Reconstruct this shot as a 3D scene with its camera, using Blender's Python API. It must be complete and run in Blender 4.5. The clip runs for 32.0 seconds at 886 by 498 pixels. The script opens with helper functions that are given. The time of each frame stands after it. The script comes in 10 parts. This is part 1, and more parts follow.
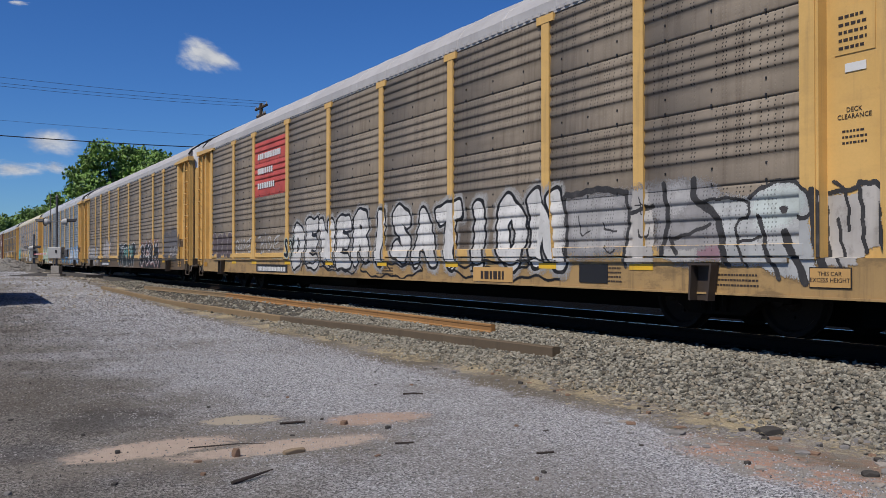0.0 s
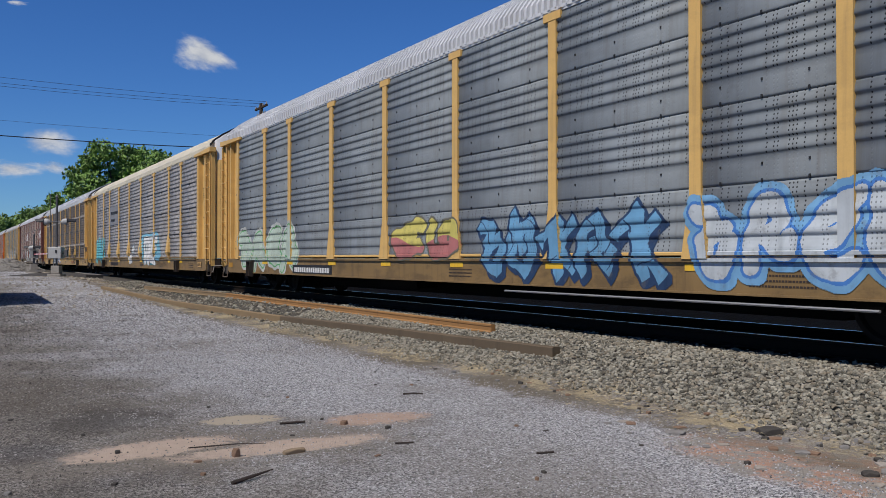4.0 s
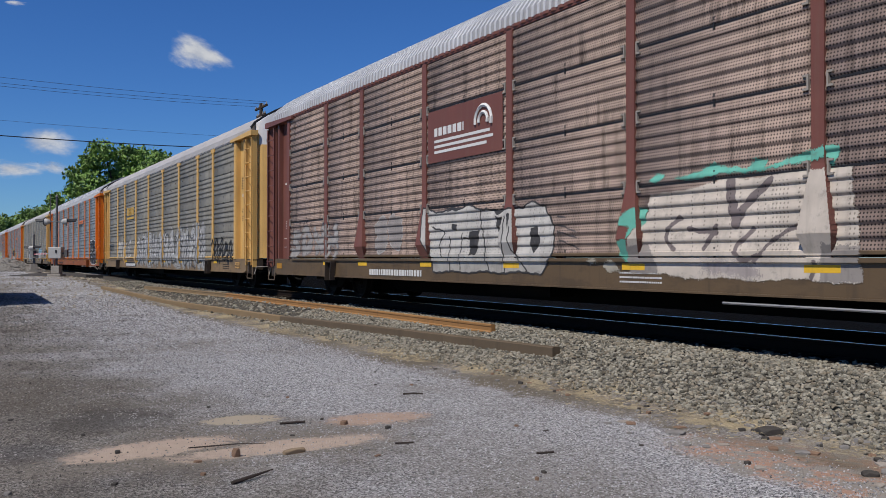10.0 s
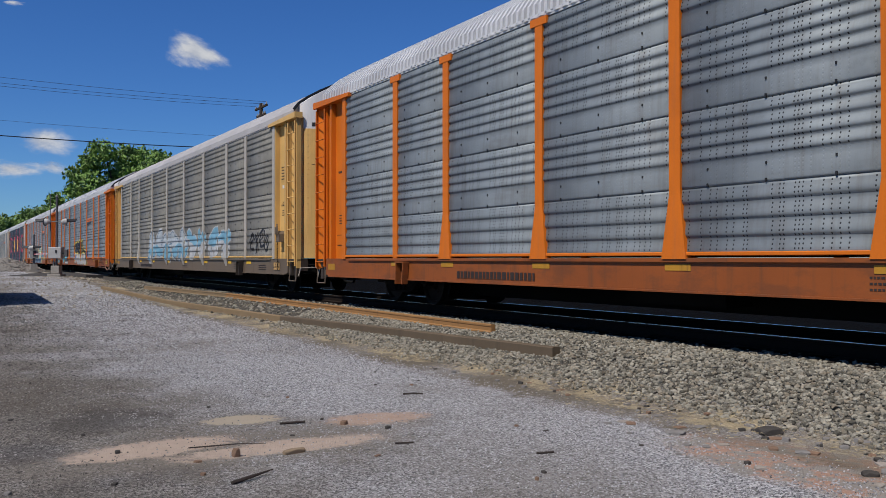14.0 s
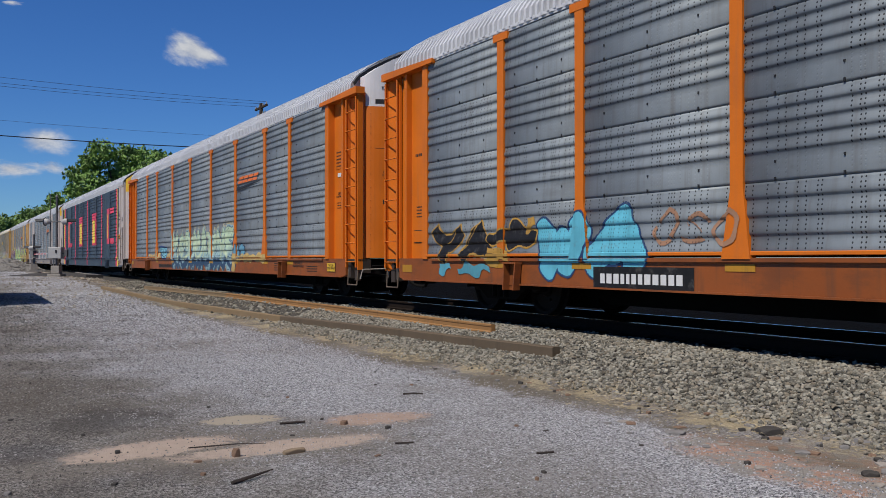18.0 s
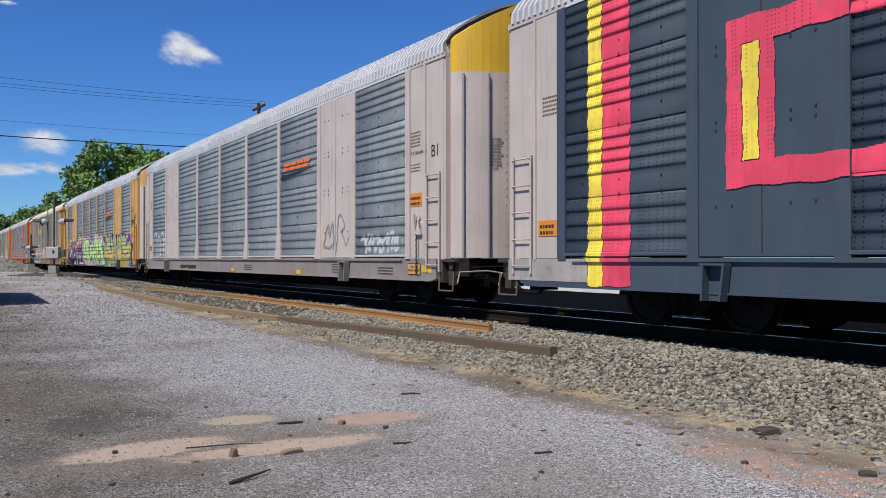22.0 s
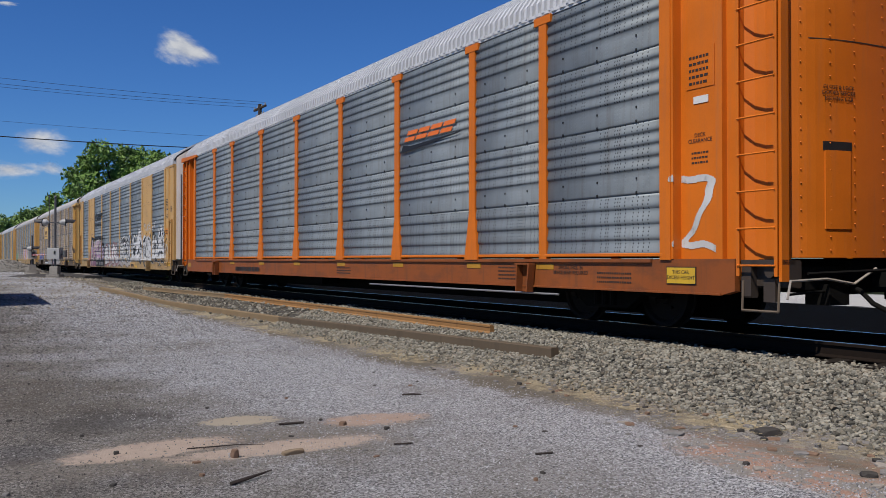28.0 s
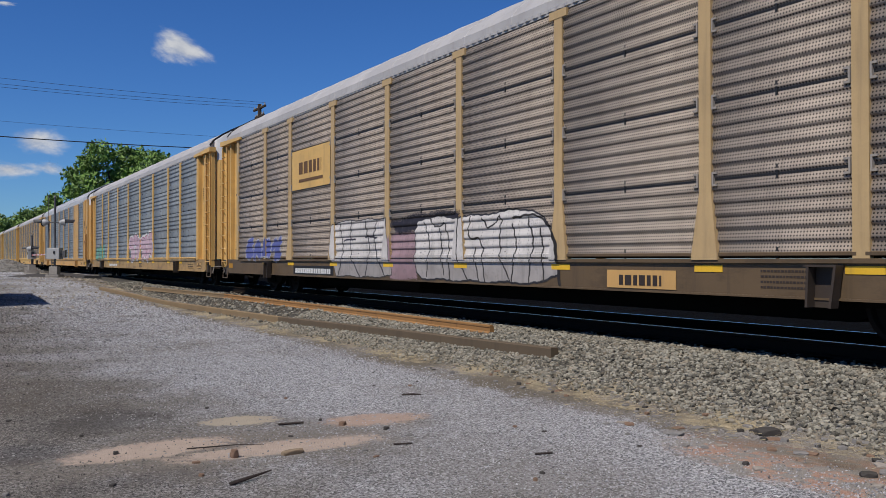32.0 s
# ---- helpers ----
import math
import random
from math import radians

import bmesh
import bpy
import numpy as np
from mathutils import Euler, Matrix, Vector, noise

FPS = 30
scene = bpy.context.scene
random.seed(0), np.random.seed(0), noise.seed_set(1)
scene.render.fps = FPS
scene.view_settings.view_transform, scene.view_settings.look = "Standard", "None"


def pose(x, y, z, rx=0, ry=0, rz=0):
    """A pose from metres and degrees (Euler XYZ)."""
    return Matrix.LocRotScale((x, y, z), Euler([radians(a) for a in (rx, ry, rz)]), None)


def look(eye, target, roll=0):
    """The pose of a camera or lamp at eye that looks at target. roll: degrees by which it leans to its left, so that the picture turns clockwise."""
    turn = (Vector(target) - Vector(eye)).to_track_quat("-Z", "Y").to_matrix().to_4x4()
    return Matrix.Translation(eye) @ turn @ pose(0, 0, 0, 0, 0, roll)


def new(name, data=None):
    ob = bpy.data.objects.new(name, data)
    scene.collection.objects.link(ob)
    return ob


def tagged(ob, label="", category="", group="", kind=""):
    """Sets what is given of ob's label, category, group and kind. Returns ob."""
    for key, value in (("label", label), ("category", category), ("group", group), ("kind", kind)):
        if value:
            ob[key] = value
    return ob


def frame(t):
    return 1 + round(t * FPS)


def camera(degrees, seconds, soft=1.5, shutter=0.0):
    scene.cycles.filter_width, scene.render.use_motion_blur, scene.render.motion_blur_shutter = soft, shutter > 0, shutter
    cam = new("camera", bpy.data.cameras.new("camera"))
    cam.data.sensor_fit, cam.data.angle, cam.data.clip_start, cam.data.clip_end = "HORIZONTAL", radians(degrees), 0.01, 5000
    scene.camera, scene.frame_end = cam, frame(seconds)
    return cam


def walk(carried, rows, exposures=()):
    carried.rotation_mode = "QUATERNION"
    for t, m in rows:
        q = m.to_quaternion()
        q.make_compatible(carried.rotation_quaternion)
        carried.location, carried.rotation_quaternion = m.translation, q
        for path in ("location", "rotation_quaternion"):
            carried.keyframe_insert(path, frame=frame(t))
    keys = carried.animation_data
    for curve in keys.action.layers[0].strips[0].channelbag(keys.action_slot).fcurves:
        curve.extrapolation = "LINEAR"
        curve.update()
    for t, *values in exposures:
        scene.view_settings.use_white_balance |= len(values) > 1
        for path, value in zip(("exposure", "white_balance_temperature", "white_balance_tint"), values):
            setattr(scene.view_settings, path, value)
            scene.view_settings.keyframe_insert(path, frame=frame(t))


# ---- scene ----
import itertools

cam = camera(53.45, 32.0, soft=0.6)
HEADING = 60.33         # 90 minus the angle between the view and the track
EYE = (0.0, 0.0, 1.55)


def view(turn=0.0, lift=0.0):
    """The standing camera, turned a little to its right and upwards (degrees)."""
    return pose(*EYE, 90.644 + lift, 0, HEADING - turn)


walk(cam, [(0.0, view()), (19.3, view()), (20.0, view(0.07)), (21.0, view(0.15)), (23.5, view(0.14)),
           (25.5, view(0.1)), (27.6, view(0.07, 0.05)), (29.0, view(0.11, 0.03)), (32.0, view(0.1, 0.05))],
     exposures=[(0.0, -0.11), (21.0, -0.11), (21.3, 0.06), (21.6, 0.16), (22.0, 0.23), (22.3, 0.22), (22.7, 0.02), (23.0, -0.06), (23.5, -0.11), (32.0, -0.11)])

# ---------------------------------------------------------------- light
SUN_TO = Vector((0.22, -0.53, 0.82)).normalized()
world = bpy.data.worlds.new("sky")
scene.world = world
world.use_nodes = True
wn = world.node_tree.nodes
wl = world.node_tree.links
sky = wn.new("ShaderNodeTexSky")
sky.sky_type = "NISHITA"
sky.sun_disc = False
sky.sun_elevation = math.asin(SUN_TO.z)
sky.sun_rotation = math.atan2(SUN_TO.x, SUN_TO.y)
sky.altitude = 200
sky.air_density = 1.0
sky.dust_density = 0.0
sky.ozone_density = 3.0
rich = wn.new("ShaderNodeHueSaturation")
rich.inputs["Saturation"].default_value = 1.15
wl.new(sky.outputs[0], rich.inputs["Color"])
tint = wn.new("ShaderNodeMix")
tint.data_type, tint.blend_type = "RGBA", "MULTIPLY"
tint.inputs[0].default_value = 1.0
tint.inputs[7].default_value = (0.49, 0.81, 1.31, 1)
wl.new(rich.outputs[0], tint.inputs[6])
wl.new(tint.outputs[2], wn["Background"].inputs[0])
wn["Background"].inputs[1].default_value = 0.072
sun_data = bpy.data.lights.new("sun", "SUN")
sun_data.energy, sun_data.angle, sun_data.color = 5.0, radians(0.5), (1.0, 0.93, 0.84)
sun = new("sun", sun_data)
sun.matrix_world = look(SUN_TO * 60, (0, 0, 0))
scene.view_settings.exposure = -0.11

# ---------------------------------------------------------------- node helpers


class Nodes:
    """A small writer of node materials."""

    def __init__(self, name):
        self.mat = bpy.data.materials.new(name)
        self.mat.use_nodes = True
        self.t = self.mat.node_tree
        self.b = self.t.nodes["Principled BSDF"]

    def n(self, kind, **props):
        node = self.t.nodes.new(kind)
        for key, value in props.items():
            setattr(node, key, value)
        return node

    def put(self, socket, value):
        if isinstance(value, bpy.types.NodeSocket):
            self.t.links.new(value, socket)
        elif value is not None:
            if socket.type == "RGBA" and len(value) == 3:
                value = (*value, 1)
            socket.default_value = value

    def coord(self, which="Object"):
        return self.n("ShaderNodeTexCoord").outputs[which]

    def scaled(self, vec, s):
        node = self.n("ShaderNodeVectorMath", operation="MULTIPLY")
        self.put(node.inputs[0], vec)
        node.inputs[1].default_value = s
        return node.outputs[0]

    def noise(self, vec, scale, detail=4, rough=0.55):
        node = self.n("ShaderNodeTexNoise")
        self.put(node.inputs["Vector"], vec)
        node.inputs["Scale"].default_value = scale
        node.inputs["Detail"].default_value = detail
        node.inputs["Roughness"].default_value = rough
        return node.outputs["Fac"]

    def voronoi(self, vec, scale, out="Distance"):
        node = self.n("ShaderNodeTexVoronoi")
        self.put(node.inputs["Vector"], vec)
        node.inputs["Scale"].default_value = scale
        return node.outputs[out]

    def math(self, op, a, b=None, clamp=False):
        node = self.n("ShaderNodeMath", operation=op, use_clamp=clamp)
        self.put(node.inputs[0], a)
        self.put(node.inputs[1], b)
        return node.outputs[0]

    def band(self, value, lo, hi):
        node = self.n("ShaderNodeMapRange")
        node.interpolation_type = "SMOOTHSTEP"
        self.put(node.inputs["Value"], value)
        node.inputs["From Min"].default_value = lo
        node.inputs["From Max"].default_value = hi
        return node.outputs[0]

    def mix(self, fac, a, b, blend="MIX"):
        node = self.n("ShaderNodeMix", data_type="RGBA", blend_type=blend)
        self.put(node.inputs[0], fac)
        self.put(node.inputs[6], a)
        self.put(node.inputs[7], b)
        return node.outputs[2]

    def xyz(self, vec):
        node = self.n("ShaderNodeSeparateXYZ")
        self.put(node.inputs[0], vec)
        return node.outputs

    def random(self):
        return self.n("ShaderNodeObjectInfo").outputs["Random"]

    def bump(self, height, strength, distance=0.01):
        node = self.n("ShaderNodeBump")
        self.put(node.inputs["Height"], height)
        node.inputs["Strength"].default_value = strength
        node.inputs["Distance"].default_value = distance
        self.put(self.b.inputs["Normal"], node.outputs[0])

    def dusty(self, level=0.12):
        self.b.inputs["Specular IOR Level"].default_value = level

    def done(self, colour=None, rough=None, metal=None):
        self.put(self.b.inputs["Base Color"], colour)
        self.put(self.b.inputs["Roughness"], rough)
        self.put(self.b.inputs["Metallic"], metal)
        return self.mat


def mul(c, k):
    return tuple(min(1.0, v * k) for v in c)


def painted(name, colour, rough=0.55, grime=0.35, rust=0.15, dust=(0.16, 0.12, 0.085), stain=0.0):
    """Weathered paint on steel: faded patches, rain streaks, rust specks."""
    m = Nodes(name)
    p = m.coord()
    streak = m.noise(m.scaled(p, (9.0, 9.0, 0.55)), 1.0, 5, 0.6)
    patch = m.noise(p, 0.9, 4)
    fine = m.noise(p, 45, 3)
    c = m.mix(m.band(patch, 0.3, 0.75), mul(colour, 0.88), mul(colour, 1.08))
    c = m.mix(m.math("MULTIPLY", m.band(streak, 0.5, 0.78), grime), c, dust)
    spots = m.band(m.noise(p, 5.5, 7, 0.72), 0.62, 0.72)
    c = m.mix(m.math("MULTIPLY", spots, rust), c, (0.11, 0.05, 0.025))
    if stain:
        blot = m.band(m.noise(m.scaled(p, (0.9, 0.9, 2.2)), 1.3, 7, 0.7), 0.47, 0.62)
        c = m.mix(m.math("MULTIPLY", blot, stain), c, mul(dust, 0.8))
    c = m.mix(0.18, c, m.mix(fine, mul(colour, 0.6), mul(colour, 1.25)))
    m.bump(fine, 0.12, 0.004)
    m.dusty(0.3)
    return m.done(c, m.math("ADD", m.math("MULTIPLY", patch, 0.25), rough - 0.12))


def punched(m, x, z, share):
    """Round holes in upright rows; share is the part of the rows left blank."""
    if share == 0:
        dx = m.math("MULTIPLY", m.math("SUBTRACT", m.math("FRACT", m.math("DIVIDE", x, 0.04)), 0.5), 0.04)
        dz = m.math("MULTIPLY", m.math("SUBTRACT", m.math("FRACT", m.math("DIVIDE", z, 0.04)), 0.5), 0.04)
        return m.band(m.math("SQRT", m.math("ADD", m.math("MULTIPLY", dx, dx), m.math("MULTIPLY", dz, dz))), 0.0125, 0.008)
    u = m.math("DIVIDE", x, 0.05)
    group = m.n("ShaderNodeTexWhiteNoise", noise_dimensions="1D")
    m.put(group.inputs["W"], m.math("FLOOR", u))
    on = m.math("GREATER_THAN", group.outputs["Value"], share)
    dx = m.math("MULTIPLY", m.math("SUBTRACT", m.math("FRACT", u), 0.5), 0.05)
    dz = m.math("MULTIPLY", m.math("SUBTRACT", m.math("FRACT", m.math("DIVIDE", z, 0.0507)), 0.5), 0.042)
    d = m.math("SQRT", m.math("ADD", m.math("MULTIPLY", dx, dx), m.math("MULTIPLY", dz, dz)))
    return m.math("MULTIPLY", m.band(d, 0.0125, 0.007), on)


def sheet_metal(name, colour, grime=0.4, metal=0.05, rough=0.55, dense=False, brown=(0.10, 0.075, 0.055)):
    """Ribbed side sheets: galvanised or painted, with rows of small punched holes."""
    m = Nodes(name)
    p = m.coord()
    r = m.random()
    shift = m.n("ShaderNodeCombineXYZ")
    m.put(shift.inputs[0], m.math("MULTIPLY", r, 37.0))
    m.put(shift.inputs[2], m.math("MULTIPLY", r, 11.0))
    add = m.n("ShaderNodeVectorMath", operation="ADD")
    m.put(add.inputs[0], p)
    m.put(add.inputs[1], shift.outputs[0])
    q = add.outputs[0]
    streak = m.noise(m.scaled(q, (7.0, 1.0, 0.45)), 1.0, 5, 0.62)
    smear = m.noise(m.scaled(q, (0.7, 1.0, 5.0)), 1.0, 4)
    patch = m.noise(q, 1.3, 5, 0.6)
    c = m.mix(m.band(patch, 0.3, 0.7), mul(colour, 0.8), mul(colour, 1.12))
    c = m.mix(0.4, c, m.mix(r, mul(colour, 0.75), mul(colour, 1.2)))
    cloudy = m.noise(q, 3.2, 6, 0.7)
    c = m.mix(m.math("MULTIPLY", m.band(cloudy, 0.52, 0.72), 0.28), c, mul(colour, 0.5))
    c = m.mix(m.math("MULTIPLY", m.band(cloudy, 0.46, 0.28), 0.2), c, mul(colour, 1.35))
    c = m.mix(m.math("MULTIPLY", m.band(streak, 0.45, 0.75), grime), c, brown)
    c = m.mix(m.math("MULTIPLY", m.band(smear, 0.5, 0.75), grime * 0.5), c, mul(brown, 0.8))
    x, y, z = m.xyz(p)
    holes = punched(m, x, z, 0 if dense else 0.56)
    below = 1.0 if dense else m.band(z, 0.29, 0.31)
    c = m.mix(m.math("MULTIPLY", m.math("MULTIPLY", holes, below), 0.92), c, (0.008, 0.008, 0.009))
    fine = m.noise(p, 60, 3)
    m.bump(m.math("SUBTRACT", m.math("MULTIPLY", fine, 0.3), holes), 0.25, 0.006)
    m.dusty(0.2)
    return m.done(c, m.math("ADD", m.math("MULTIPLY", patch, 0.3), rough - 0.05), metal)


def plain(name, colour, rough=0.6, metal=0.0, vary=0.15, scale=20):
    m = Nodes(name)
    if rough > 0.65:
        m.dusty()
    p = m.coord()
    a, b = m.noise(p, scale, 4), m.noise(p, scale * 0.08, 3)
    c = m.mix(a, mul(colour, 1 - vary), mul(colour, 1 + vary))
    c = m.mix(m.math("MULTIPLY", b, 0.4), c, mul(colour, 1 - vary))
    m.bump(a, 0.1, 0.004)
    return m.done(c, rough, metal)


def spray(name, colour):
    """Spray paint: slightly uneven cover."""
    m = Nodes(name)
    p = m.coord()
    a = m.noise(p, 2.2, 4)
    s = m.noise(m.scaled(p, (8, 8, 0.6)), 1.0, 4)
    c = m.mix(m.band(a, 0.3, 0.7), mul(colour, 0.85), mul(colour, 1.1))
    c = m.mix(m.math("MULTIPLY", m.band(s, 0.5, 0.78), 0.5), c, mul(colour, 0.5))
    c = m.mix(m.math("MULTIPLY", m.band(m.noise(p, 7, 6, 0.7), 0.52, 0.7), 0.4), c, (0.13, 0.12, 0.11))
    x, y, z = m.xyz(p)
    w = m.math("MAXIMUM", m.math("FRACT", m.math("DIVIDE", m.math("SUBTRACT", z, 1.80), 0.945)), m.math("LESS_THAN", z, 1.80))
    ribbed = m.math("MULTIPLY", m.math("MULTIPLY", m.band(w, 0.31, 0.34), m.band(z, 1.02, 1.03)), m.math("LESS_THAN", m.math("ABSOLUTE", x), 11.8))
    near_post = m.math("ABSOLUTE", m.math("SUBTRACT", m.math("FRACT", m.math("DIVIDE", x, 2.88)), 0.5))
    ribbed = m.math("MULTIPLY", ribbed, m.math("GREATER_THAN", near_post, 0.07))
    holes = m.math("MULTIPLY", punched(m, x, z, 0.6), ribbed)
    c = m.mix(m.math("MULTIPLY", holes, 0.55), c, (0.01, 0.01, 0.01))
    m.dusty(0.25)
    return m.done(c, 0.6)


MATS = {}


def mat(key, make=None, *args, **kw):
    if key not in MATS:
        MATS[key] = make(key, *args, **kw)
    return MATS[key]


YELLOW = (0.61, 0.383, 0.128)
TAN = (0.51, 0.305, 0.11)
ORANGE = (0.59, 0.143, 0.007)
MAROON = (0.165, 0.064, 0.05)
WHITE = (0.465, 0.41, 0.375)
SLATE = (0.047, 0.067, 0.090)
P_YELLOW = mat("yellow_paint", painted, YELLOW, stain=0.12)
P_PALE = mat("pale_yellow_paint", painted, (0.60, 0.372, 0.125))
P_TAN = mat("tan_paint", painted, TAN, grime=0.25)
P_ORANGE = mat("orange_paint", painted, ORANGE, grime=0.25)
P_RUSTO = mat("dirty_orange_paint", painted, (0.255, 0.071, 0.016), grime=0.6, rust=0.5, dust=(0.075, 0.045, 0.03), stain=0.4)
P_OCHRE = mat("dirty_ochre_paint", painted, (0.36, 0.235, 0.10), grime=0.7, rust=0.6, dust=(0.085, 0.062, 0.042), stain=0.6)
P_OLIVE = mat("dirty_olive_paint", painted, (0.21, 0.135, 0.055), grime=0.7, rust=0.5, dust=(0.055, 0.042, 0.03), stain=0.5)
P_BEIGE = mat("dirty_beige_paint", painted, (0.215, 0.148, 0.080), grime=0.7, rust=0.5, dust=(0.085, 0.068, 0.05), stain=0.6)
P_MUD = mat("muddy_brown_paint", painted, (0.115, 0.078, 0.043), grime=0.6, rust=0.5, dust=(0.05, 0.038, 0.028), stain=0.5)
P_MAROON = mat("maroon_paint", painted, MAROON, grime=0.3)
P_GREYW = mat("grey_white_paint", painted, (0.40, 0.37, 0.32), grime=0.4)
P_DULL = mat("grimy_brown_paint", painted, (0.13, 0.098, 0.068), grime=0.6, rust=0.4, dust=(0.06, 0.048, 0.036))
P_GRIME = mat("grimy_dark_paint", painted, (0.05, 0.038, 0.03), grime=0.6, rust=0.6, dust=(0.02, 0.016, 0.013))
P_SILLW = mat("dirty_lilac_grey_paint", painted, (0.235, 0.21, 0.20), grime=0.55, stain=0.35)
P_CREAM = mat("faded_cream_paint", painted, (0.44, 0.31, 0.155), grime=0.45)
P_FADED = mat("faded_stencil_paint", plain, (0.13, 0.095, 0.06), 0.7)
P_STRIP = mat("pale_strip_paint", painted, (0.30, 0.27, 0.235), grime=0.5)
P_WHITE = mat("white_paint", painted, WHITE, grime=0.35)
P_SLATE = mat("slate_paint", painted, SLATE, grime=0.15)
P_TOP = mat("chalky_white_paint", painted, (0.62, 0.62, 0.62), grime=0.2)
P_SIGNY = mat("safety_yellow", painted, (0.62, 0.38, 0.03), grime=0.4)
P_BLACK = mat("black_paint", plain, (0.012, 0.012, 0.013), 0.6)
P_LETTER = mat("white_letter_paint", plain, (0.62, 0.62, 0.6), 0.6)
P_INK = mat("dark_letter_paint", plain, (0.03, 0.02, 0.015), 0.6)
# steel below the wagons kept near black: its shade is put into the colour
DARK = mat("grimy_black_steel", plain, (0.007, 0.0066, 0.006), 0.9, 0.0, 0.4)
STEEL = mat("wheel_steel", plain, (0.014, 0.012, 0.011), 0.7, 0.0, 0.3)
BARE = mat("bare_galvanised_steel", plain, (0.33, 0.33, 0.33), 0.5, 0.5)
R_GREY = mat("grey_roof_sheet", painted, (0.37, 0.36, 0.355), 0.6, 0.3, 0.1)
R_CREAM = mat("cream_roof_sheet", painted, (0.50, 0.46, 0.36), 0.6, 0.3, 0.1)
R_SILVER = mat("silver_roof_sheet", painted, (0.51, 0.52, 0.535), 0.5, 0.15, 0.05)
S_BROWN = mat("brown_side_sheet", sheet_metal, (0.227, 0.190, 0.147), 0.55)
S_GREY = mat("grey_side_sheet", sheet_metal, (0.215, 0.21, 0.185), 0.4)
S_BLUE = mat("blue_grey_side_sheet", sheet_metal, (0.215, 0.24, 0.255), 0.3, 0.1)
S_LIGHT = mat("light_perforated_sheet", sheet_metal, (0.33, 0.32, 0.315), 0.25, 0.1, 0.5, dense=True)
S_TANP = mat("tan_perforated_sheet", sheet_metal, (0.362, 0.303, 0.247), 0.35, 0.1, 0.5, dense=True)
S_GALV = mat("galvanised_side_sheet", sheet_metal, (0.226, 0.256, 0.270), 0.35, 0.2, 0.46)
S_MAROON = mat("weathered_maroon_sheet", sheet_metal, (0.385, 0.290, 0.240), 0.92, 0.1, 0.6, dense=True, brown=(0.07, 0.05, 0.04))
S_DARK = mat("dark_brown_side_sheet", sheet_metal, (0.128, 0.105, 0.087), 0.5)
S_SLATE = mat("slate_side_sheet", sheet_metal, (0.049, 0.070, 0.094), 0.1, 0.0, 0.5)

# ---------------------------------------------------------------- mesh helpers


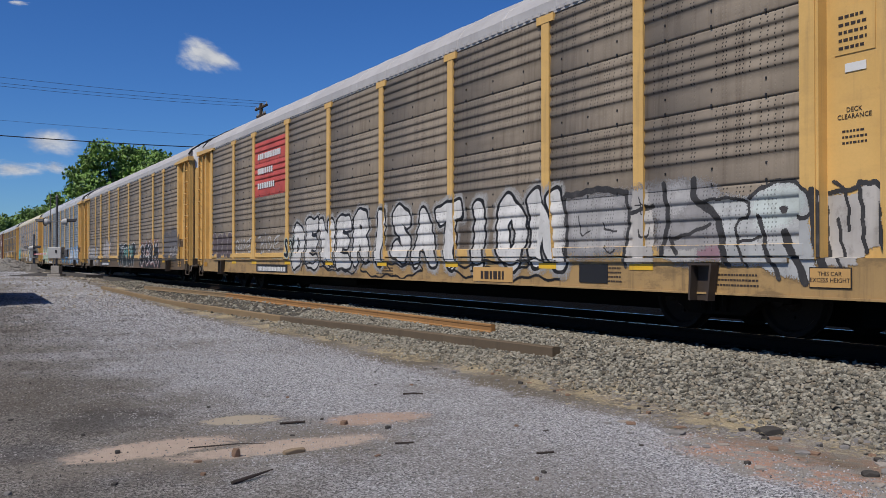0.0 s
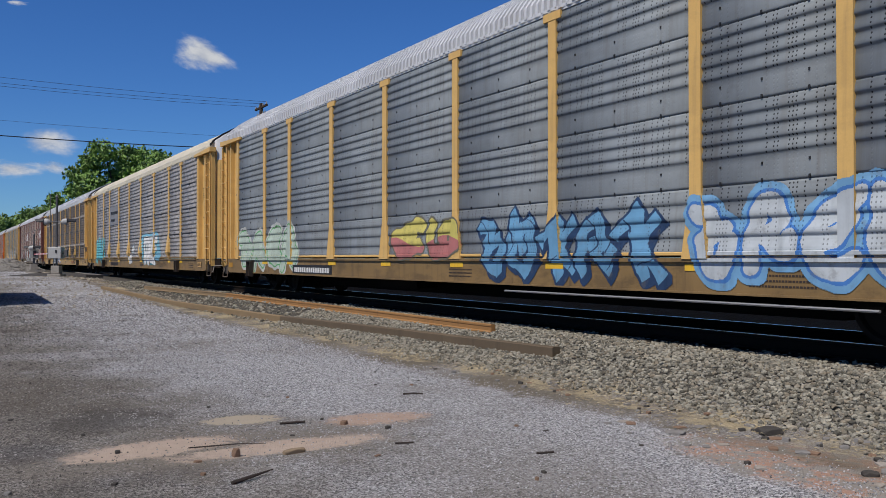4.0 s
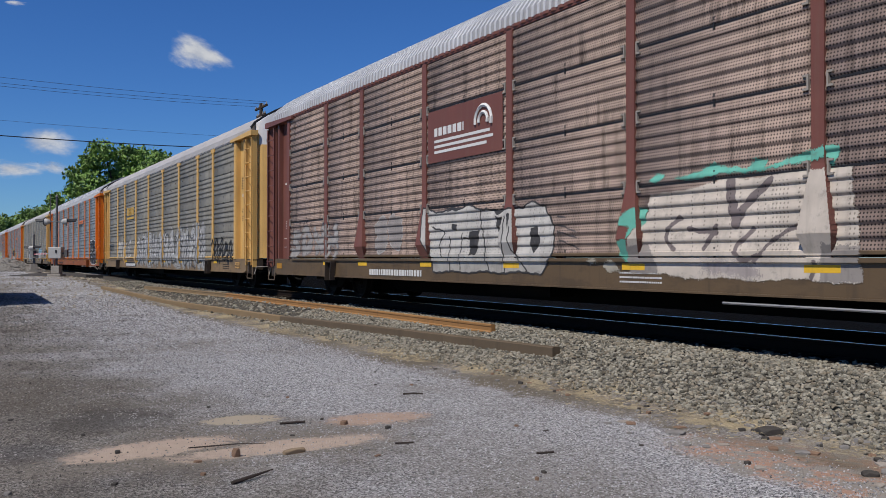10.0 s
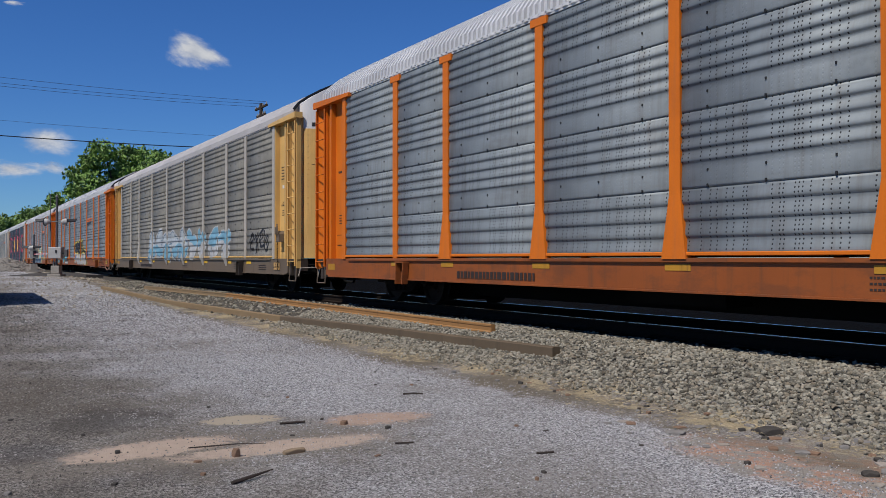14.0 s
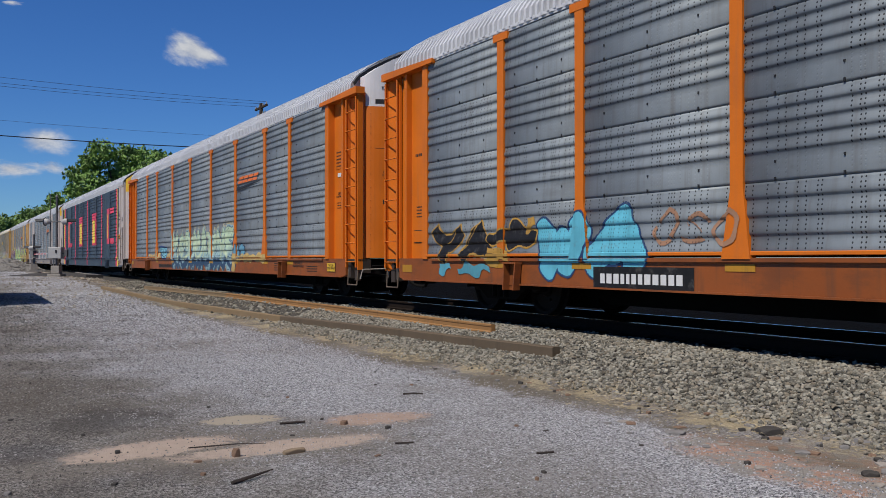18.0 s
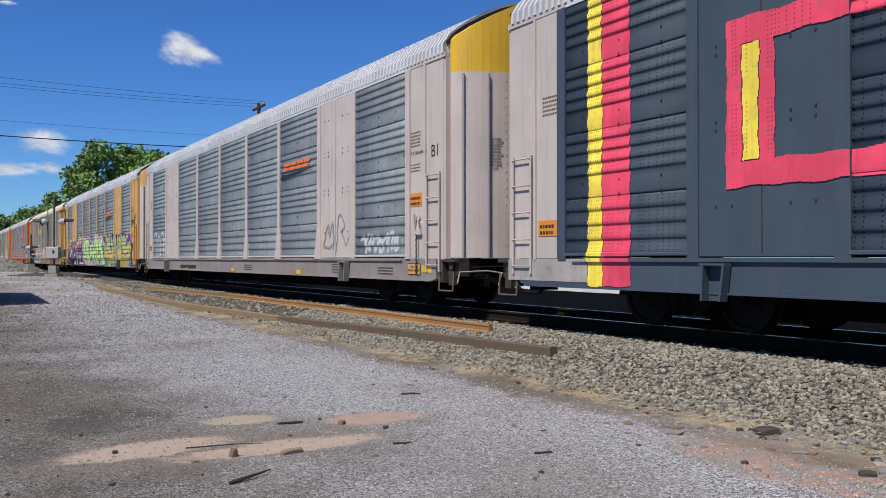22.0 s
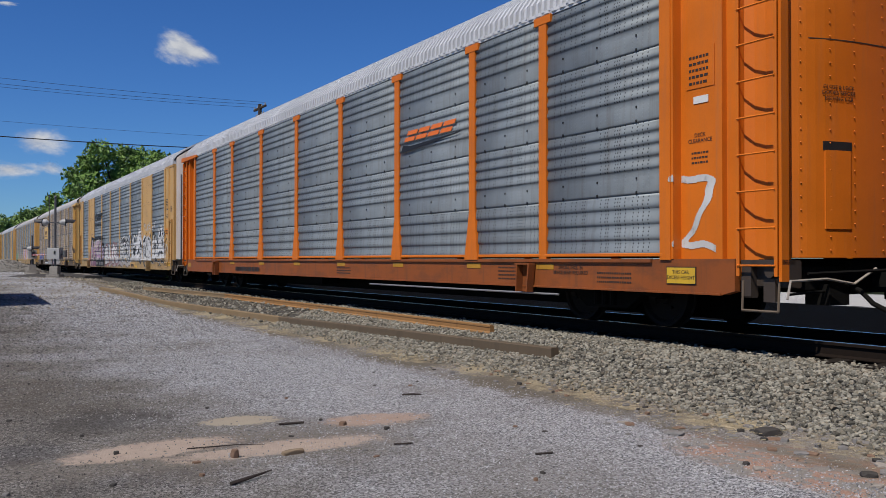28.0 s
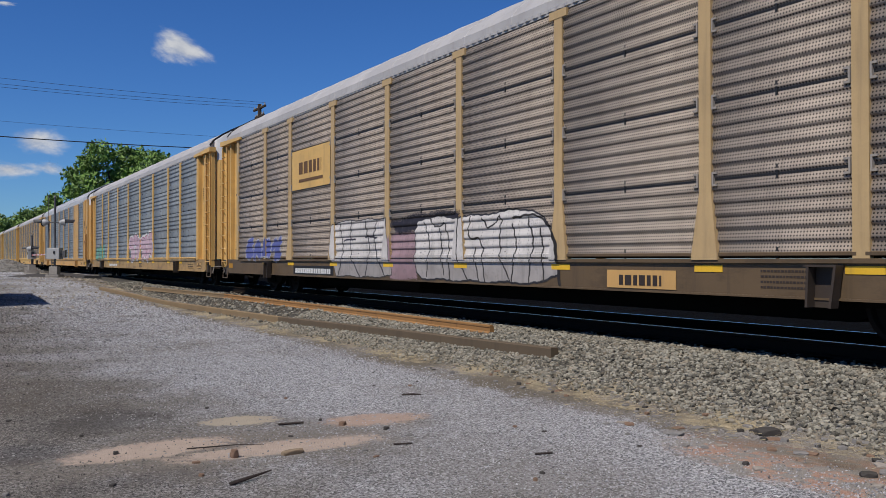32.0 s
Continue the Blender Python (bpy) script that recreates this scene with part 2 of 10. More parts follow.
class Shape:
    """Collects faces of one mesh."""

    def __init__(self):
        self.v, self.f, self.m = [], [], []

    def add(self, verts, faces, mi=0):
        k = len(self.v)
        self.v += [tuple(p) for p in verts]
        self.f += [tuple(i + k for i in q) for q in faces]
        self.m += [mi] * len(faces)
        return self

    def box(self, x0, x1, y0, y1, z0, z1, mi=0, c=0.0):
        """A box; c chamfers the four edges along x and the ends' outline."""
        if c <= 0:
            v = [(x, y, z) for x in (x0, x1) for y in (y0, y1) for z in (z0, z1)]
            return self.add(v, [(0, 1, 3, 2), (4, 6, 7, 5), (0, 4, 5, 1), (2, 3, 7, 6), (0, 2, 6, 4), (1, 5, 7, 3)], mi)
        ring = [(y0 + c, z0), (y1 - c, z0), (y1, z0 + c), (y1, z1 - c), (y1 - c, z1), (y0 + c, z1), (y0, z1 - c), (y0, z0 + c)]
        return self.prism(ring, x0, x1, mi)

    def prism(self, ring, x0, x1, mi=0, axis="x", caps=True):
        """A closed outline swept along an axis."""
        def at(s, a, b):
            return (s, a, b) if axis == "x" else ((a, s, b) if axis == "y" else (a, b, s))
        n = len(ring)
        v = [at(x0, a, b) for a, b in ring] + [at(x1, a, b) for a, b in ring]
        f = [(i, (i + 1) % n, n + (i + 1) % n, n + i) for i in range(n)]
        if caps:
            f += [tuple(range(n))[::-1], tuple(range(n, 2 * n))]
        return self.add(v, f, mi)

    def tube(self, a, b, r, n=8, mi=0, r2=None):
        a, b = Vector(a), Vector(b)
        q = (b - a).to_track_quat("Z", "Y").to_matrix()
        r2 = r if r2 is None else r2
        v = []
        for p, rad in ((a, r), (b, r2)):
            v += [p + q @ Vector((rad * math.cos(2 * math.pi * i / n), rad * math.sin(2 * math.pi * i / n), 0)) for i in range(n)]
        f = [(i, (i + 1) % n, n + (i + 1) % n, n + i) for i in range(n)]
        f += [tuple(range(n))[::-1], tuple(range(n, 2 * n))]
        return self.add(v, f, mi)

    def sweep(self, pts, r, n=6, mi=0):
        """One unbroken round rod through the points."""
        pts = [Vector(p) for p in pts]
        v = []
        for k, p in enumerate(pts):
            d = pts[min(k + 1, len(pts) - 1)] - pts[max(k - 1, 0)]
            q = d.to_track_quat("Z", "Y").to_matrix()
            v += [p + q @ Vector((r * math.cos(2 * math.pi * i / n), r * math.sin(2 * math.pi * i / n), 0)) for i in range(n)]
        f = [(k * n + i, k * n + (i + 1) % n, (k + 1) * n + (i + 1) % n, (k + 1) * n + i) for k in range(len(pts) - 1) for i in range(n)]
        f += [tuple(range(n))[::-1], tuple((len(pts) - 1) * n + i for i in range(n))]
        return self.add(v, f, mi)

    def mesh(self, name, mats, smooth=False):
        me = bpy.data.meshes.new(name)
        me.from_pydata(self.v, [], self.f)
        for m in mats:
            me.materials.append(m)
        if len(mats) > 1:
            me.polygons.foreach_set("material_index", self.m)
        bm = bmesh.new()
        bm.from_mesh(me)
        bmesh.ops.recalc_face_normals(bm, faces=bm.faces)
        bm.to_mesh(me)
        bm.free()
        if smooth:
            count = smooth if smooth > 1 else len(me.polygons)
            me.polygons.foreach_set("use_smooth", [i < count for i in range(len(me.polygons))])
        me.update()
        return me


MESHES = {}


def cached(key, build, *mats, smooth=False):
    """One mesh for each kind of piece and paint."""
    full = (key, tuple(m.name for m in mats))
    if full not in MESHES:
        s = build()
        while not isinstance(key, str):
            key = key[0]
        MESHES[full] = s.mesh(key, mats, smooth)
    return MESHES[full]


def part(name, me, parent, label="", at=None):
    """Links a mesh as one part of a thing."""
    ob = new(name, me)
    ob.parent = parent
    if at is not None:
        ob.matrix_basis = at
    if label:
        tagged(ob, label)
    return ob


def thing(name, x, y, z, label, category, group="", rz=0.0, kind=""):
    ob = new(name)
    ob.matrix_basis = pose(x, y, z, 0, 0, rz)
    return tagged(ob, label, category, group, kind)


def word_mesh(text, size, material, align="CENTER"):
    """Flat lettering in the built-in font, in the xz plane, facing -y."""
    key = ("word", text, size, material.name, align)
    if key not in MESHES:
        cu = bpy.data.curves.new("lettering", "FONT")
        cu.body, cu.size, cu.align_x, cu.extrude = text, size, align, 0.001
        cu.resolution_u = 2
        ob = bpy.data.objects.new("lettering", cu)
        scene.collection.objects.link(ob)
        me = bpy.data.meshes.new_from_object(ob.evaluated_get(bpy.context.evaluated_depsgraph_get()))
        bpy.data.objects.remove(ob)
        me.transform(Matrix.Rotation(radians(90), 4, "X"))
        me.materials.clear()
        me.materials.append(material)
        MESHES[key] = me
    return MESHES[key]

# ---------------------------------------------------------------- the ground
RAIL_TOP, TRACK_Y = 0.613, 9.58


def smooth01(v):
    v = np.clip(v, 0, 1)
    return v * v * (3 - 2 * v)


def ground_z(x, y):
    """Lot, ballast bank, and the rise of the lot to the crossing."""
    x, y = np.asarray(x, float), np.asarray(y, float)
    up = smooth01((y - 6.35) / 1.75) * 0.41
    down = smooth01((y - 11.1) / 2.0) * 0.25
    bank = np.where(y < 9.6, up, 0.41 - down)
    rise = smooth01((-x - 24) / 26) * 0.54
    flat = 0.03 * np.sin(x * 0.5) * np.sin(y * 0.7 + 1)
    near = np.maximum(bank, rise * np.where(y < 9.6, 1, 1))
    return near + flat * smooth01((6.5 - y) / 2) * 0.6


def grid_axis(edges):
    out = []
    for a, b, step in edges:
        out.append(np.arange(a, b, step))
    out.append([edges[-1][1]])
    return np.concatenate(out)


def worn_dirt(m, p):
    """Where the lot's gravel is ground into brown dirt: broad ragged patches, mostly away from the track."""
    y = m.xyz(p)[1]
    big = m.noise(p, 0.22, 4)
    rag = m.math("MULTIPLY", m.math("SUBTRACT", m.noise(p, 0.8, 6, 0.7), 0.5), 5.0)
    f = m.math("MULTIPLY", m.band(m.math("ADD", y, rag), 3.8, 0.6), m.band(big, 0.25, 0.5))
    spots = m.band(m.noise(p, 0.55, 6, 0.7), 0.55, 0.68)
    return m.math("MAXIMUM", f, m.math("MULTIPLY", spots, 0.6))


def ground_material():
    m = Nodes("gravel_lot")
    p = m.coord()
    x, y, z = m.xyz(p)
    warp = m.math("MULTIPLY", m.math("SUBTRACT", m.noise(p, 1.6, 8, 0.75), 0.5), 2.2)
    big = m.noise(p, 0.22, 4)
    mid = m.noise(p, 1.7, 5, 0.65)
    grain = m.voronoi(p, 78, "Color")
    grain2 = m.noise(p, 30, 3)
    gray = m.n("ShaderNodeRGBToBW")
    m.put(gray.inputs[0], grain)
    g = gray.outputs[0]
    stones = m.mix(m.band(g, 0.1, 0.95), (0.09, 0.09, 0.092), (0.74, 0.74, 0.75))
    stones = m.mix(m.band(grain2, 0.3, 0.75), m.mix(0.5, stones, (0.12, 0.12, 0.13)), stones)
    c = m.mix(m.math("MULTIPLY", m.band(big, 0.45, 0.62), 0.55), stones, (0.17, 0.155, 0.135))
    c = m.mix(m.math("MULTIPLY", m.band(mid, 0.55, 0.75), 0.35), c, (0.32, 0.31, 0.29))

    crumb = m.math("MULTIPLY", m.math("SUBTRACT", m.noise(p, 11, 7, 0.8), 0.5), 1.1)

    def blot(cx, cy, rx, ry, turn, soft=0.5, w=0.75):
        """A stain with a ragged edge round (cx, cy)."""
        ca, sa = math.cos(turn), math.sin(turn)
        dx, dy = m.math("SUBTRACT", x, cx), m.math("SUBTRACT", y, cy)
        a = m.math("ADD", m.math("MULTIPLY", dx, ca / rx), m.math("MULTIPLY", dy, sa / rx))
        b = m.math("ADD", m.math("MULTIPLY", dx, -sa / ry), m.math("MULTIPLY", dy, ca / ry))
        d = m.math("SQRT", m.math("ADD", m.math("MULTIPLY", a, a), m.math("MULTIPLY", b, b)))
        d = m.math("ADD", m.math("ADD", d, m.math("MULTIPLY", warp, w)), crumb)
        node = m.band(d, 1.0, 1.0 - soft)
        return node
    clay = m.mix(m.noise(p, 6, 5, 0.7), (0.56, 0.45, 0.36), (0.33, 0.26, 0.21))
    red = m.mix(m.noise(p, 5, 5, 0.7), (0.40, 0.20, 0.125), (0.38, 0.29, 0.23))
    pale = m.mix(mid, (0.45, 0.39, 0.29), (0.34, 0.29, 0.23))
    damp = (0.055, 0.052, 0.05)
    c = m.mix(worn_dirt(m, p), c, m.mix(mid, (0.44, 0.41, 0.365), (0.62, 0.58, 0.52)), "MULTIPLY")
    c = m.mix(m.math("MULTIPLY", blot(-7.2, 2.0, 1.2, 2.2, 0.1, 0.7), 0.8), c, m.mix(grain2, (0.11, 0.098, 0.085), (0.27, 0.24, 0.205)))
    c = m.mix(m.math("MULTIPLY", blot(-8.9, 1.35, 0.8, 0.85, 0.3, 0.6), 0.55), c, damp)
    c = m.mix(m.math("MULTIPLY", blot(-7.75, 0.6, 0.55, 0.45, 0.1, 0.6), 0.55), c, damp)
    c = m.mix(m.math("MULTIPLY", blot(-6.4, 1.0, 0.4, 1.1, 0.1, 0.8), 0.35), c, damp)
    c = m.mix(m.math("MULTIPLY", blot(-7.4, 1.5, 0.34, 0.8, 0.2, 0.35, 0.6), 0.9), c, clay)
    c = m.mix(m.math("MULTIPLY", blot(-6.95, 2.5, 0.3, 1.05, 0.05, 0.4, 0.6), 0.9), c, clay)
    c = m.mix(m.math("MULTIPLY", blot(-8.3, 2.5, 0.28, 0.42, 0.0, 0.3, 0.45), 0.95), c, pale)
    c = m.mix(m.math("MULTIPLY", blot(-7.8, 3.7, 0.36, 0.6, 0.0, 0.4, 0.5), 0.85), c, m.mix(0.45, clay, red))
    c = m.mix(m.math("MULTIPLY", blot(-4.2, 5.62, 1.75, 0.75, 0.0, 0.35, 0.6), 0.92), c, m.mix(m.band(m.noise(p, 3.2, 6, 0.7), 0.46, 0.54), (0.27, 0.25, 0.22), red))
    # straw and dirt along the foot of the ballast
    rag = m.math("MULTIPLY", m.math("SUBTRACT", m.noise(p, 4.5, 6, 0.75), 0.5), 0.7)
    foot = m.math("ADD", m.math("ADD", y, m.math("MULTIPLY", warp, 0.42)), rag)
    dirt = m.math("MULTIPLY", m.band(foot, 5.62, 5.85), m.band(foot, 7.0, 6.7))
    c = m.mix(m.math("MULTIPLY", dirt, m.math("ADD", m.math("MULTIPLY", m.band(m.noise(p, 0.7, 5, 0.65), 0.38, 0.6), 0.45), 0.5)), c,
              m.mix(m.noise(p, 22, 4, 0.7), (0.055, 0.046, 0.037), (0.24, 0.205, 0.155)))
    straw = m.math("MULTIPLY", m.band(foot, 6.16, 6.3), m.band(foot, 6.95, 6.75))
    straw = m.math("MULTIPLY", straw, m.band(m.noise(p, 1.1, 7, 0.7), 0.44, 0.6))
    fib = m.noise(m.scaled(p, (25, 60, 20)), 1.0, 3)
    c = m.mix(m.math("MULTIPLY", straw, 0.9), c, m.mix(fib, (0.20, 0.165, 0.105), (0.52, 0.44, 0.29)))
    # ballast fines under the stones, and pale ground past the track
    fines = m.mix(g, (0.045, 0.042, 0.036), (0.13, 0.12, 0.105))
    c = m.mix(m.band(foot, 6.7, 7.1), c, fines)
    # near black under and behind the train: shade put into the ground colour
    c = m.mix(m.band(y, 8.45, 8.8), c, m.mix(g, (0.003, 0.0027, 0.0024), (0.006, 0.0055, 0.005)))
    c = m.mix(m.math("MULTIPLY", m.band(m.math("ADD", y, warp), 23.4, 23.8), m.band(y, 33.0, 32.0)), c, m.mix(mid, (0.40, 0.39, 0.36), (0.58, 0.56, 0.52)))
    c = m.mix(m.band(y, 32.0, 33.0), c, (0.02, 0.026, 0.012))
    far = m.math("MAXIMUM", m.band(m.math("ABSOLUTE", m.math("SUBTRACT", y, 6.0)), 27, 40), m.band(m.math("MULTIPLY", x, -1.0), 110, 140))
    c = m.mix(far, c, m.mix(mid, (0.035, 0.06, 0.018), (0.07, 0.09, 0.03)))
    h = m.math("ADD", m.math("MULTIPLY", m.voronoi(p, 78), 0.7), m.math("MULTIPLY", mid, 0.8))
    m.bump(h, 0.9, 0.025)
    m.dusty(0.02)
    return m.done(c, 0.95)


def build_ground():
    xs = grid_axis([(-1500, -300, 200), (-300, -100, 20), (-100, -40, 3), (-40, 12, 0.5), (12, 60, 4), (60, 300, 40), (300, 1500, 300)])
    ys = grid_axis([(-1500, -300, 300), (-300, -40, 30), (-40, -4, 3), (-4, 14, 0.25), (14, 40, 2), (40, 300, 40), (300, 1500, 300)])
    gx, gy = np.meshgrid(xs, ys, indexing="ij")
    gz = ground_z(gx, gy)
    nx, ny = gx.shape
    v = np.stack([gx, gy, gz], -1).reshape(-1, 3)
    i = np.arange(nx * ny).reshape(nx, ny)
    f = np.stack([i[:-1, :-1], i[1:, :-1], i[1:, 1:], i[:-1, 1:]], -1).reshape(-1, 4)
    me = bpy.data.meshes.new("ground")
    me.from_pydata(v.tolist(), [], f.tolist())
    me.polygons.foreach_set("use_smooth", [True] * len(me.polygons))
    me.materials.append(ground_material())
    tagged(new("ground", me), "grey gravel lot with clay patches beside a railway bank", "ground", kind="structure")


build_ground()


def scatter_stones(name, spots, sizes, material, label, category, squash=0.65, seed=3, chunky=False):
    """Many angular stones in one mesh; chunky ones have twenty faces, the others eight."""
    rng = np.random.default_rng(seed)
    kinds = []
    if chunky:
        g = (1 + 5 ** 0.5) / 2
        base = np.array([(0, a, b * g) for a in (-1, 1) for b in (-1, 1)] + [(a, b * g, 0) for a in (-1, 1) for b in (-1, 1)]
                        + [(b * g, 0, a) for a in (-1, 1) for b in (-1, 1)], float) / 1.9
        faces1 = np.array([q for q in itertools.combinations(range(12), 3) if all(np.linalg.norm(base[u] - base[w]) < 1.2 for u, w in itertools.combinations(q, 2))])
        turned = np.einsum("ij,ij->i", np.cross(base[faces1[:, 1]] - base[faces1[:, 0]], base[faces1[:, 2]] - base[faces1[:, 0]]), base[faces1[:, 0]]) < 0
        faces1[turned] = faces1[turned][:, ::-1]
    else:
        base = np.array([(1, 0, 0), (-1, 0, 0), (0, 1, 0), (0, -1, 0), (0, 0, 1), (0, 0, -1)], float)
        faces1 = np.array([(0, 2, 4), (2, 1, 4), (1, 3, 4), (3, 0, 4), (2, 0, 5), (1, 2, 5), (3, 1, 5), (0, 3, 5)])
    many, jit = len(base), 0.2 if chunky else 0.38
    for k in range(40):
        shape = base * rng.uniform(0.8, 1.25, (many, 1)) + rng.uniform(-jit, jit, (many, 3))
        kinds.append(np.clip(shape, -0.85, 0.85) * rng.uniform(0.75, 1.25, (1, 3)) if chunky else shape)
    n = len(spots)
    ang = rng.uniform(0, 2 * np.pi, (n, 3))
    kind = rng.integers(0, 40, n)
    pts = np.stack(kinds)[kind]
    pts = pts * sizes[:, None, None] * np.array([1, 0.8, squash])
    cx, sx = np.cos(ang[:, 0]), np.sin(ang[:, 0])
    cz, sz = np.cos(ang[:, 2]), np.sin(ang[:, 2])
    y1 = pts[..., 1] * cx[:, None] - pts[..., 2] * sx[:, None]
    z1 = pts[..., 1] * sx[:, None] + pts[..., 2] * cx[:, None]
    x1 = pts[..., 0]
    pts = np.stack([x1 * cz[:, None] - y1 * sz[:, None], x1 * sz[:, None] + y1 * cz[:, None], z1], -1)
    v = (pts + spots[:, None, :]).reshape(-1, 3)
    f = (faces1[None] + (np.arange(n) * many)[:, None, None]).reshape(-1, 3)
    me = bpy.data.meshes.new(name)
    me.vertices.add(len(v))
    me.vertices.foreach_set("co", v.ravel())
    me.loops.add(len(f) * 3)
    me.loops.foreach_set("vertex_index", f.ravel().astype(np.int32))
    me.polygons.add(len(f))
    me.polygons.foreach_set("loop_start", np.arange(0, len(f) * 3, 3, dtype=np.int32))
    me.update(calc_edges=True)
    me.shade_flat()
    me.materials.append(material)
    return tagged(new(name, me), label, category, kind="stuff")


def stone_material(name, dark, light, tint, dirt=False):
    m = Nodes(name)
    g = m.n("ShaderNodeNewGeometry").outputs["Random Per Island"]
    p = m.coord()
    c = m.mix(g, dark, light)
    hue = m.math("FRACT", m.math("MULTIPLY", g, 17.0))
    c = m.mix(m.math("MULTIPLY", m.band(hue, 0.6, 1.0), 0.5), c, tint)
    c = m.mix(m.math("MULTIPLY", m.noise(p, 40, 3), 0.5), c, mul(dark, 0.8))
    if dirt:
        c = m.mix(worn_dirt(m, p), c, (0.56, 0.52, 0.46), "MULTIPLY")
    m.bump(m.noise(p, 90, 3), 0.3, 0.005)
    m.dusty(0.15)
    return m.done(c, 0.9)


def build_straw(rng):
    """Dry grass stems lying along the foot of the ballast."""
    n = 7500
    x = 1.0 - 30 * rng.random(n) ** 1.3
    y = 6.48 + 0.22 * np.sin(x * 0.8) * np.sin(x * 0.31 + 1) + rng.normal(0, 0.24, n)
    keep = np.sin(x * 1.7 + 2 * np.sin(x * 0.6)) + np.sin(x * 4.1) * 0.5 + rng.normal(0, 0.5, n) > -0.5
    x, y = x[keep], y[keep]
    n = len(x)
    z = ground_z(x, y) + rng.uniform(0.002, 0.03, n)
    a, lift = rng.uniform(0, 2 * np.pi, n), rng.normal(0, 0.18, n)
    half = rng.uniform(0.008, 0.03, n)
    w = rng.uniform(0.0015, 0.004, n)
    along = np.stack([np.cos(a) * half, np.sin(a) * half, lift * half], -1)
    side = np.stack([-np.sin(a) * w, np.cos(a) * w, np.zeros(n)], -1)
    top = np.stack([np.zeros(n), np.zeros(n), w * 1.4], -1)
    c = np.stack([x, y, z], -1)
    v = np.stack([c - along - side, c - along + side, c - along + top, c + along - side, c + along + side, c + along + top], 1).reshape(-1, 3)
    f = (np.array([(0, 3, 5, 2), (1, 2, 5, 4), (0, 1, 4, 3)])[None] + (np.arange(n) * 6)[:, None, None]).reshape(-1, 4)
    me = bpy.data.meshes.new("straw")
    me.from_pydata(v.tolist(), [], f.tolist())
    me.materials.append(stone_material("dry_straw", (0.20, 0.16, 0.095), (0.52, 0.44, 0.30), (0.38, 0.33, 0.22)))
    tagged(new("straw", me), "dry yellow grass stems scattered along the ballast foot", "straw", kind="stuff")


def build_ballast():
    rng = np.random.default_rng(11)
    n = 62000
    x = 2.5 - 22 * rng.random(n) ** 1.2
    y = 6.6 + 2.1 * rng.random(n) ** 0.9 + rng.normal(0, 0.12, n)
    far = 9000
    x = np.concatenate([x, rng.uniform(-60, -19, far)])
    y = np.concatenate([y, 6.6 + 2.6 * rng.random(far)])
    s = (0.013 + 0.027 * rng.random(len(x)) ** 1.5) * np.where(x < -19, 1.5, 1.0)
    keep = y < 8.5 + rng.normal(0, 0.12, len(y))
    keep &= ~((x < -44) & (x > -70))
    x, y, s = x[keep], y[keep], s[keep]
    z = ground_z(x, y) + s * rng.uniform(0.1, 0.55, len(x))
    scatter_stones("ballast", np.stack([x, y, z], -1), s, stone_material("ballast_stone", (0.065, 0.061, 0.050), (0.385, 0.362, 0.295), (0.30, 0.24, 0.17)),
                   "loose grey-brown crushed stone ballast beside the track", "ballast", 0.6, chunky=True)
    build_straw(rng)
    n = 100000
    x = -3.0 - 32 * rng.random(n) ** 1.75
    y = np.minimum(rng.uniform(-1.5, 6.4, n), 5.7 + rng.normal(0, 0.22, n))
    bare = np.zeros(n)
    for cx, cy, rx, ry in ((-7.5, 1.25, 0.4, 0.95), (-6.95, 2.45, 0.32, 1.1), (-8.3, 2.5, 0.36, 0.42), (-7.8, 3.7, 0.42, 0.55), (-8.6, 1.2, 0.6, 0.4), (-4.4, 5.75, 1.5, 0.45)):
        bare = np.maximum(bare, np.exp(-(((x - cx) / rx) ** 2 + ((y - cy) / ry) ** 2) ** 2))
    worn = smooth01((3.2 - y + 1.3 * np.sin(x * 0.9 + 1.5 * np.sin(y * 0.8))) / 3.0) * 0.25
    tracks = 0.35 * np.clip(np.sin(x * 0.7 + y * 1.9 + 1.3 * np.sin(x * 0.45)), 0, 1)
    keep = rng.random(n) > np.maximum(np.maximum(bare * 0.8, worn), tracks)
    x, y = x[keep], y[keep]
    s = rng.uniform(0.004, 0.011, len(x)) * (1 + np.clip((-x - 8) / 10, 0, 2))
    z = ground_z(x, y) + s * 0.25
    scatter_stones("gravel", np.stack([x, y, z], -1), s, stone_material("gravel_chip", (0.09, 0.09, 0.095), (0.62, 0.62, 0.64), (0.44, 0.40, 0.36), True),
                   "fine blue-grey gravel chips on the lot", "gravel", seed=5)


build_ballast()

# ---------------------------------------------------------------- the track
RUST = mat("rusty_rail_steel", painted, (0.27, 0.14, 0.05), 0.8, 0.6, 0.5, (0.09, 0.05, 0.03))
SHINE = mat("worn_rail_head", plain, (0.56, 0.45, 0.33), 0.2, 1.0, 0.08)
OLD = mat("old_brown_rail_steel", painted, (0.105, 0.078, 0.05), 0.85, 0.6, 0.5, (0.05, 0.04, 0.03))
# tie wood this dark carries the shade under the train in its colour
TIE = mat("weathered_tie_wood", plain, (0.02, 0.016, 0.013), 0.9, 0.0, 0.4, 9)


def rail_ring(h=0.172):
    return [(-0.07, 0), (0.07, 0), (0.07, 0.012), (0.012, 0.03), (0.010, h - 0.045), (0.036, h - 0.034), (0.036, h - 0.006),
            (0.028, h), (-0.028, h), (-0.036, h - 0.006), (-0.036, h - 0.034), (-0.010, h - 0.045), (-0.012, 0.03), (-0.07, 0.012)]


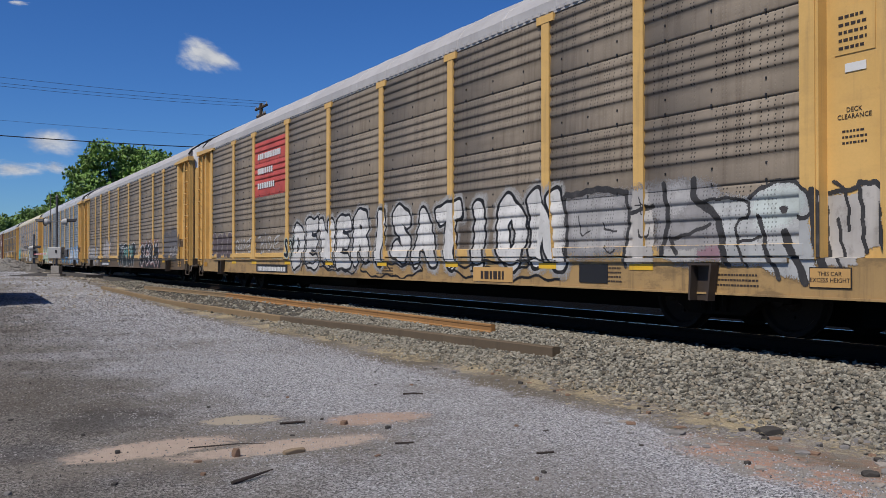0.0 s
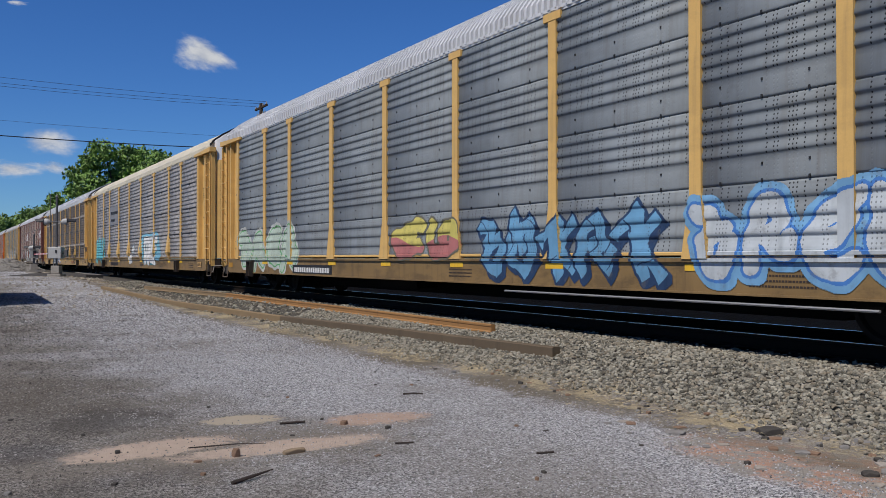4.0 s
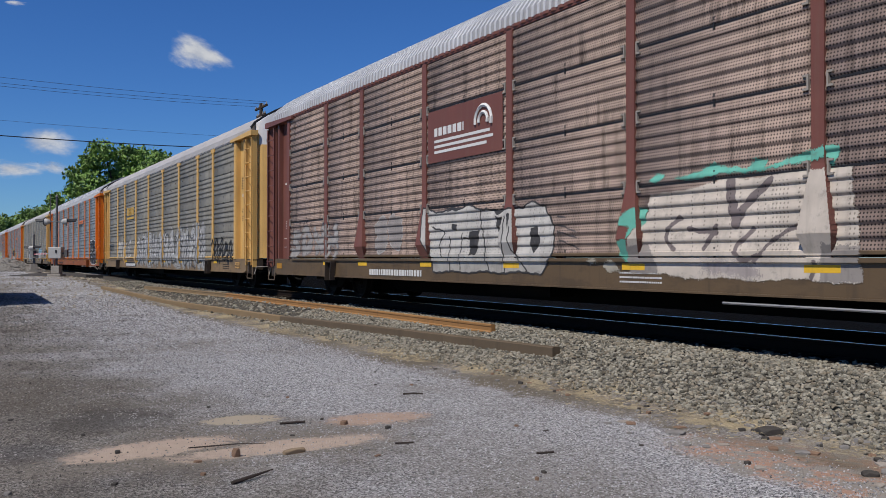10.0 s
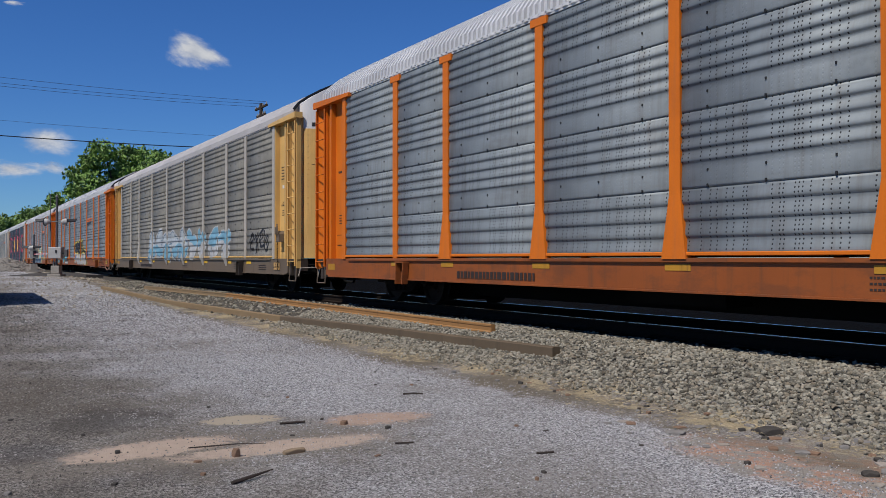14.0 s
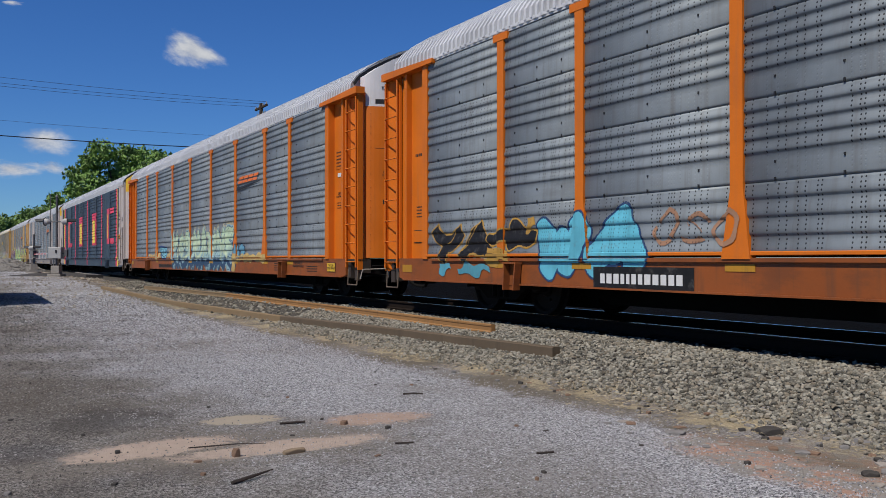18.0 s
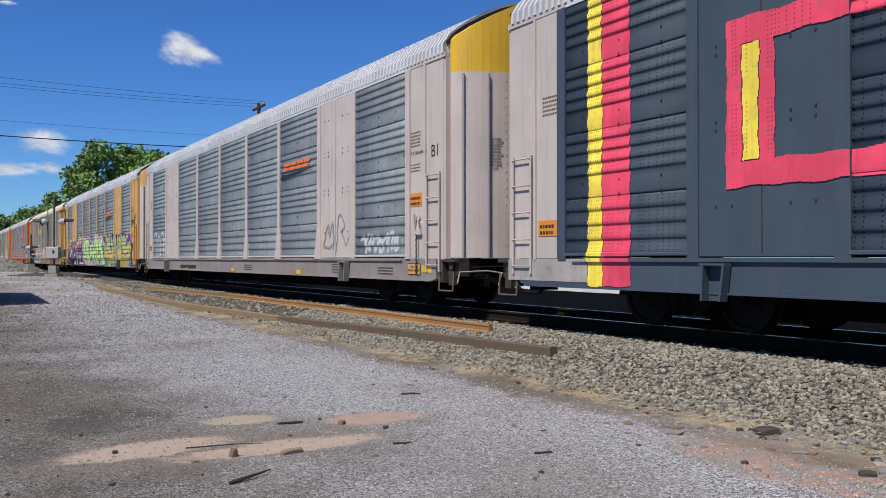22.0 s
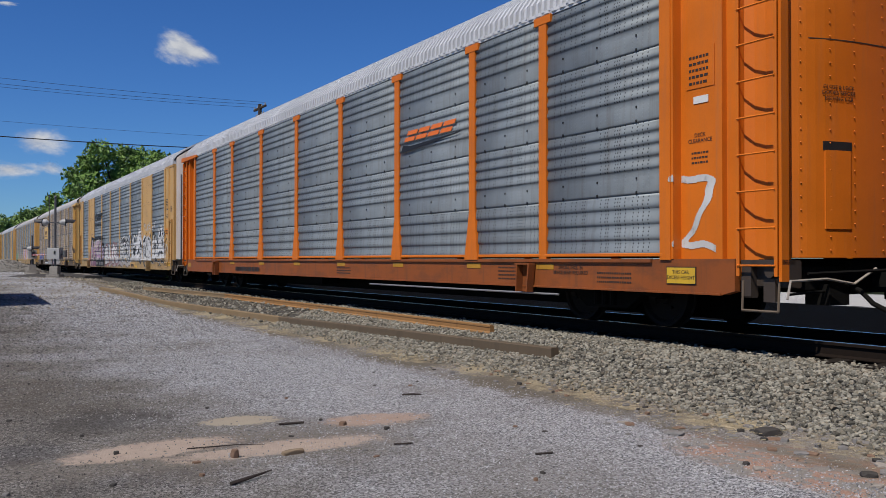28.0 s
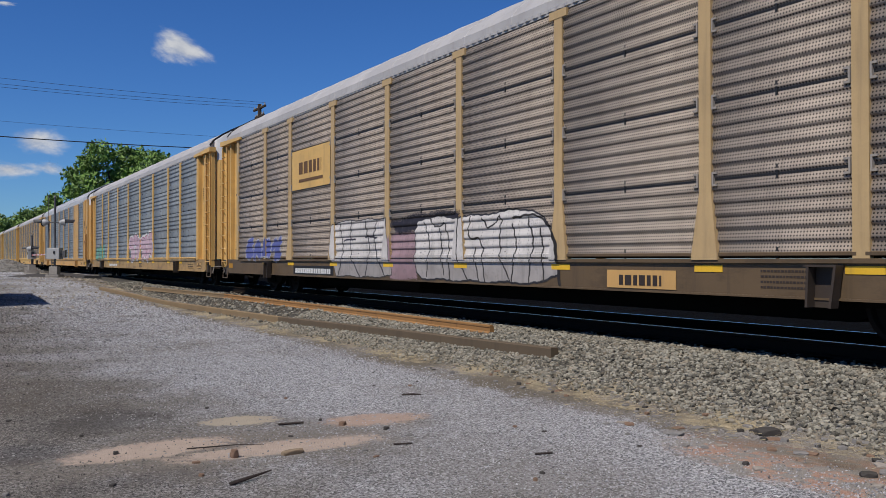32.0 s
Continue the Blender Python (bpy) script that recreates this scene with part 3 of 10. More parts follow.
def build_track():
    track = thing("railway_track", -20, TRACK_Y, RAIL_TOP - 0.172, "railway track of steel rails on timber ties", "track", kind="structure")
    # shade below the wagons is put into this rail colour
    shade_steel = mat("oily_rail_steel", plain, (0.014, 0.0095, 0.007), 0.85, 0.0, 0.3)
    for side in (-0.753, 0.753):
        s = Shape().prism([(a + side, b) for a, b in rail_ring()], -400, 220)
        part("rail", s.mesh("rail", [shade_steel]), track)
        s = Shape().box(-400, 220, side - 0.027, side + 0.027, 0.170, 0.1735)
        part("running_surface", s.mesh("running_surface", [SHINE]), track, "polished steel running surface")
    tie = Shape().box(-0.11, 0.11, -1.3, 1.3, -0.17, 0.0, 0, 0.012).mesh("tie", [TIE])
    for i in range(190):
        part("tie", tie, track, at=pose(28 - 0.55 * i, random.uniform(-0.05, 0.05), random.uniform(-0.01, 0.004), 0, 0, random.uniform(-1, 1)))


build_track()


def lying_rail(points, materials, ring, label):
    """A spare rail left beside the track, in straight lengths that follow the bank."""
    x0, y0 = points[0]
    n = thing("spare_rail", x0, y0, float(ground_z(x0, y0)), label, "rail", "spare rails")
    for k, ((xa, ya), (xb, yb)) in enumerate(zip(points, points[1:])):
        a = Vector((xa, ya, float(ground_z(xa, ya)) - 0.004 * k))
        b = Vector((xb, yb, float(ground_z(xb, yb)) - 0.004 * (k + 1)))
        d = a - b
        turn = Matrix.Rotation(math.atan2(d.y, d.x), 4, "Z") @ Matrix.Rotation(-math.atan2(d.z, math.hypot(d.x, d.y)), 4, "Y")
        me = Shape().prism(ring, -d.length + 0.004, 0).mesh("rail_length", [materials[min(k, len(materials) - 1)]])
        part("rail_length", me, n, at=Matrix.Translation(a - Vector((x0, y0, float(ground_z(x0, y0))))) @ turn)
    return n


BEAM = [(-0.065, -0.02), (0.065, -0.02), (0.065, 0.118), (0.05, 0.132), (-0.05, 0.132), (-0.065, 0.118)]
FLAT = [(-0.06, 0.0), (0.07, 0.0), (0.05, 0.15), (0.036, 0.168), (-0.03, 0.168), (-0.038, 0.155), (-0.038, 0.125), (-0.028, 0.115), (-0.03, 0.045), (-0.06, 0.025)]
GOLD = mat("sunbleached_rail_steel", painted, (0.205, 0.145, 0.08), 0.85, 0.4, 0.4, (0.12, 0.08, 0.05))
lying_rail([(-9.65, 7.27), (-14.2, 7.13), (-19.7, 6.91), (-29.7, 6.53), (-38.4, 5.75)], [OLD, OLD, GOLD], BEAM, "long weathered brown spare rail lying on the ballast")
lying_rail([(-11.9, 7.7), (-18.2, 7.72), (-27.1, 7.70), (-38.0, 7.35)], [RUST, RUST, GOLD], [(0.85 * a, 0.85 * b) for a, b in FLAT], "long orange-rusted spare rail lying on the ballast")

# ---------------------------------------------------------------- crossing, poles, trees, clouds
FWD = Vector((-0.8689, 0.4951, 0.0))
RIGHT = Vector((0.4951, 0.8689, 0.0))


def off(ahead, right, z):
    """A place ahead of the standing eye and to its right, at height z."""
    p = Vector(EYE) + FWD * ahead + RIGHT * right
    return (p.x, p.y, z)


CONCRETE = mat("stained_concrete", plain, (0.27, 0.25, 0.22), 0.9, 0.0, 0.3, 6)
ALUM = mat("dull_aluminium", plain, (0.22, 0.22, 0.21), 0.55, 0.2, 0.15)
SIGNAL_BLACK = mat("matt_black_enamel", plain, (0.012, 0.012, 0.014), 0.55)
MAST = mat("dark_grey_mast", plain, (0.075, 0.075, 0.078), 0.6, 0.1, 0.2)
PALE_BOX = mat("pale_enclosure_paint", plain, (0.34, 0.34, 0.33), 0.55, 0.0, 0.15)
ASPHALT = mat("old_asphalt", plain, (0.062, 0.058, 0.053), 0.92, 0.0, 0.35, 14)
POLE_WOOD = mat("creosoted_wood", plain, (0.055, 0.042, 0.033), 0.9, 0.0, 0.4, 8)
LENS = mat("red_signal_lens", plain, (0.16, 0.012, 0.01), 0.2)
GATE_RED = mat("gate_red", plain, (0.45, 0.03, 0.03), 0.5)
GATE_WHITE = mat("gate_white", plain, (0.6, 0.6, 0.58), 0.5)


def build_road():
    """Side road over the track, with crossing planks."""
    xs, ys = np.linspace(-66.5, -55.5, 12), np.concatenate([np.linspace(-60, 4, 17), np.linspace(5, 8.2, 8)])
    s = Shape()
    v = [(x, y, float(ground_z(x, y)) * 0.0 + 0.53 + 0.055 * float(smooth01((y - 3) / 5))) for x in xs for y in ys]
    n = len(ys)
    v += [(x, y, z - 0.3) for x, y, z in v]
    m = len(xs) * n
    f = [(i * n + j, (i + 1) * n + j, (i + 1) * n + j + 1, i * n + j + 1) for i in range(len(xs) - 1) for j in range(n - 1)]
    f += [(i * n + j, i * n + j + 1, m + i * n + j + 1, m + i * n + j) for i in (0, len(xs) - 1) for j in range(n - 1)]
    f += [(i * n + j, (i + 1) * n + j, m + (i + 1) * n + j, m + i * n + j) for j in (0, n - 1) for i in range(len(xs) - 1)]
    s.add(v, f)
    tagged(new("road", s.mesh("road", [ASPHALT])), "worn grey asphalt side road leading over the track", "road", kind="structure")
    plank = Shape().box(-1.1, 1.1, -0.28, 0.28, -0.14, 0.0, 0, 0.02).mesh("crossing_panel", [CONCRETE])
    deck = thing("level_crossing_deck", -61, TRACK_Y, RAIL_TOP - 0.008, "grey concrete crossing panels set between the rails", "crossing", kind="structure")
    for k in range(5):
        for y in (-1.15, -0.38, 0.38, 1.15):
            part("crossing_panel", plank, deck, at=pose(-4.5 + 2.25 * k, y, 0))
    curb = Shape().prism([(-0.5, -0.25), (0.5, -0.25), (0.42, 0.1), (-0.42, 0.1)], -1.2, 1.2)
    ob = tagged(new("road_apron", curb.mesh("road_apron", [ASPHALT])), "low dark asphalt apron at the edge of the crossing", "apron")
    ob.matrix_basis = pose(-51.0, 6.9, 0.6, 0, 0, 8)


build_road()


def build_rubble():
    """Loose stones and dirt crumbs round the crossing."""
    rng = np.random.default_rng(21)
    n = 2600
    x, y = rng.uniform(-56, -28, n), 7.0 - 9.0 * rng.random(n) ** 1.6
    s = rng.uniform(0.01, 0.035, n) * rng.choice([1.0, 1.0, 1.0, 2.2], n)
    z = np.maximum(ground_z(x, y), np.where(x < -55.3, 0.54, -1)) + s * 0.2
    scatter_stones("rubble", np.stack([x, y, z], -1), s, stone_material("rubble_stone", (0.15, 0.13, 0.10), (0.46, 0.42, 0.35), (0.40, 0.31, 0.20)),
                   "loose brown rubble and stones near the crossing", "rubble", seed=22)


build_rubble()


def lamp_unit(sig, x, z, turn):
    """Round black background, lamp body and hood of one flasher."""
    s = Shape()
    s.prism([(0.23 * math.cos(2 * math.pi * k / 20), 0.23 * math.sin(2 * math.pi * k / 20)) for k in range(20)], -0.02, 0.01, axis="y")
    target = part("flasher_target", s.mesh("flasher_target", [SIGNAL_BLACK]), sig, "black round flasher background", pose(x, -0.1, z, 0, 0, turn))
    s = Shape().tube((0, 0.01, 0), (0, 0.20, 0), 0.19, 14, r2=0.15).tube((0, 0.20, 0), (0, 0.30, 0), 0.15, 14, r2=0.05)
    part("lamp_body", s.mesh("lamp_body", [PALE_BOX]), target)
    s = Shape()
    n = 12
    ring = [(math.cos(math.pi * (k / n) - 0.1), math.sin(math.pi * (k / n) - 0.1)) for k in range(n + 2)]
    v = [(0.17 * a, -0.02, 0.17 * b) for a, b in ring] + [(0.17 * a, -0.46 - 0.08 * b, 0.16 * b) for a, b in ring]
    s.add(v, [(k, k + 1, n + 3 + k, n + 2 + k) for k in range(n + 1)])
    part("hood", s.mesh("hood", [SIGNAL_BLACK]), target)
    s = Shape().tube((0, -0.03, 0), (0, -0.022, 0), 0.14, 16)
    part("lens", s.mesh("lens", [LENS]), target, "unlit red lens")


def crossing_signal(x, y, z, height, lamp_z, turn, gate, label):
    sig = thing("crossing_signal", x, y, z, label, "signal", "crossing signals", turn)
    base = Shape().tube((0, 0, -0.3), (0, 0, 0.18), 0.62, 14, r2=0.5).box(-0.36, 0.36, -0.36, 0.36, 0.18, 0.3, 0, 0.02)
    base.box(-0.22, 0.22, -0.22, 0.22, 0.3, 0.75, 0, 0.03)
    part("foundation", base.mesh("foundation", [CONCRETE]), sig, "stained concrete foundation")
    s = Shape().tube((0, 0, 0.1), (0, 0, height), 0.06, 12).tube((0, 0, 0.15), (0, 0, 0.75), 0.1, 12, r2=0.08).tube((0, 0, height), (0, 0, height + 0.12), 0.1, 10, r2=0.02)
    part("mast", s.mesh("mast", [MAST]), sig, "dark grey steel mast")
    s = Shape().tube((-0.62, -0.05, lamp_z), (0.62, -0.05, lamp_z), 0.035, 8)
    part("cross_arm", s.mesh("cross_arm", [MAST]), sig)
    lamp_unit(sig, -0.6, lamp_z, -35 - turn)
    lamp_unit(sig, 0.6, lamp_z, 175 - turn)
    s = Shape().box(-0.34, 0.34, -0.27, 0.27, 1.15, 1.78, 0, 0.03)
    box = part("gate_mechanism", s.mesh("gate_mechanism", [PALE_BOX]), sig, "grey gate mechanism housing")
    s = Shape().box(0.05, 0.13, -0.30, -0.272, 1.45, 1.62)
    part("latch", s.mesh("latch", [SIGNAL_BLACK]), box)
    s = Shape().box(0.46, 0.62, -0.1, 0.1, 1.25, 1.65, 0, 0.02).box(0.3, 0.47, -0.03, 0.03, 1.40, 1.46)
    part("junction_box", s.mesh("junction_box", [MAST]), sig)
    s = Shape().tube((-0.22, 0.1, 0.0), (-0.2, 0.1, 1.2), 0.03, 8)
    part("conduit", s.mesh("conduit", [ALUM]), sig)
    if gate == "up":
        s = Shape().box(-0.36, -0.33, -0.02, 0.02, 3.3, 4.75).box(-0.38, -0.31, -0.03, 0.03, 1.6, 3.3)
        part("gate_arm", s.mesh("gate_arm", [MAST]), sig, "thin raised grey gate arm")
    else:
        arm = part("gate_arm", Shape().box(0.3, 9.0, -0.03, 0.03, 1.37, 1.45).mesh("gate_arm", [GATE_WHITE]), sig, "lowered red and white gate arm")
        for k in range(9):
            part("stripe", Shape().box(0.7 + 0.95 * k, 1.15 + 0.95 * k, -0.034, 0.034, 1.366, 1.454).mesh("stripe", [GATE_RED]), arm)
    return sig


crossing_signal(-53.25, 5.56, 0.42, 4.6, 3.2, 60, "up", "aluminium crossing signal with black flashers on a concrete base")
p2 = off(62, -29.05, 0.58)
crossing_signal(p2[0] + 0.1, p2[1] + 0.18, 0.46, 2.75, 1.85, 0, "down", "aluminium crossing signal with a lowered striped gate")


def build_pile():
    rng = np.random.default_rng(8)
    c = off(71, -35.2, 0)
    n, m = 28, 12
    s = Shape()
    v = [(0, 0, 1.15)]
    for j in range(1, m + 1):
        for i in range(n):
            a = 2 * math.pi * i / n
            r = 2.3 * j / m * (1 + 0.16 * noise.noise((math.cos(a) * 1.5, math.sin(a) * 1.5, 3)))
            z = 1.15 * (1 - (j / m)) ** 0.85 + 0.08 * noise.noise((r * 2 * math.cos(a), r * 2 * math.sin(a), 0))
            v.append((r * math.cos(a), 1.3 * r * math.sin(a), z if j < m else -0.1))
    f = [(0, 1 + i, 1 + (i + 1) % n) for i in range(n)]
    f += [(1 + j * n + i, 1 + (j + 1) * n + i, 1 + (j + 1) * n + (i + 1) % n, 1 + j * n + (i + 1) % n) for j in range(m - 1) for i in range(n)]
    s.add(v, f)
    ob = new("gravel_pile", s.mesh("gravel_pile", [mat("pile_stone", plain, (0.2, 0.19, 0.17), 0.95, 0.0, 0.5, 9)]))
    ob.matrix_basis = pose(c[0], c[1], 0.5)
    tagged(ob, "heap of grey crushed stone beside the crossing", "gravel pile")
    k = 900
    a, r = rng.uniform(0, 2 * np.pi, k), 2.2 * np.sqrt(rng.random(k))
    z = 0.5 + 1.15 * (1 - r / 2.3) ** 0.85
    scatter_stones("pile_stones", np.stack([c[0] + r * np.cos(a), c[1] + 1.3 * r * np.sin(a), z], -1), rng.uniform(0.05, 0.12, k),
                   MATS["ballast_stone"] if "ballast_stone" in MATS else stone_material("pile_chip", (0.13, 0.12, 0.11), (0.32, 0.3, 0.27), (0.25, 0.2, 0.15)),
                   "loose stones on the heap", "stones", seed=9)


build_pile()


def utility_pole(x, y, h, label):
    pole = thing("utility_pole", x, y, 0.1, label, "pole", "utility poles")
    part("shaft", Shape().tube((0, 0, -0.3), (0, 0, h), 0.17, 12, r2=0.11).mesh("shaft", [POLE_WOOD]), pole)
    for z, w in ((h - 0.25, 1.1), (h - 0.75, 0.8)):
        arm = part("crossarm", Shape().box(-w, w, -0.06, 0.06, z - 0.06, z + 0.06, 0, 0.01).mesh("crossarm", [POLE_WOOD]), pole)
        for dx in (-w + 0.1, -0.35, 0.35, w - 0.1):
            part("insulator", Shape().tube((dx, 0, z + 0.06), (dx, 0, z + 0.2), 0.05, 8, r2=0.03).mesh("insulator", [CONCRETE]), arm)
    part("transformer_bracket", Shape().box(-0.25, 0.25, -0.2, -0.1, h - 1.3, h - 1.1).mesh("bracket", [DARK]), pole)
    return pole


POLE_A, POLE_B = (-52.4, 17.0), (-48.2, -14.0)
utility_pole(*POLE_A, 11.0, "dark wooden utility pole with crossarms and insulators")
utility_pole(*POLE_B, 11.0, "dark wooden utility pole beside the road")


def wire(name, dx, z, sag, r, label):
    s = Shape()
    n = 24
    pts = []
    for k in range(n + 1):
        t = k / n
        pts.append((POLE_A[0] + dx + (POLE_B[0] - POLE_A[0]) * t, POLE_A[1] + (POLE_B[1] - POLE_A[1]) * t, z - sag * 4 * t * (1 - t)))
    s.sweep(pts, r, 6)
    tagged(new(name, s.mesh(name, [P_BLACK])), label, "wire", "overhead wires")


for dx, z, sag, r in ((-1.0, 11.05, 0.45, 0.009), (0.35, 11.02, 0.5, 0.009), (1.0, 11.05, 0.35, 0.009), (0.15, 8.95, 0.3, 0.007)):
    wire("overhead_wire", dx, z, sag, r, "thin dark overhead wire strung over the track")
wire("overhead_cable", -0.15, 8.3, 0.4, 0.028, "thick black overhead cable strung over the track")


def leaf_material(name, dark, light):
    m = Nodes(name)
    g = m.n("ShaderNodeNewGeometry").outputs["Random Per Island"]
    p = m.coord()
    c = m.mix(g, dark, light)
    c = m.mix(m.band(m.noise(p, 0.35, 3), 0.35, 0.7), c, mul(light, 1.15))
    m.put(m.b.inputs["Subsurface Weight"], 0.0)
    return m.done(c, 0.6)


LEAF = leaf_material("green_leaf", (0.03, 0.065, 0.012), (0.15, 0.26, 0.045))
LEAF_FAR = leaf_material("far_leaf", (0.04, 0.08, 0.018), (0.15, 0.24, 0.05))
BARK = mat("bark", plain, (0.09, 0.07, 0.055), 0.95, 0.0, 0.4, 6)


def tree(x, y, z, clumps, leaf, size, count, seed, material, label):
    """Trunk, limbs to each clump, and a crown of single leaf sprays."""
    rng = np.random.default_rng(seed)
    t = thing("tree", x, y, z, label, "tree", "trees")
    top = max(c[2] for c in clumps)
    s = Shape()
    prev = (0, 0, -0.3)
    trunk = [(0.25 * math.sin(k), 0.2 * math.cos(k * 1.3) - 0.2, top * 0.7 * (k + 1) / 6) for k in range(6)]
    for k, p in enumerate(trunk):
        s.tube(prev, p, 0.55 * (1 - k / 7) + 0.06, 9, r2=0.55 * (1 - (k + 1) / 7) + 0.06)
        prev = p
    part("trunk", s.mesh("trunk", [BARK]), t)
    for cx, cy, cz, r in clumps:
        k = min(5, max(0, int(cz / top * 6) - 2))
        part("limb", Shape().tube(trunk[k], (cx * 0.8, cy * 0.8, cz - 0.2 * r), 0.16, 7, r2=0.05).mesh("limb", [BARK]), t)
    vol = np.array([c[3] ** 2 for c in clumps])
    pick = rng.choice(len(clumps), count, p=vol / vol.sum())
    cl = np.array(clumps)[pick]
    d = rng.normal(size=(count, 3))
    d /= np.linalg.norm(d, axis=1)[:, None]
    lump = 1 + 0.28 * np.sin(d[:, 0] * 7 + pick) * np.cos(d[:, 2] * 6 + pick * 2)
    rad = cl[:, 3] * lump * rng.random(count) ** 0.32
    c = cl[:, :3] + d * rad[:, None] * np.array([1, 1, 0.85])
    a = rng.normal(size=(count, 3))
    a /= np.linalg.norm(a, axis=1)[:, None]
    b = np.cross(a, d + rng.normal(size=(count, 3)) * 0.6)
    b /= np.linalg.norm(b, axis=1)[:, None]
    sz = size * rng.uniform(0.5, 1.3, count)[:, None]
    n = np.cross(a, b) * sz * 0.25
    v = np.stack([c - a * sz, c - b * sz * 0.55 + n, c + a * sz, c + b * sz * 0.55 + n], 1).reshape(-1, 3)
    f = (np.arange(count)[:, None] * 4 + np.array([0, 1, 2, 3])).tolist()
    me = bpy.data.meshes.new("crown")
    me.from_pydata(v.tolist(), [], f)
    me.materials.append(material)
    part("crown", me, t, leaf)
    return t


def cut(x, y, pieces):
    """Clumps given as right, up, radius in the tree's own plane across the view."""
    rng = random.Random(int(abs(x)))
    out = []
    for r, u, rad in pieces:
        d = rng.uniform(-2.0, 2.0)
        p = RIGHT * r + FWD * d
        out.append((p.x, p.y, u, rad))
    return out


tree(-115.6, 19.2, 0.2, cut(1, 0, [(-1.6, 14.6, 1.7), (0.6, 14.3, 1.8), (3.2, 13.9, 1.8), (5.6, 13.2, 1.8), (8.0, 12.4, 1.7), (-3.4, 13.2, 1.6), (-5.6, 11.9, 1.4),
                                   (0.5, 12.0, 2.6), (4.0, 11.0, 2.6), (-2.5, 10.2, 2.4), (-6.2, 10.0, 1.2), (-7.8, 8.7, 1.1), (-8.3, 7.4, 1.2), (-6.9, 6.6, 1.8), (-4.2, 7.6, 2.4),
                                   (0.0, 8.6, 3.0), (4.5, 8.0, 3.0), (7.5, 9.0, 2.6), (10.6, 11.0, 1.6), (10.5, 8.5, 2.4), (-1.0, 5.0, 3.2), (4.0, 4.8, 3.2), (8.4, 5.4, 2.8), (-5.5, 4.4, 2.4)]),
     "dense bright green leaves", 0.30, 24000, 4, LEAF, "large leafy green tree behind the train")
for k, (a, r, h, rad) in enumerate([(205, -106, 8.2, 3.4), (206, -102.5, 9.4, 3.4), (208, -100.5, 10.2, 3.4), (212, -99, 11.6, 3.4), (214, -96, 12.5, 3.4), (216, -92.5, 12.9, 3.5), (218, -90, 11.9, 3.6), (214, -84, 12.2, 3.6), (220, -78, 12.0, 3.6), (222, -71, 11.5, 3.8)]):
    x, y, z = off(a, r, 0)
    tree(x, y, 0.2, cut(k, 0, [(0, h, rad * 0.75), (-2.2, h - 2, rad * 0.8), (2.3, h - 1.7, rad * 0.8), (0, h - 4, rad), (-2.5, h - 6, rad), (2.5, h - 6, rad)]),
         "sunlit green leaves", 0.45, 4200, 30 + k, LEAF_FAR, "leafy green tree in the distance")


def cloud_material(seed, density, scale, wedge):
    m = Nodes("cloud_vapour")
    m.t.nodes.remove(m.b)
    p = m.coord()
    x, y, z = m.xyz(p)
    q = m.n("ShaderNodeVectorMath", operation="ADD")
    m.put(q.inputs[0], p)
    q.inputs[1].default_value = (seed * 7.3, seed * 3.1, seed)
    n1 = m.noise(q.outputs[0], scale, 6, 0.6)
    zz = m.math("MULTIPLY", z, m.math("ADD", m.math("MULTIPLY", x, wedge), 1.0))
    d = m.math("SQRT", m.math("ADD", m.math("MULTIPLY", x, x), m.math("MULTIPLY", zz, zz)))
    a = m.math("SUBTRACT", m.math("ADD", m.math("MULTIPLY", n1, 1.5), density), m.math("MULTIPLY", d, 1.25))
    em = m.n("ShaderNodeEmission")
    m.put(em.inputs[0], m.mix(m.band(n1, 0.3, 0.7), (0.52, 0.57, 0.68), (0.80, 0.82, 0.86)))
    em.inputs[1].default_value = 0.8
    tr = m.n("ShaderNodeBsdfTransparent")
    mx = m.n("ShaderNodeMixShader")
    m.put(mx.inputs[0], m.band(a, 0.0, 0.75))
    m.t.links.new(tr.outputs[0], mx.inputs[1])
    m.t.links.new(em.outputs[0], mx.inputs[2])
    m.t.links.new(mx.outputs[0], m.t.nodes["Material Output"].inputs[0])
    return m.mat


CLOUDS = []


def cloud(right, up, width, height, tilt, seed, density, drift, label):
    """A far veil of vapour, unit shape scaled, facing the lot."""
    n = 16
    v, f = [], []
    for i in range(n + 1):
        for j in range(n + 1):
            x, z = 2 * i / n - 1, 2 * j / n - 1
            v.append((x * width, 40 * (x * x + z * z) * 0.4, z * height))
    f = [(i * (n + 1) + j, (i + 1) * (n + 1) + j, (i + 1) * (n + 1) + j + 1, i * (n + 1) + j + 1) for i in range(n) for j in range(n)]
    s = Shape().add(v, f)
    m = cloud_material(seed, density, 1.3, 0.75 if seed == 2 else 0.0)
    me = s.mesh("cloud", [m])
    # scale the coordinates of the pattern to the unit square
    mp = m.node_tree.nodes.new("ShaderNodeMapping")
    mp.vector_type = "POINT"
    mp.inputs["Scale"].default_value = (1 / width, 0.0, 1 / height)
    for node in list(m.node_tree.nodes):
        if node.type == "TEX_COORD":
            for link in list(node.outputs["Object"].links):
                target = link.to_socket
                m.node_tree.links.remove(link)
                m.node_tree.links.new(mp.outputs[0], target)
            m.node_tree.links.new(node.outputs["Object"], mp.inputs[0])
    ob = tagged(new("cloud", me), label, "cloud", "clouds")
    ob.visible_shadow = False
    CLOUDS.append((ob, right, up, tilt, drift))


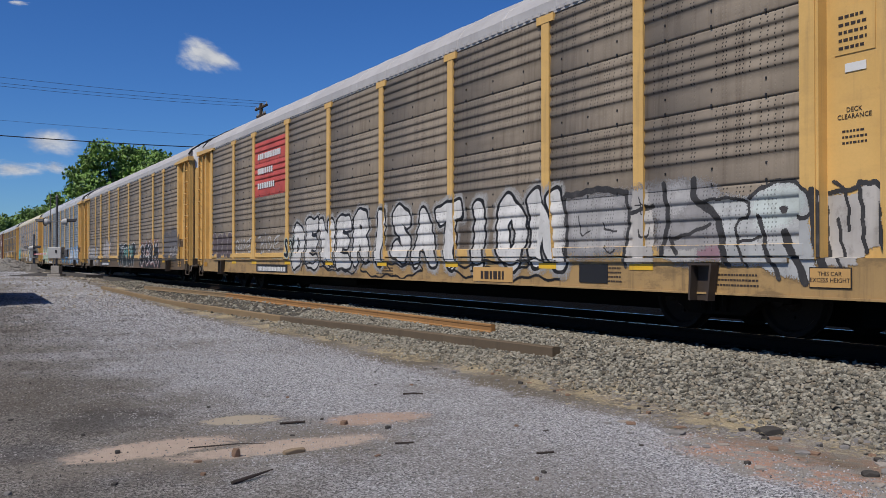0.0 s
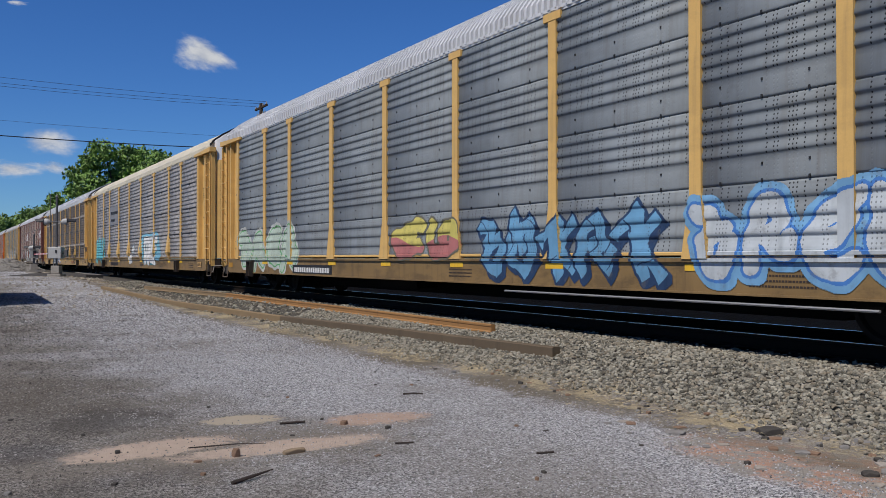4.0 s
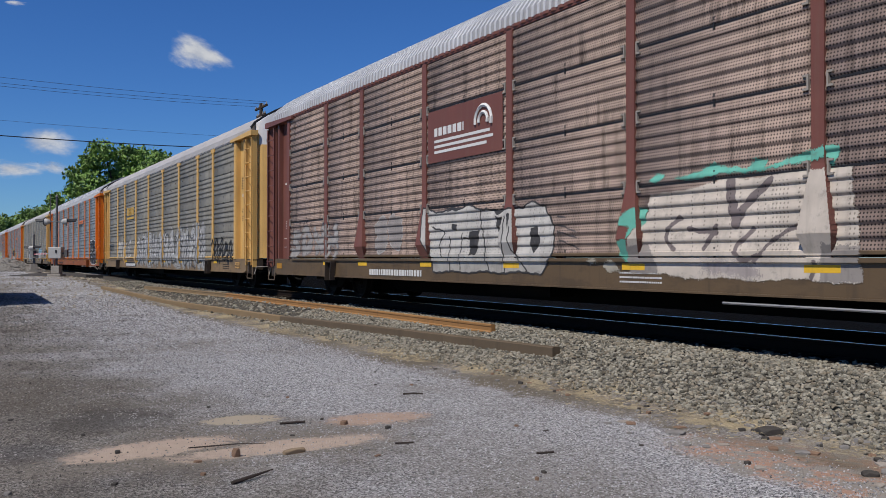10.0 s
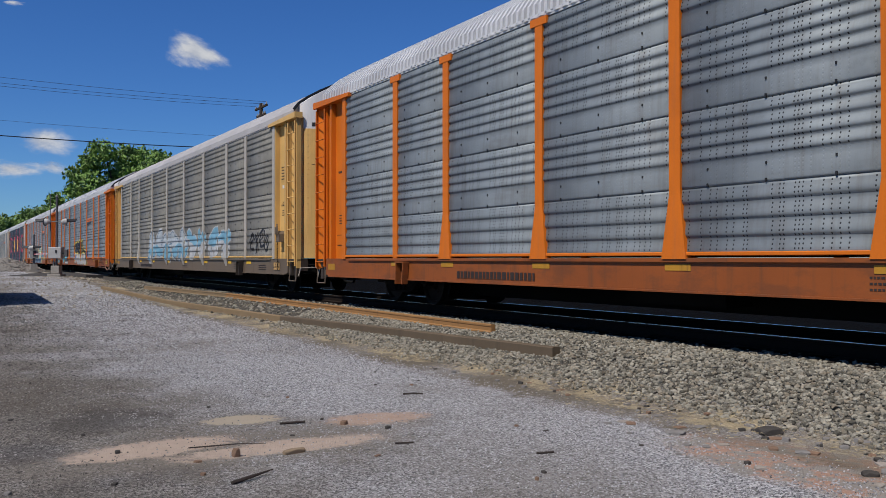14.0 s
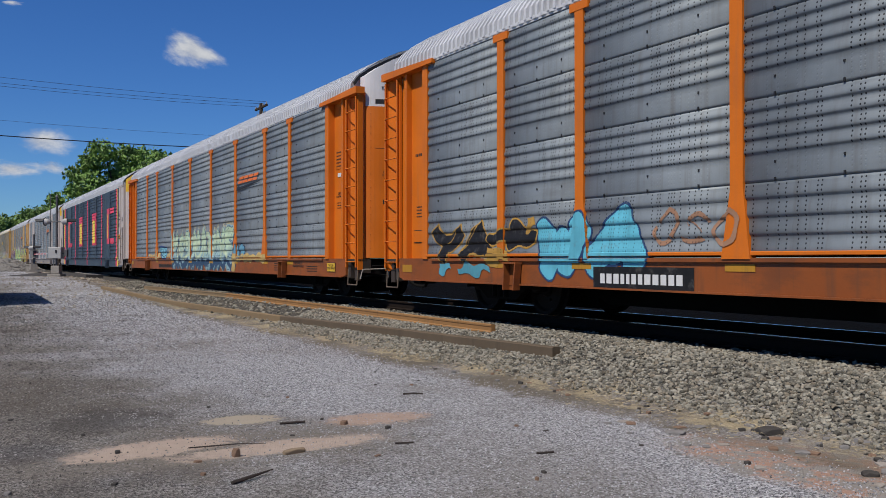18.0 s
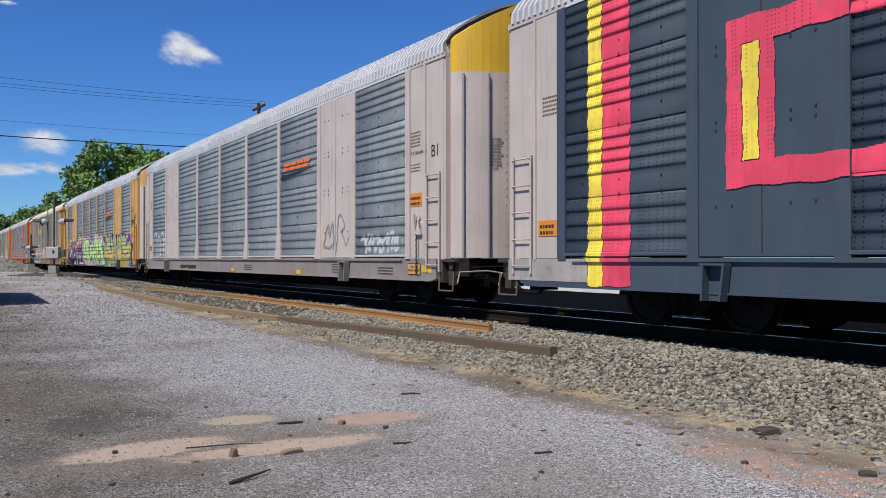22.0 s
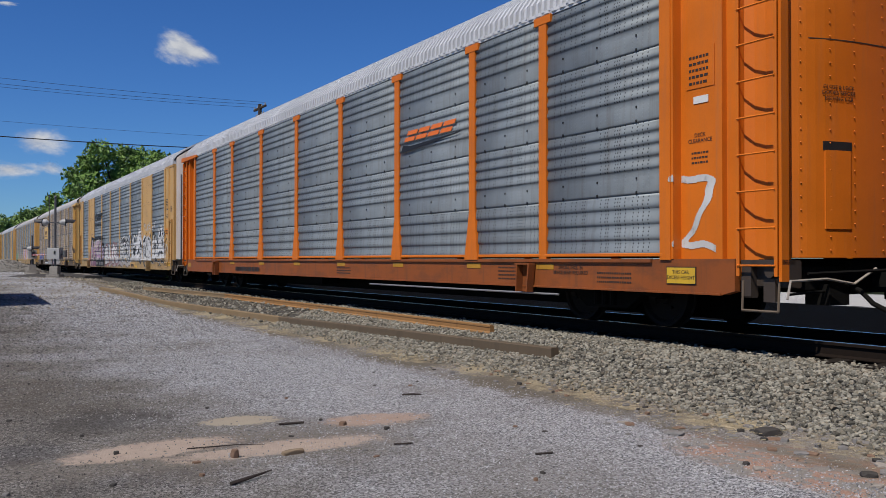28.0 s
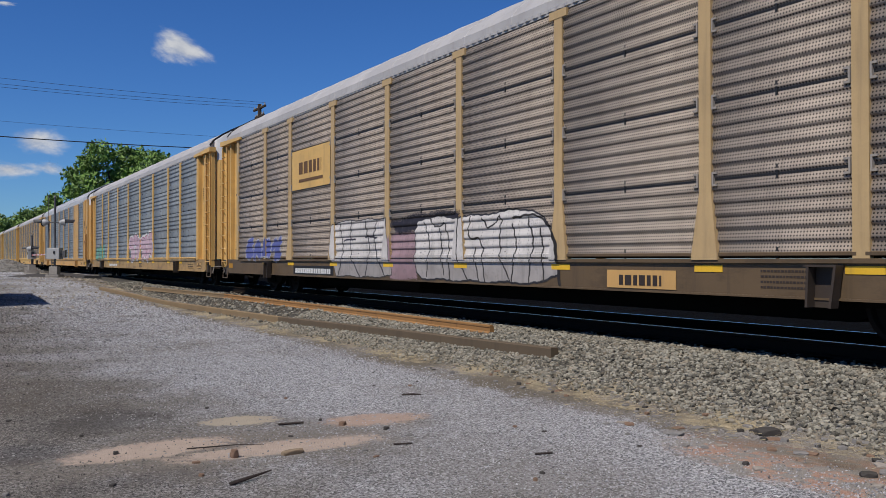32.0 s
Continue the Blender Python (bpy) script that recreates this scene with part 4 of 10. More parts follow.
cloud(-416, 360, 78, 36, 24, 2, 0.25, (-42, 15), "small white fair-weather cloud in a blue sky")
cloud(-765, 160, 85, 24, 0, 5, 0.12, (-4, 0), "soft white cloud low in the sky")
cloud(-705, 208, 85, 40, 8, 8, 0.06, (-16, 2), "thin veil of cloud low in the sky")
cloud(-690, 165, 65, 28, 10, 11, -0.05, (-6, 0), "thin wisp of cloud low in the sky")
cloud(-755, 455, 50, 12, 5, 14, -0.2, (-20, 0), "faint wisp of cloud high in the sky")


def build_shed():
    """Low unseen shed, added out of view to cast its shadow over the lot."""
    shed = thing("shadow_casting_shed", -32.8, -2.4, 0.15, "unseen plain grey shed added to cast a shadow on the lot", "shed")
    grey = mat("shed_sheet", painted, (0.35, 0.35, 0.34))
    part("shed_wall", Shape().box(-2.8, 2.8, -2.4, 2.6, -0.3, 4.15).mesh("shed_wall", [grey]), shed)
    part("shed_roof", Shape().box(-2.95, 2.95, -2.6, 2.75, 4.15, 4.3, 0, 0.02).mesh("shed_roof", [grey]), shed)


build_shed()


def rock(name, x, y, sx, sy, sz, turn, material, label, category, seed, rough=0.25, sink=0.25):
    bm = bmesh.new()
    bmesh.ops.create_icosphere(bm, subdivisions=3, radius=1)
    for v in bm.verts:
        k = 1 + rough * noise.noise(v.co * 1.6 + Vector((seed, 0, 0))) + 0.08 * noise.noise(v.co * 5 + Vector((0, seed, 0)))
        v.co = Vector((max(-0.8, min(0.8, v.co.x * k)) * sx, max(-0.75, min(0.75, v.co.y * k)) * sy, max(-0.7, min(0.7, v.co.z * k)) * sz))
    me = bpy.data.meshes.new(name)
    bm.to_mesh(me)
    bm.free()
    me.materials.append(material)
    ob = tagged(new(name, me), label, category)
    ob.matrix_basis = pose(x, y, float(ground_z(x, y)) + sz * (0.7 - sink), 0, 0, turn)
    return ob


CLAYROCK = mat("clay_brown_stone", plain, (0.20, 0.13, 0.09), 0.9, 0.0, 0.3, 30)
GREYROCK = mat("grey_stone", plain, (0.2, 0.19, 0.18), 0.9, 0.0, 0.3, 30)
PALEROCK = mat("pale_broken_paving", plain, (0.30, 0.27, 0.235), 0.9, 0.0, 0.3, 30)
DARKROCK = mat("dark_stone", plain, (0.06, 0.055, 0.05), 0.85, 0.0, 0.3, 30)
DRYWOOD = mat("dry_dark_wood", plain, (0.05, 0.04, 0.035), 0.9, 0.0, 0.4, 40)
rock("stone", -6.8, 2.01, 0.034, 0.036, 0.056, 10, CLAYROCK, "brown stone standing on a clay patch", "stone", 2)
rock("log_piece", -6.7, 2.45, 0.04, 0.125, 0.03, 12, mat("pale_log", plain, (0.24, 0.18, 0.12), 0.9, 0.0, 0.3, 30), "short weathered piece of log on the clay", "wood", 4, 0.1)
rock("stone", -7.65, 3.29, 0.035, 0.05, 0.03, 40, CLAYROCK, "brown stone beside a clay patch", "stone", 6)
rock("stone", -7.35, 1.22, 0.02, 0.026, 0.022, 0, DARKROCK, "small dark stone on the clay", "stone", 7)
rock("stone", -7.25, 3.55, 0.025, 0.03, 0.025, 0, DARKROCK, "small dark stone on the gravel", "stone", 8)
rock("stone", -6.75, 1.70, 0.025, 0.04, 0.014, 0, CLAYROCK, "flat brown stone on the clay", "stone", 9)
rock("flat_stone", -5.35, 6.37, 0.13, 0.11, 0.05, 70, DARKROCK, "flat dark stone at the foot of the ballast", "stone", 12, 0.15)
rock("stone", -4.62, 5.26, 0.026, 0.032, 0.022, 0, DARKROCK, "small dark stone on red earth", "stone", 13)
rock("flat_stone", -5.75, 5.66, 0.09, 0.06, 0.025, 20, GREYROCK, "flat grey stone on the gravel", "stone", 14)
rock("flat_stone", -3.95, 5.75, 0.07, 0.05, 0.03, 50, DARKROCK, "dark stone on red earth", "stone", 15)
for k in range(46):
    x, y = random.uniform(-11, -3.2), random.uniform(6.0, 6.7)
    rock("stone", x, y, random.uniform(0.02, 0.05), random.uniform(0.02, 0.045), random.uniform(0.012, 0.03), random.uniform(0, 180),
         random.choice((GREYROCK, GREYROCK, CLAYROCK, DARKROCK)), "loose stone at the foot of the ballast", "stone", k)


for k in range(34):
    x, y = random.uniform(-12, -4.5), random.uniform(0.2, 5.6)
    rock("stone", x, y, random.uniform(0.012, 0.03), random.uniform(0.012, 0.04), random.uniform(0.008, 0.018), random.uniform(0, 180),
         random.choice((DARKROCK, GREYROCK, CLAYROCK, DARKROCK)), "small loose stone on the gravel lot", "stone", 60 + k)


for k in range(52):
    x, y = -6.6 + 5.2 * random.random(), random.gauss(6.0, 0.28)
    rock("stone_flake", x, y, random.uniform(0.03, 0.09), random.uniform(0.03, 0.07), random.uniform(0.010, 0.022), random.uniform(0, 180),
         random.choice((GREYROCK, GREYROCK, PALEROCK, CLAYROCK)), "thin flake of broken paving on red earth", "stone", 120 + k, 0.3, 0.35)


def stick(pts, r, label):
    s = Shape()
    for (a, b), k in zip(zip(pts, pts[1:]), range(99)):
        s.tube(a, b, r * (0.6 + 0.4 * math.sin(k + 1)), 6, r2=r * (0.6 + 0.4 * math.sin(k + 2)))
    tagged(new("stick", s.mesh("stick", [DRYWOOD])), label, "stick")


stick([(-5.98, 1.74, 0.012), (-6.03, 1.86, 0.02), (-6.08, 1.96, 0.025), (-6.15, 2.09, 0.03)], 0.014, "broken dark stick lying on the gravel")
stick([(-7.25, 1.75, 0.015), (-7.2, 1.95, 0.02), (-7.18, 2.15, 0.02), (-7.1, 2.35, 0.015)], 0.006, "thin dark twig lying on the clay")
stick([(-6.6, 3.3, 0.01), (-6.55, 3.45, 0.012)], 0.008, "short dark twig on the gravel")
stick([(-8.9, 4.55, 0.02), (-8.84, 4.66, 0.028), (-8.8, 4.75, 0.02)], 0.012, "small dark splinter of wood on the gravel")
stick([(-7.9, 2.75, 0.015), (-7.85, 2.98, 0.02)], 0.012, "grey splinter of wood on the gravel")
stick([(-5.7, 4.1, 0.012), (-5.66, 4.24, 0.015)], 0.009, "short dark twig on the gravel")

# ---------------------------------------------------------------- auto carrier wagons
HALF = 13.65            # half the body length
SIDE = 1.58             # half the body width
SILL_LO, SILL_HI, EAVE = 0.52, 0.945, 4.66
POSTS = (-11.85, -9.25, -7.2, -4.32, -1.44, 1.44, 4.32, 7.2, 9.25, 11.85)
ROOF = ((1.56, 4.70), (1.55, 4.87), (1.42, 5.04), (1.15, 5.24), (0.78, 5.45), (0.38, 5.645), (0.0, 5.77))
ROOF_END = 13.24        # the roof stops short of the bulging end doors
SHEET = 0.915


FOOT_Z = 0.975          # foot of the lowest sheet
LOW, TALL = 0.825, 0.945        # height of the lowest sheet and of the three above it
FLAT_TO = 0.305         # bulging foot of each upper sheet, below its four ribs
BULGE_AT = (0.0, 0.03, 0.09, 0.16, 0.23, FLAT_TO)
BULGE_OUT = (0.008, 0.012, 0.0135, 0.012, 0.007, 0.0)
RIB_AT = (0, 0.07, 0.14, 0.21, 0.31, 0.45, 0.62, 0.81, 1.0)
RIB_OUT = (0, 0.006, 0.0175, 0.0235, 0.025, 0.022, 0.0138, 0.0054, 0.0)
FULL_RIBS = (3, 4, 5, 17)


def rib_depth(z, full=False):
    """Relief of the ribbed side, metres outwards at height z above the lowest sheet's foot: six ribs on every sheet (full), or a bulging foot under four ribs."""
    z = np.asarray(z, float)
    if full:
        return np.interp((z % SHEET / (SHEET / 6)) % 1.0, RIB_AT, RIB_OUT)
    low = np.interp((np.clip(z, 0, LOW - 0.001) / (LOW / 4)) % 1.0, RIB_AT, RIB_OUT)
    q = np.maximum(z - LOW, 0.0) % TALL
    pitch = (TALL - FLAT_TO) / 4
    ribs = np.interp((np.clip(q - FLAT_TO, 0, 4 * pitch - 0.001) / pitch) % 1.0, RIB_AT, RIB_OUT)
    return np.where(z < LOW, low, np.where(q < FLAT_TO, np.interp(q, BULGE_AT, BULGE_OUT), ribs))


def sheet_levels(full, row):
    """Heights of a sheet's folds above its own foot."""
    if full:
        return [SHEET / 6 * (i + w) for i in range(6) for w in RIB_AT[:-1]] + [SHEET]
    if row == 0:
        return [LOW / 4 * (i + w) for i in range(4) for w in RIB_AT[:-1]] + [LOW]
    pitch = (TALL - FLAT_TO) / 4
    return list(BULGE_AT[:-1]) + [FLAT_TO + pitch * (i + w) for i in range(4) for w in RIB_AT[:-1]] + [TALL]


def sheet_shape(width, full, row):
    """One ribbed sheet; the lowest one starts at the height of the upper ones' first rib."""
    s = Shape()
    zs = sheet_levels(full, row)
    base = 0.0 if full or row == 0 else LOW
    ds = [float(rib_depth(base + min(z, zs[-1] - 1e-5), full)) for z in zs]
    up = FLAT_TO if row == 0 and not full else 0.0
    ring = [(-0.012 - d, z + up) for d, z in zip(ds, zs)] + [(0.02, zs[-1] + up), (0.02, up)]
    s.prism(ring, -width / 2, width / 2)
    if full:
        s.box(-0.013, 0.013, -0.036, -0.02, -0.06, 0.10, 1)
    elif row:
        for x in (-0.33 * width, -0.02 * width, 0.30 * width):
            s.box(x - 0.011, x + 0.011, -0.036, -0.015, 0.0, 0.04, 1)
            s.box(x - 0.009, x + 0.009, -0.034, -0.015, 0.195, 0.225, 1)
    return s


def plate_shape(wide):
    """Smooth plate with a seam down the middle and a few dark bolts."""
    s = Shape().box(-wide / 2, wide / 2, -SIDE - 0.03, -SIDE + 0.04, 0.96, EAVE - 0.03, 0, 0.01)
    s.box(-0.008, 0.008, -SIDE - 0.0325, -SIDE - 0.02, 1.0, EAVE - 0.06, 1)
    for z in (1.55, 2.45, 2.55, 3.35, 3.45, 4.2):
        for x in (-0.34, -0.22, 0.2, 0.36):
            if abs(x) < wide / 2 - 0.05:
                s.box(x * wide - 0.014, x * wide + 0.014, -SIDE - 0.038, -SIDE - 0.02, z - 0.016, z + 0.016, 1)
    return s


def post_sections(width, kind):
    """Height, half width and stand-out of a side post from its foot up: a flared foot that ends on the sill (kind 3), or tucks back in above it (kind 2) or against it (kind 1)."""
    lo, hi, h = SILL_HI - 0.01, EAVE - 0.03, width / 2
    if kind == 3:
        return [(lo, 0.21, 0.08), (lo + 0.80, h, 0.055), (hi, h, 0.055)]
    if kind == 2:
        return [(lo + 0.01, 0.15, 0.04), (lo + 0.27, 0.21, 0.135), (lo + 1.0, h, 0.055), (hi, h, 0.055)]
    if kind == 1:
        return [(lo - 0.22, 0.13, 0.036), (lo + 0.04, 0.20, 0.105), (lo + 0.80, h, 0.055), (hi, h, 0.055)]
    return [(lo, h, 0.055), (hi, h, 0.055)]


def post_shape(width, kind, tee):
    s = Shape()
    rows = post_sections(width, kind)
    v = []
    for z, h, out in rows:
        v += [(-h, -SIDE + 0.03, z), (-h, -SIDE - out, z), (h, -SIDE - out, z), (h, -SIDE + 0.03, z)]
    f = [(4 * r + k, 4 * r + (k + 1) % 4, 4 * r + 4 + (k + 1) % 4, 4 * r + 4 + k) for r in range(len(rows) - 1) for k in range(4)]
    f += [(3, 2, 1, 0), tuple(4 * len(rows) - 4 + k for k in range(4))]
    s.add(v, f)
    if tee:
        s.box(-0.21, 0.21, -SIDE - 0.062, -SIDE + 0.02, EAVE - 0.14, EAVE - 0.02)
    return s


def roof_shape(corrugated):
    s = Shape()
    prof = [(-y, z) for y, z in ROOF] + [(y, z) for y, z in ROOF[-2::-1]]
    step = 0.152 if corrugated else 1.44
    n = int(2 * ROOF_END / step)
    xs, offs = [], []
    for i in range(n + 1):
        x = -ROOF_END + 2 * ROOF_END * i / n
        if corrugated:
            for dx, d in ((0, 0), (0.07, 0.0), (0.079, 0.085), (0.143, 0.085)):
                xs.append(min(x + dx, ROOF_END)), offs.append(d)
        else:
            for dx, d in ((-0.05, 0), (-0.035, 0.012), (0.035, 0.012), (0.05, 0)):
                xs.append(max(-ROOF_END, min(x + dx, ROOF_END))), offs.append(d)
    m = len(prof)
    v = []
    for x, d in zip(xs, offs):
        for y, z in prof:
            k = max(0.0, (z - 4.8)) / 1.03
            v.append((x, y * (1 + d * 0.5), z + d * min(1, k * 1.5)))
    f = [(i * m + j, (i + 1) * m + j, (i + 1) * m + j + 1, i * m + j + 1) for i in range(len(xs) - 1) for j in range(m - 1)]
    f += [tuple(range(m)), tuple((len(xs) - 1) * m + j for j in range(m))]
    return s.add(v, f)


def roof_z(y):
    return float(np.interp(abs(y), [p[0] for p in ROOF[::-1]], [p[1] for p in ROOF[::-1]]))


def door_x(y, late):
    """How far out the curved end door stands, y metres off the middle."""
    base, bulge = (13.22, 0.58) if late else (13.38, 0.42)
    return base + bulge * math.sqrt(max(0.0, 1 - (abs(y) / 1.5) ** 2.4))


def door_shape(lo, hi, follow, late=False):
    """One leaf of the curved end doors, from the corner to the middle."""
    s = Shape()
    ys = -0.02 - np.sin(np.linspace(math.pi / 2, 0, 13)) * (1.46 if late else 1.40)
    outer, inner = [], []
    for y in ys:
        x = door_x(y, late)
        top = roof_z(y) - 0.03 if follow else hi
        outer.append(((x, y, lo), (x, y, max(lo + 0.02, top))))
        back = 0.2 if follow else 0.06
        inner.append(((x - back, y, lo), (x - back, y, max(lo + 0.02, top))))
    v = [p for pair in outer for p in pair] + [p for pair in inner for p in pair]
    n = len(ys)
    f = []
    for i in range(n - 1):
        a, b = 2 * i, 2 * n + 2 * i
        f += [(a, a + 2, a + 3, a + 1), (b, b + 1, b + 3, b + 2), (a + 1, a + 3, b + 3, b + 1), (a, b, b + 2, a + 2)]
    f += [(0, 1, 2 * n + 1, 2 * n), (2 * n - 2, 4 * n - 2, 4 * n - 1, 2 * n - 1)]
    s.add(v, f)
    for y in (-1.3, -0.95, -0.6, -0.12):
        x = door_x(y, late) + 0.005
        for k in range(26):
            z = lo + 0.08 + 0.15 * k
            if z < hi - 0.05 and not follow:
                s.add([(x, y - 0.014, z), (x, y + 0.014, z), (x, y, z - 0.014), (x, y, z + 0.014), (x + 0.014, y, z)], [(0, 2, 4), (2, 1, 4), (1, 3, 4), (3, 0, 4)])
    return s


LO, HI = SILL_HI, EAVE - 0.02
END_PIECES = (("end_post", (11.93, 11.98, -SIDE - 0.04, -SIDE + 0.12, LO, HI)), ("end_plate", (11.98, 12.66, -SIDE + 0.10, -SIDE + 0.15, LO, HI)),
              ("end_post", (12.66, 12.76, -SIDE - 0.02, -SIDE + 0.15, LO, HI)), ("end_edge", (12.76, 12.99, -SIDE + 0.06, -SIDE + 0.15, LO, HI)),
              ("corner_post", (13.56, 13.60, -SIDE - 0.02, -SIDE + 0.10, LO - 0.25, HI)))
LATE_PIECES = (("end_plate", (11.93, 12.50, -SIDE - 0.02, -SIDE + 0.04, LO - 0.02, HI)), ("end_post", (12.50, 12.56, -SIDE - 0.045, -SIDE + 0.04, LO - 0.02, HI)),
               ("end_plate", (12.56, 13.20, -SIDE - 0.01, -SIDE + 0.04, LO - 0.02, HI)), ("corner_post", (13.20, 13.27, -SIDE + 0.0, -SIDE + 0.16, LO - 0.02, HI)))


def door_panel(y0, y1, z0, z1, out, late=False):
    """A thin panel that follows the curve of the end door."""
    ys = np.linspace(y0, y1, 7)
    v = [(door_x(y, late) + d, y, z) for d in (-0.02, out) for z in (z0, z1) for y in ys]
    n = len(ys)
    f = []
    for a in range(n - 1):
        f += [(2 * n + a, 2 * n + a + 1, 3 * n + a + 1, 3 * n + a), (n + a, n + a + 1, 3 * n + a + 1, 3 * n + a), (a, a + 1, 2 * n + a + 1, 2 * n + a)]
    f += [(0, n, 3 * n, 2 * n), (n - 1, 2 * n - 1, 4 * n - 1, 3 * n - 1)]
    return Shape().add(v, f)


def fold_shape():
    """Folded backing plate of a ladder."""
    ring = [(12.98, -SIDE - 0.0), (13.02, -SIDE - 0.0), (13.28, -SIDE + 0.14), (13.53, -SIDE + 0.02), (13.56, -SIDE + 0.02), (13.56, -SIDE + 0.05), (13.28, -SIDE + 0.18), (12.98, -SIDE + 0.04)]
    return Shape().prism(ring, LO - 0.25, HI, axis="z")


def bow_shape():
    """Hollow backing plate of a ladder."""
    pts = [(12.98, 0.0), (13.03, 0.06), (13.12, 0.12), (13.25, 0.15), (13.40, 0.155), (13.56, 0.15)]
    ring = [(x, -SIDE + d) for x, d in pts] + [(x, -SIDE + d + 0.03) for x, d in pts[::-1]]
    return Shape().prism(ring, LO - 0.25, HI, axis="z")


def sill_shape():
    """Side sill between the ends, with its flanges; it stops short of the ladders."""
    s = Shape()
    y0, y1 = -SIDE - 0.03, -SIDE + 0.10
    ring = [(-12.95, SILL_LO + 0.05), (-12.75, SILL_LO), (12.75, SILL_LO), (12.95, SILL_LO + 0.05), (12.95, SILL_HI), (-12.95, SILL_HI)]
    s.prism(ring, y0, y1, axis="y")
    s.box(-11.6, 11.6, y0 - 0.035, y0 + 0.01, SILL_HI - 0.045, SILL_HI + 0.005)
    s.box(-12.75, 12.75, y0 - 0.03, y0 + 0.01, SILL_LO - 0.004, SILL_LO + 0.02)
    return s


def end_sill_shape():
    """Grimy end sill under the ladder: a set-back block, a lug and a hanging bracket."""
    s = Shape().box(12.95, 13.60, -SIDE + 0.10, -SIDE + 0.30, 0.62, 0.93, 0, 0.02)
    s.box(12.95, 13.60, -SIDE - 0.01, -SIDE + 0.2, 0.88, 0.935)
    s.box(13.02, 13.16, -SIDE + 0.0, -SIDE + 0.12, 0.50, 0.88, 0, 0.02)
    s.tube((13.38, -SIDE + 0.04, 0.80), (13.38, -SIDE + 0.12, 0.80), 0.07, 10)
    return s.box(13.30, 13.46, -SIDE + 0.04, -SIDE + 0.12, 0.46, 0.72)


def wheelset_shape():
    s = Shape()
    prof = [(0.455, -0.07), (0.455, 0.045), (0.485, 0.06), (0.485, 0.075), (0.40, 0.075), (0.37, 0.035), (0.16, 0.02), (0.13, 0.07), (0.0, 0.07),
            (0.0, -0.09), (0.13, -0.09), (0.16, -0.03), (0.37, -0.02), (0.40, -0.07)]
    for side in (-1, 1):
        n, v, f = 24, [], []
        for i in range(n):
            a = 2 * math.pi * i / n
            v += [(r * math.cos(a), side * (0.72 - w), r * math.sin(a)) for r, w in prof]
        m = len(prof)
        for i in range(n):
            j = (i + 1) % n
            f += [(i * m + k, j * m + k, j * m + (k + 1) % m, i * m + (k + 1) % m) for k in range(m)]
        s.add(v, f)
        for k in range(4):
            a = k * math.pi / 2
            s.box(0.22 * math.cos(a) - 0.02, 0.22 * math.cos(a) + 0.02, side * 0.76 - 0.02, side * 0.76 + 0.02, 0.22 * math.sin(a) - 0.02, 0.22 * math.sin(a) + 0.02)
    s.tube((0, -1.0, 0), (0, 1.0, 0), 0.085, 12)
    return s


def side_frame_shape(side):
    s = Shape()
    y0, y1 = side * 0.93, side * 1.08
    ring = [(-1.15, 0.42), (-1.12, 0.60), (-0.62, 0.74), (0.62, 0.74), (1.12, 0.60), (1.15, 0.42), (0.75, 0.44), (0.45, 0.24), (-0.45, 0.24), (-0.75, 0.44)]
    s.prism(ring, min(y0, y1), max(y0, y1), axis="y")
    for k in (-0.18, 0.0, 0.18):
        s.tube((k, side * 1.09, 0.28), (k, side * 1.09, 0.60), 0.055, 8)
    return s


def underframe_shape():
    s = Shape()
    s.box(-HALF + 0.1, HALF - 0.1, -1.45, 1.45, 0.86, 0.94)
    s.box(-HALF + 0.3, HALF - 0.3, -0.22, 0.22, 0.52, 0.88)
    ring = [(-8.9, 0.5), (-8.2, 0.2), (8.2, 0.2), (8.9, 0.5), (8.9, 0.87), (-8.9, 0.87)]
    s.prism(ring, -0.24, 0.24, axis="y")
    s.box(-3.0, -1.2, -1.0, -0.5, 0.32, 0.7)
    for k in (-1, 1):
        s.box(min(k * 8.5, k * 11.5), max(k * 8.5, k * 11.5), -0.2, 0.2, 0.12, 0.6)
        s.box(min(k * 4.0, k * 8.4), max(k * 4.0, k * 8.4), 0.5, 0.62, 0.22, 0.87)
    s.box(1.5, 3.4, 0.5, 1.0, 0.3, 0.7)
    for i in range(17):
        x = -12.0 + 1.5 * i
        s.box(x - 0.05, x + 0.05, -1.44, 1.44, 0.66, 0.87)
    return s


def coupler_shape():
    s = Shape()
    s.box(HALF - 0.35, HALF + 0.42, -0.08, 0.08, 0.62, 0.80)
    s.box(HALF + 0.36, HALF + 0.645, -0.16, 0.14, 0.58, 0.86)
    s.box(HALF - 0.15, HALF - 0.02, -0.45, 0.45, 0.55, 0.92)
    s.tube((HALF - 0.05, -1.5, 0.55), (HALF - 0.05, -0.5, 0.60), 0.016, 6)
    s.box(HALF - 0.38, HALF - 0.10, -1.35, 1.35, 0.60, 0.95)
    s.box(HALF - 0.30, HALF + 0.02, -0.9, -0.55, 0.42, 0.66)
    s.box(HALF - 0.25, HALF + 0.05, 0.5, 0.95, 0.45, 0.8)
    s.tube((HALF + 0.05, -1.3, 0.78), (HALF + 0.3, -0.2, 0.82), 0.02, 6)
    return s


def hose_shape():
    s = Shape()
    pts = [(HALF - 0.1, -0.45, 0.66), (HALF + 0.1, -0.46, 0.58), (HALF + 0.25, -0.45, 0.44), (HALF + 0.42, -0.40, 0.35), (HALF + 0.66, -0.36, 0.33)]
    return s.sweep(pts, 0.03, 8)


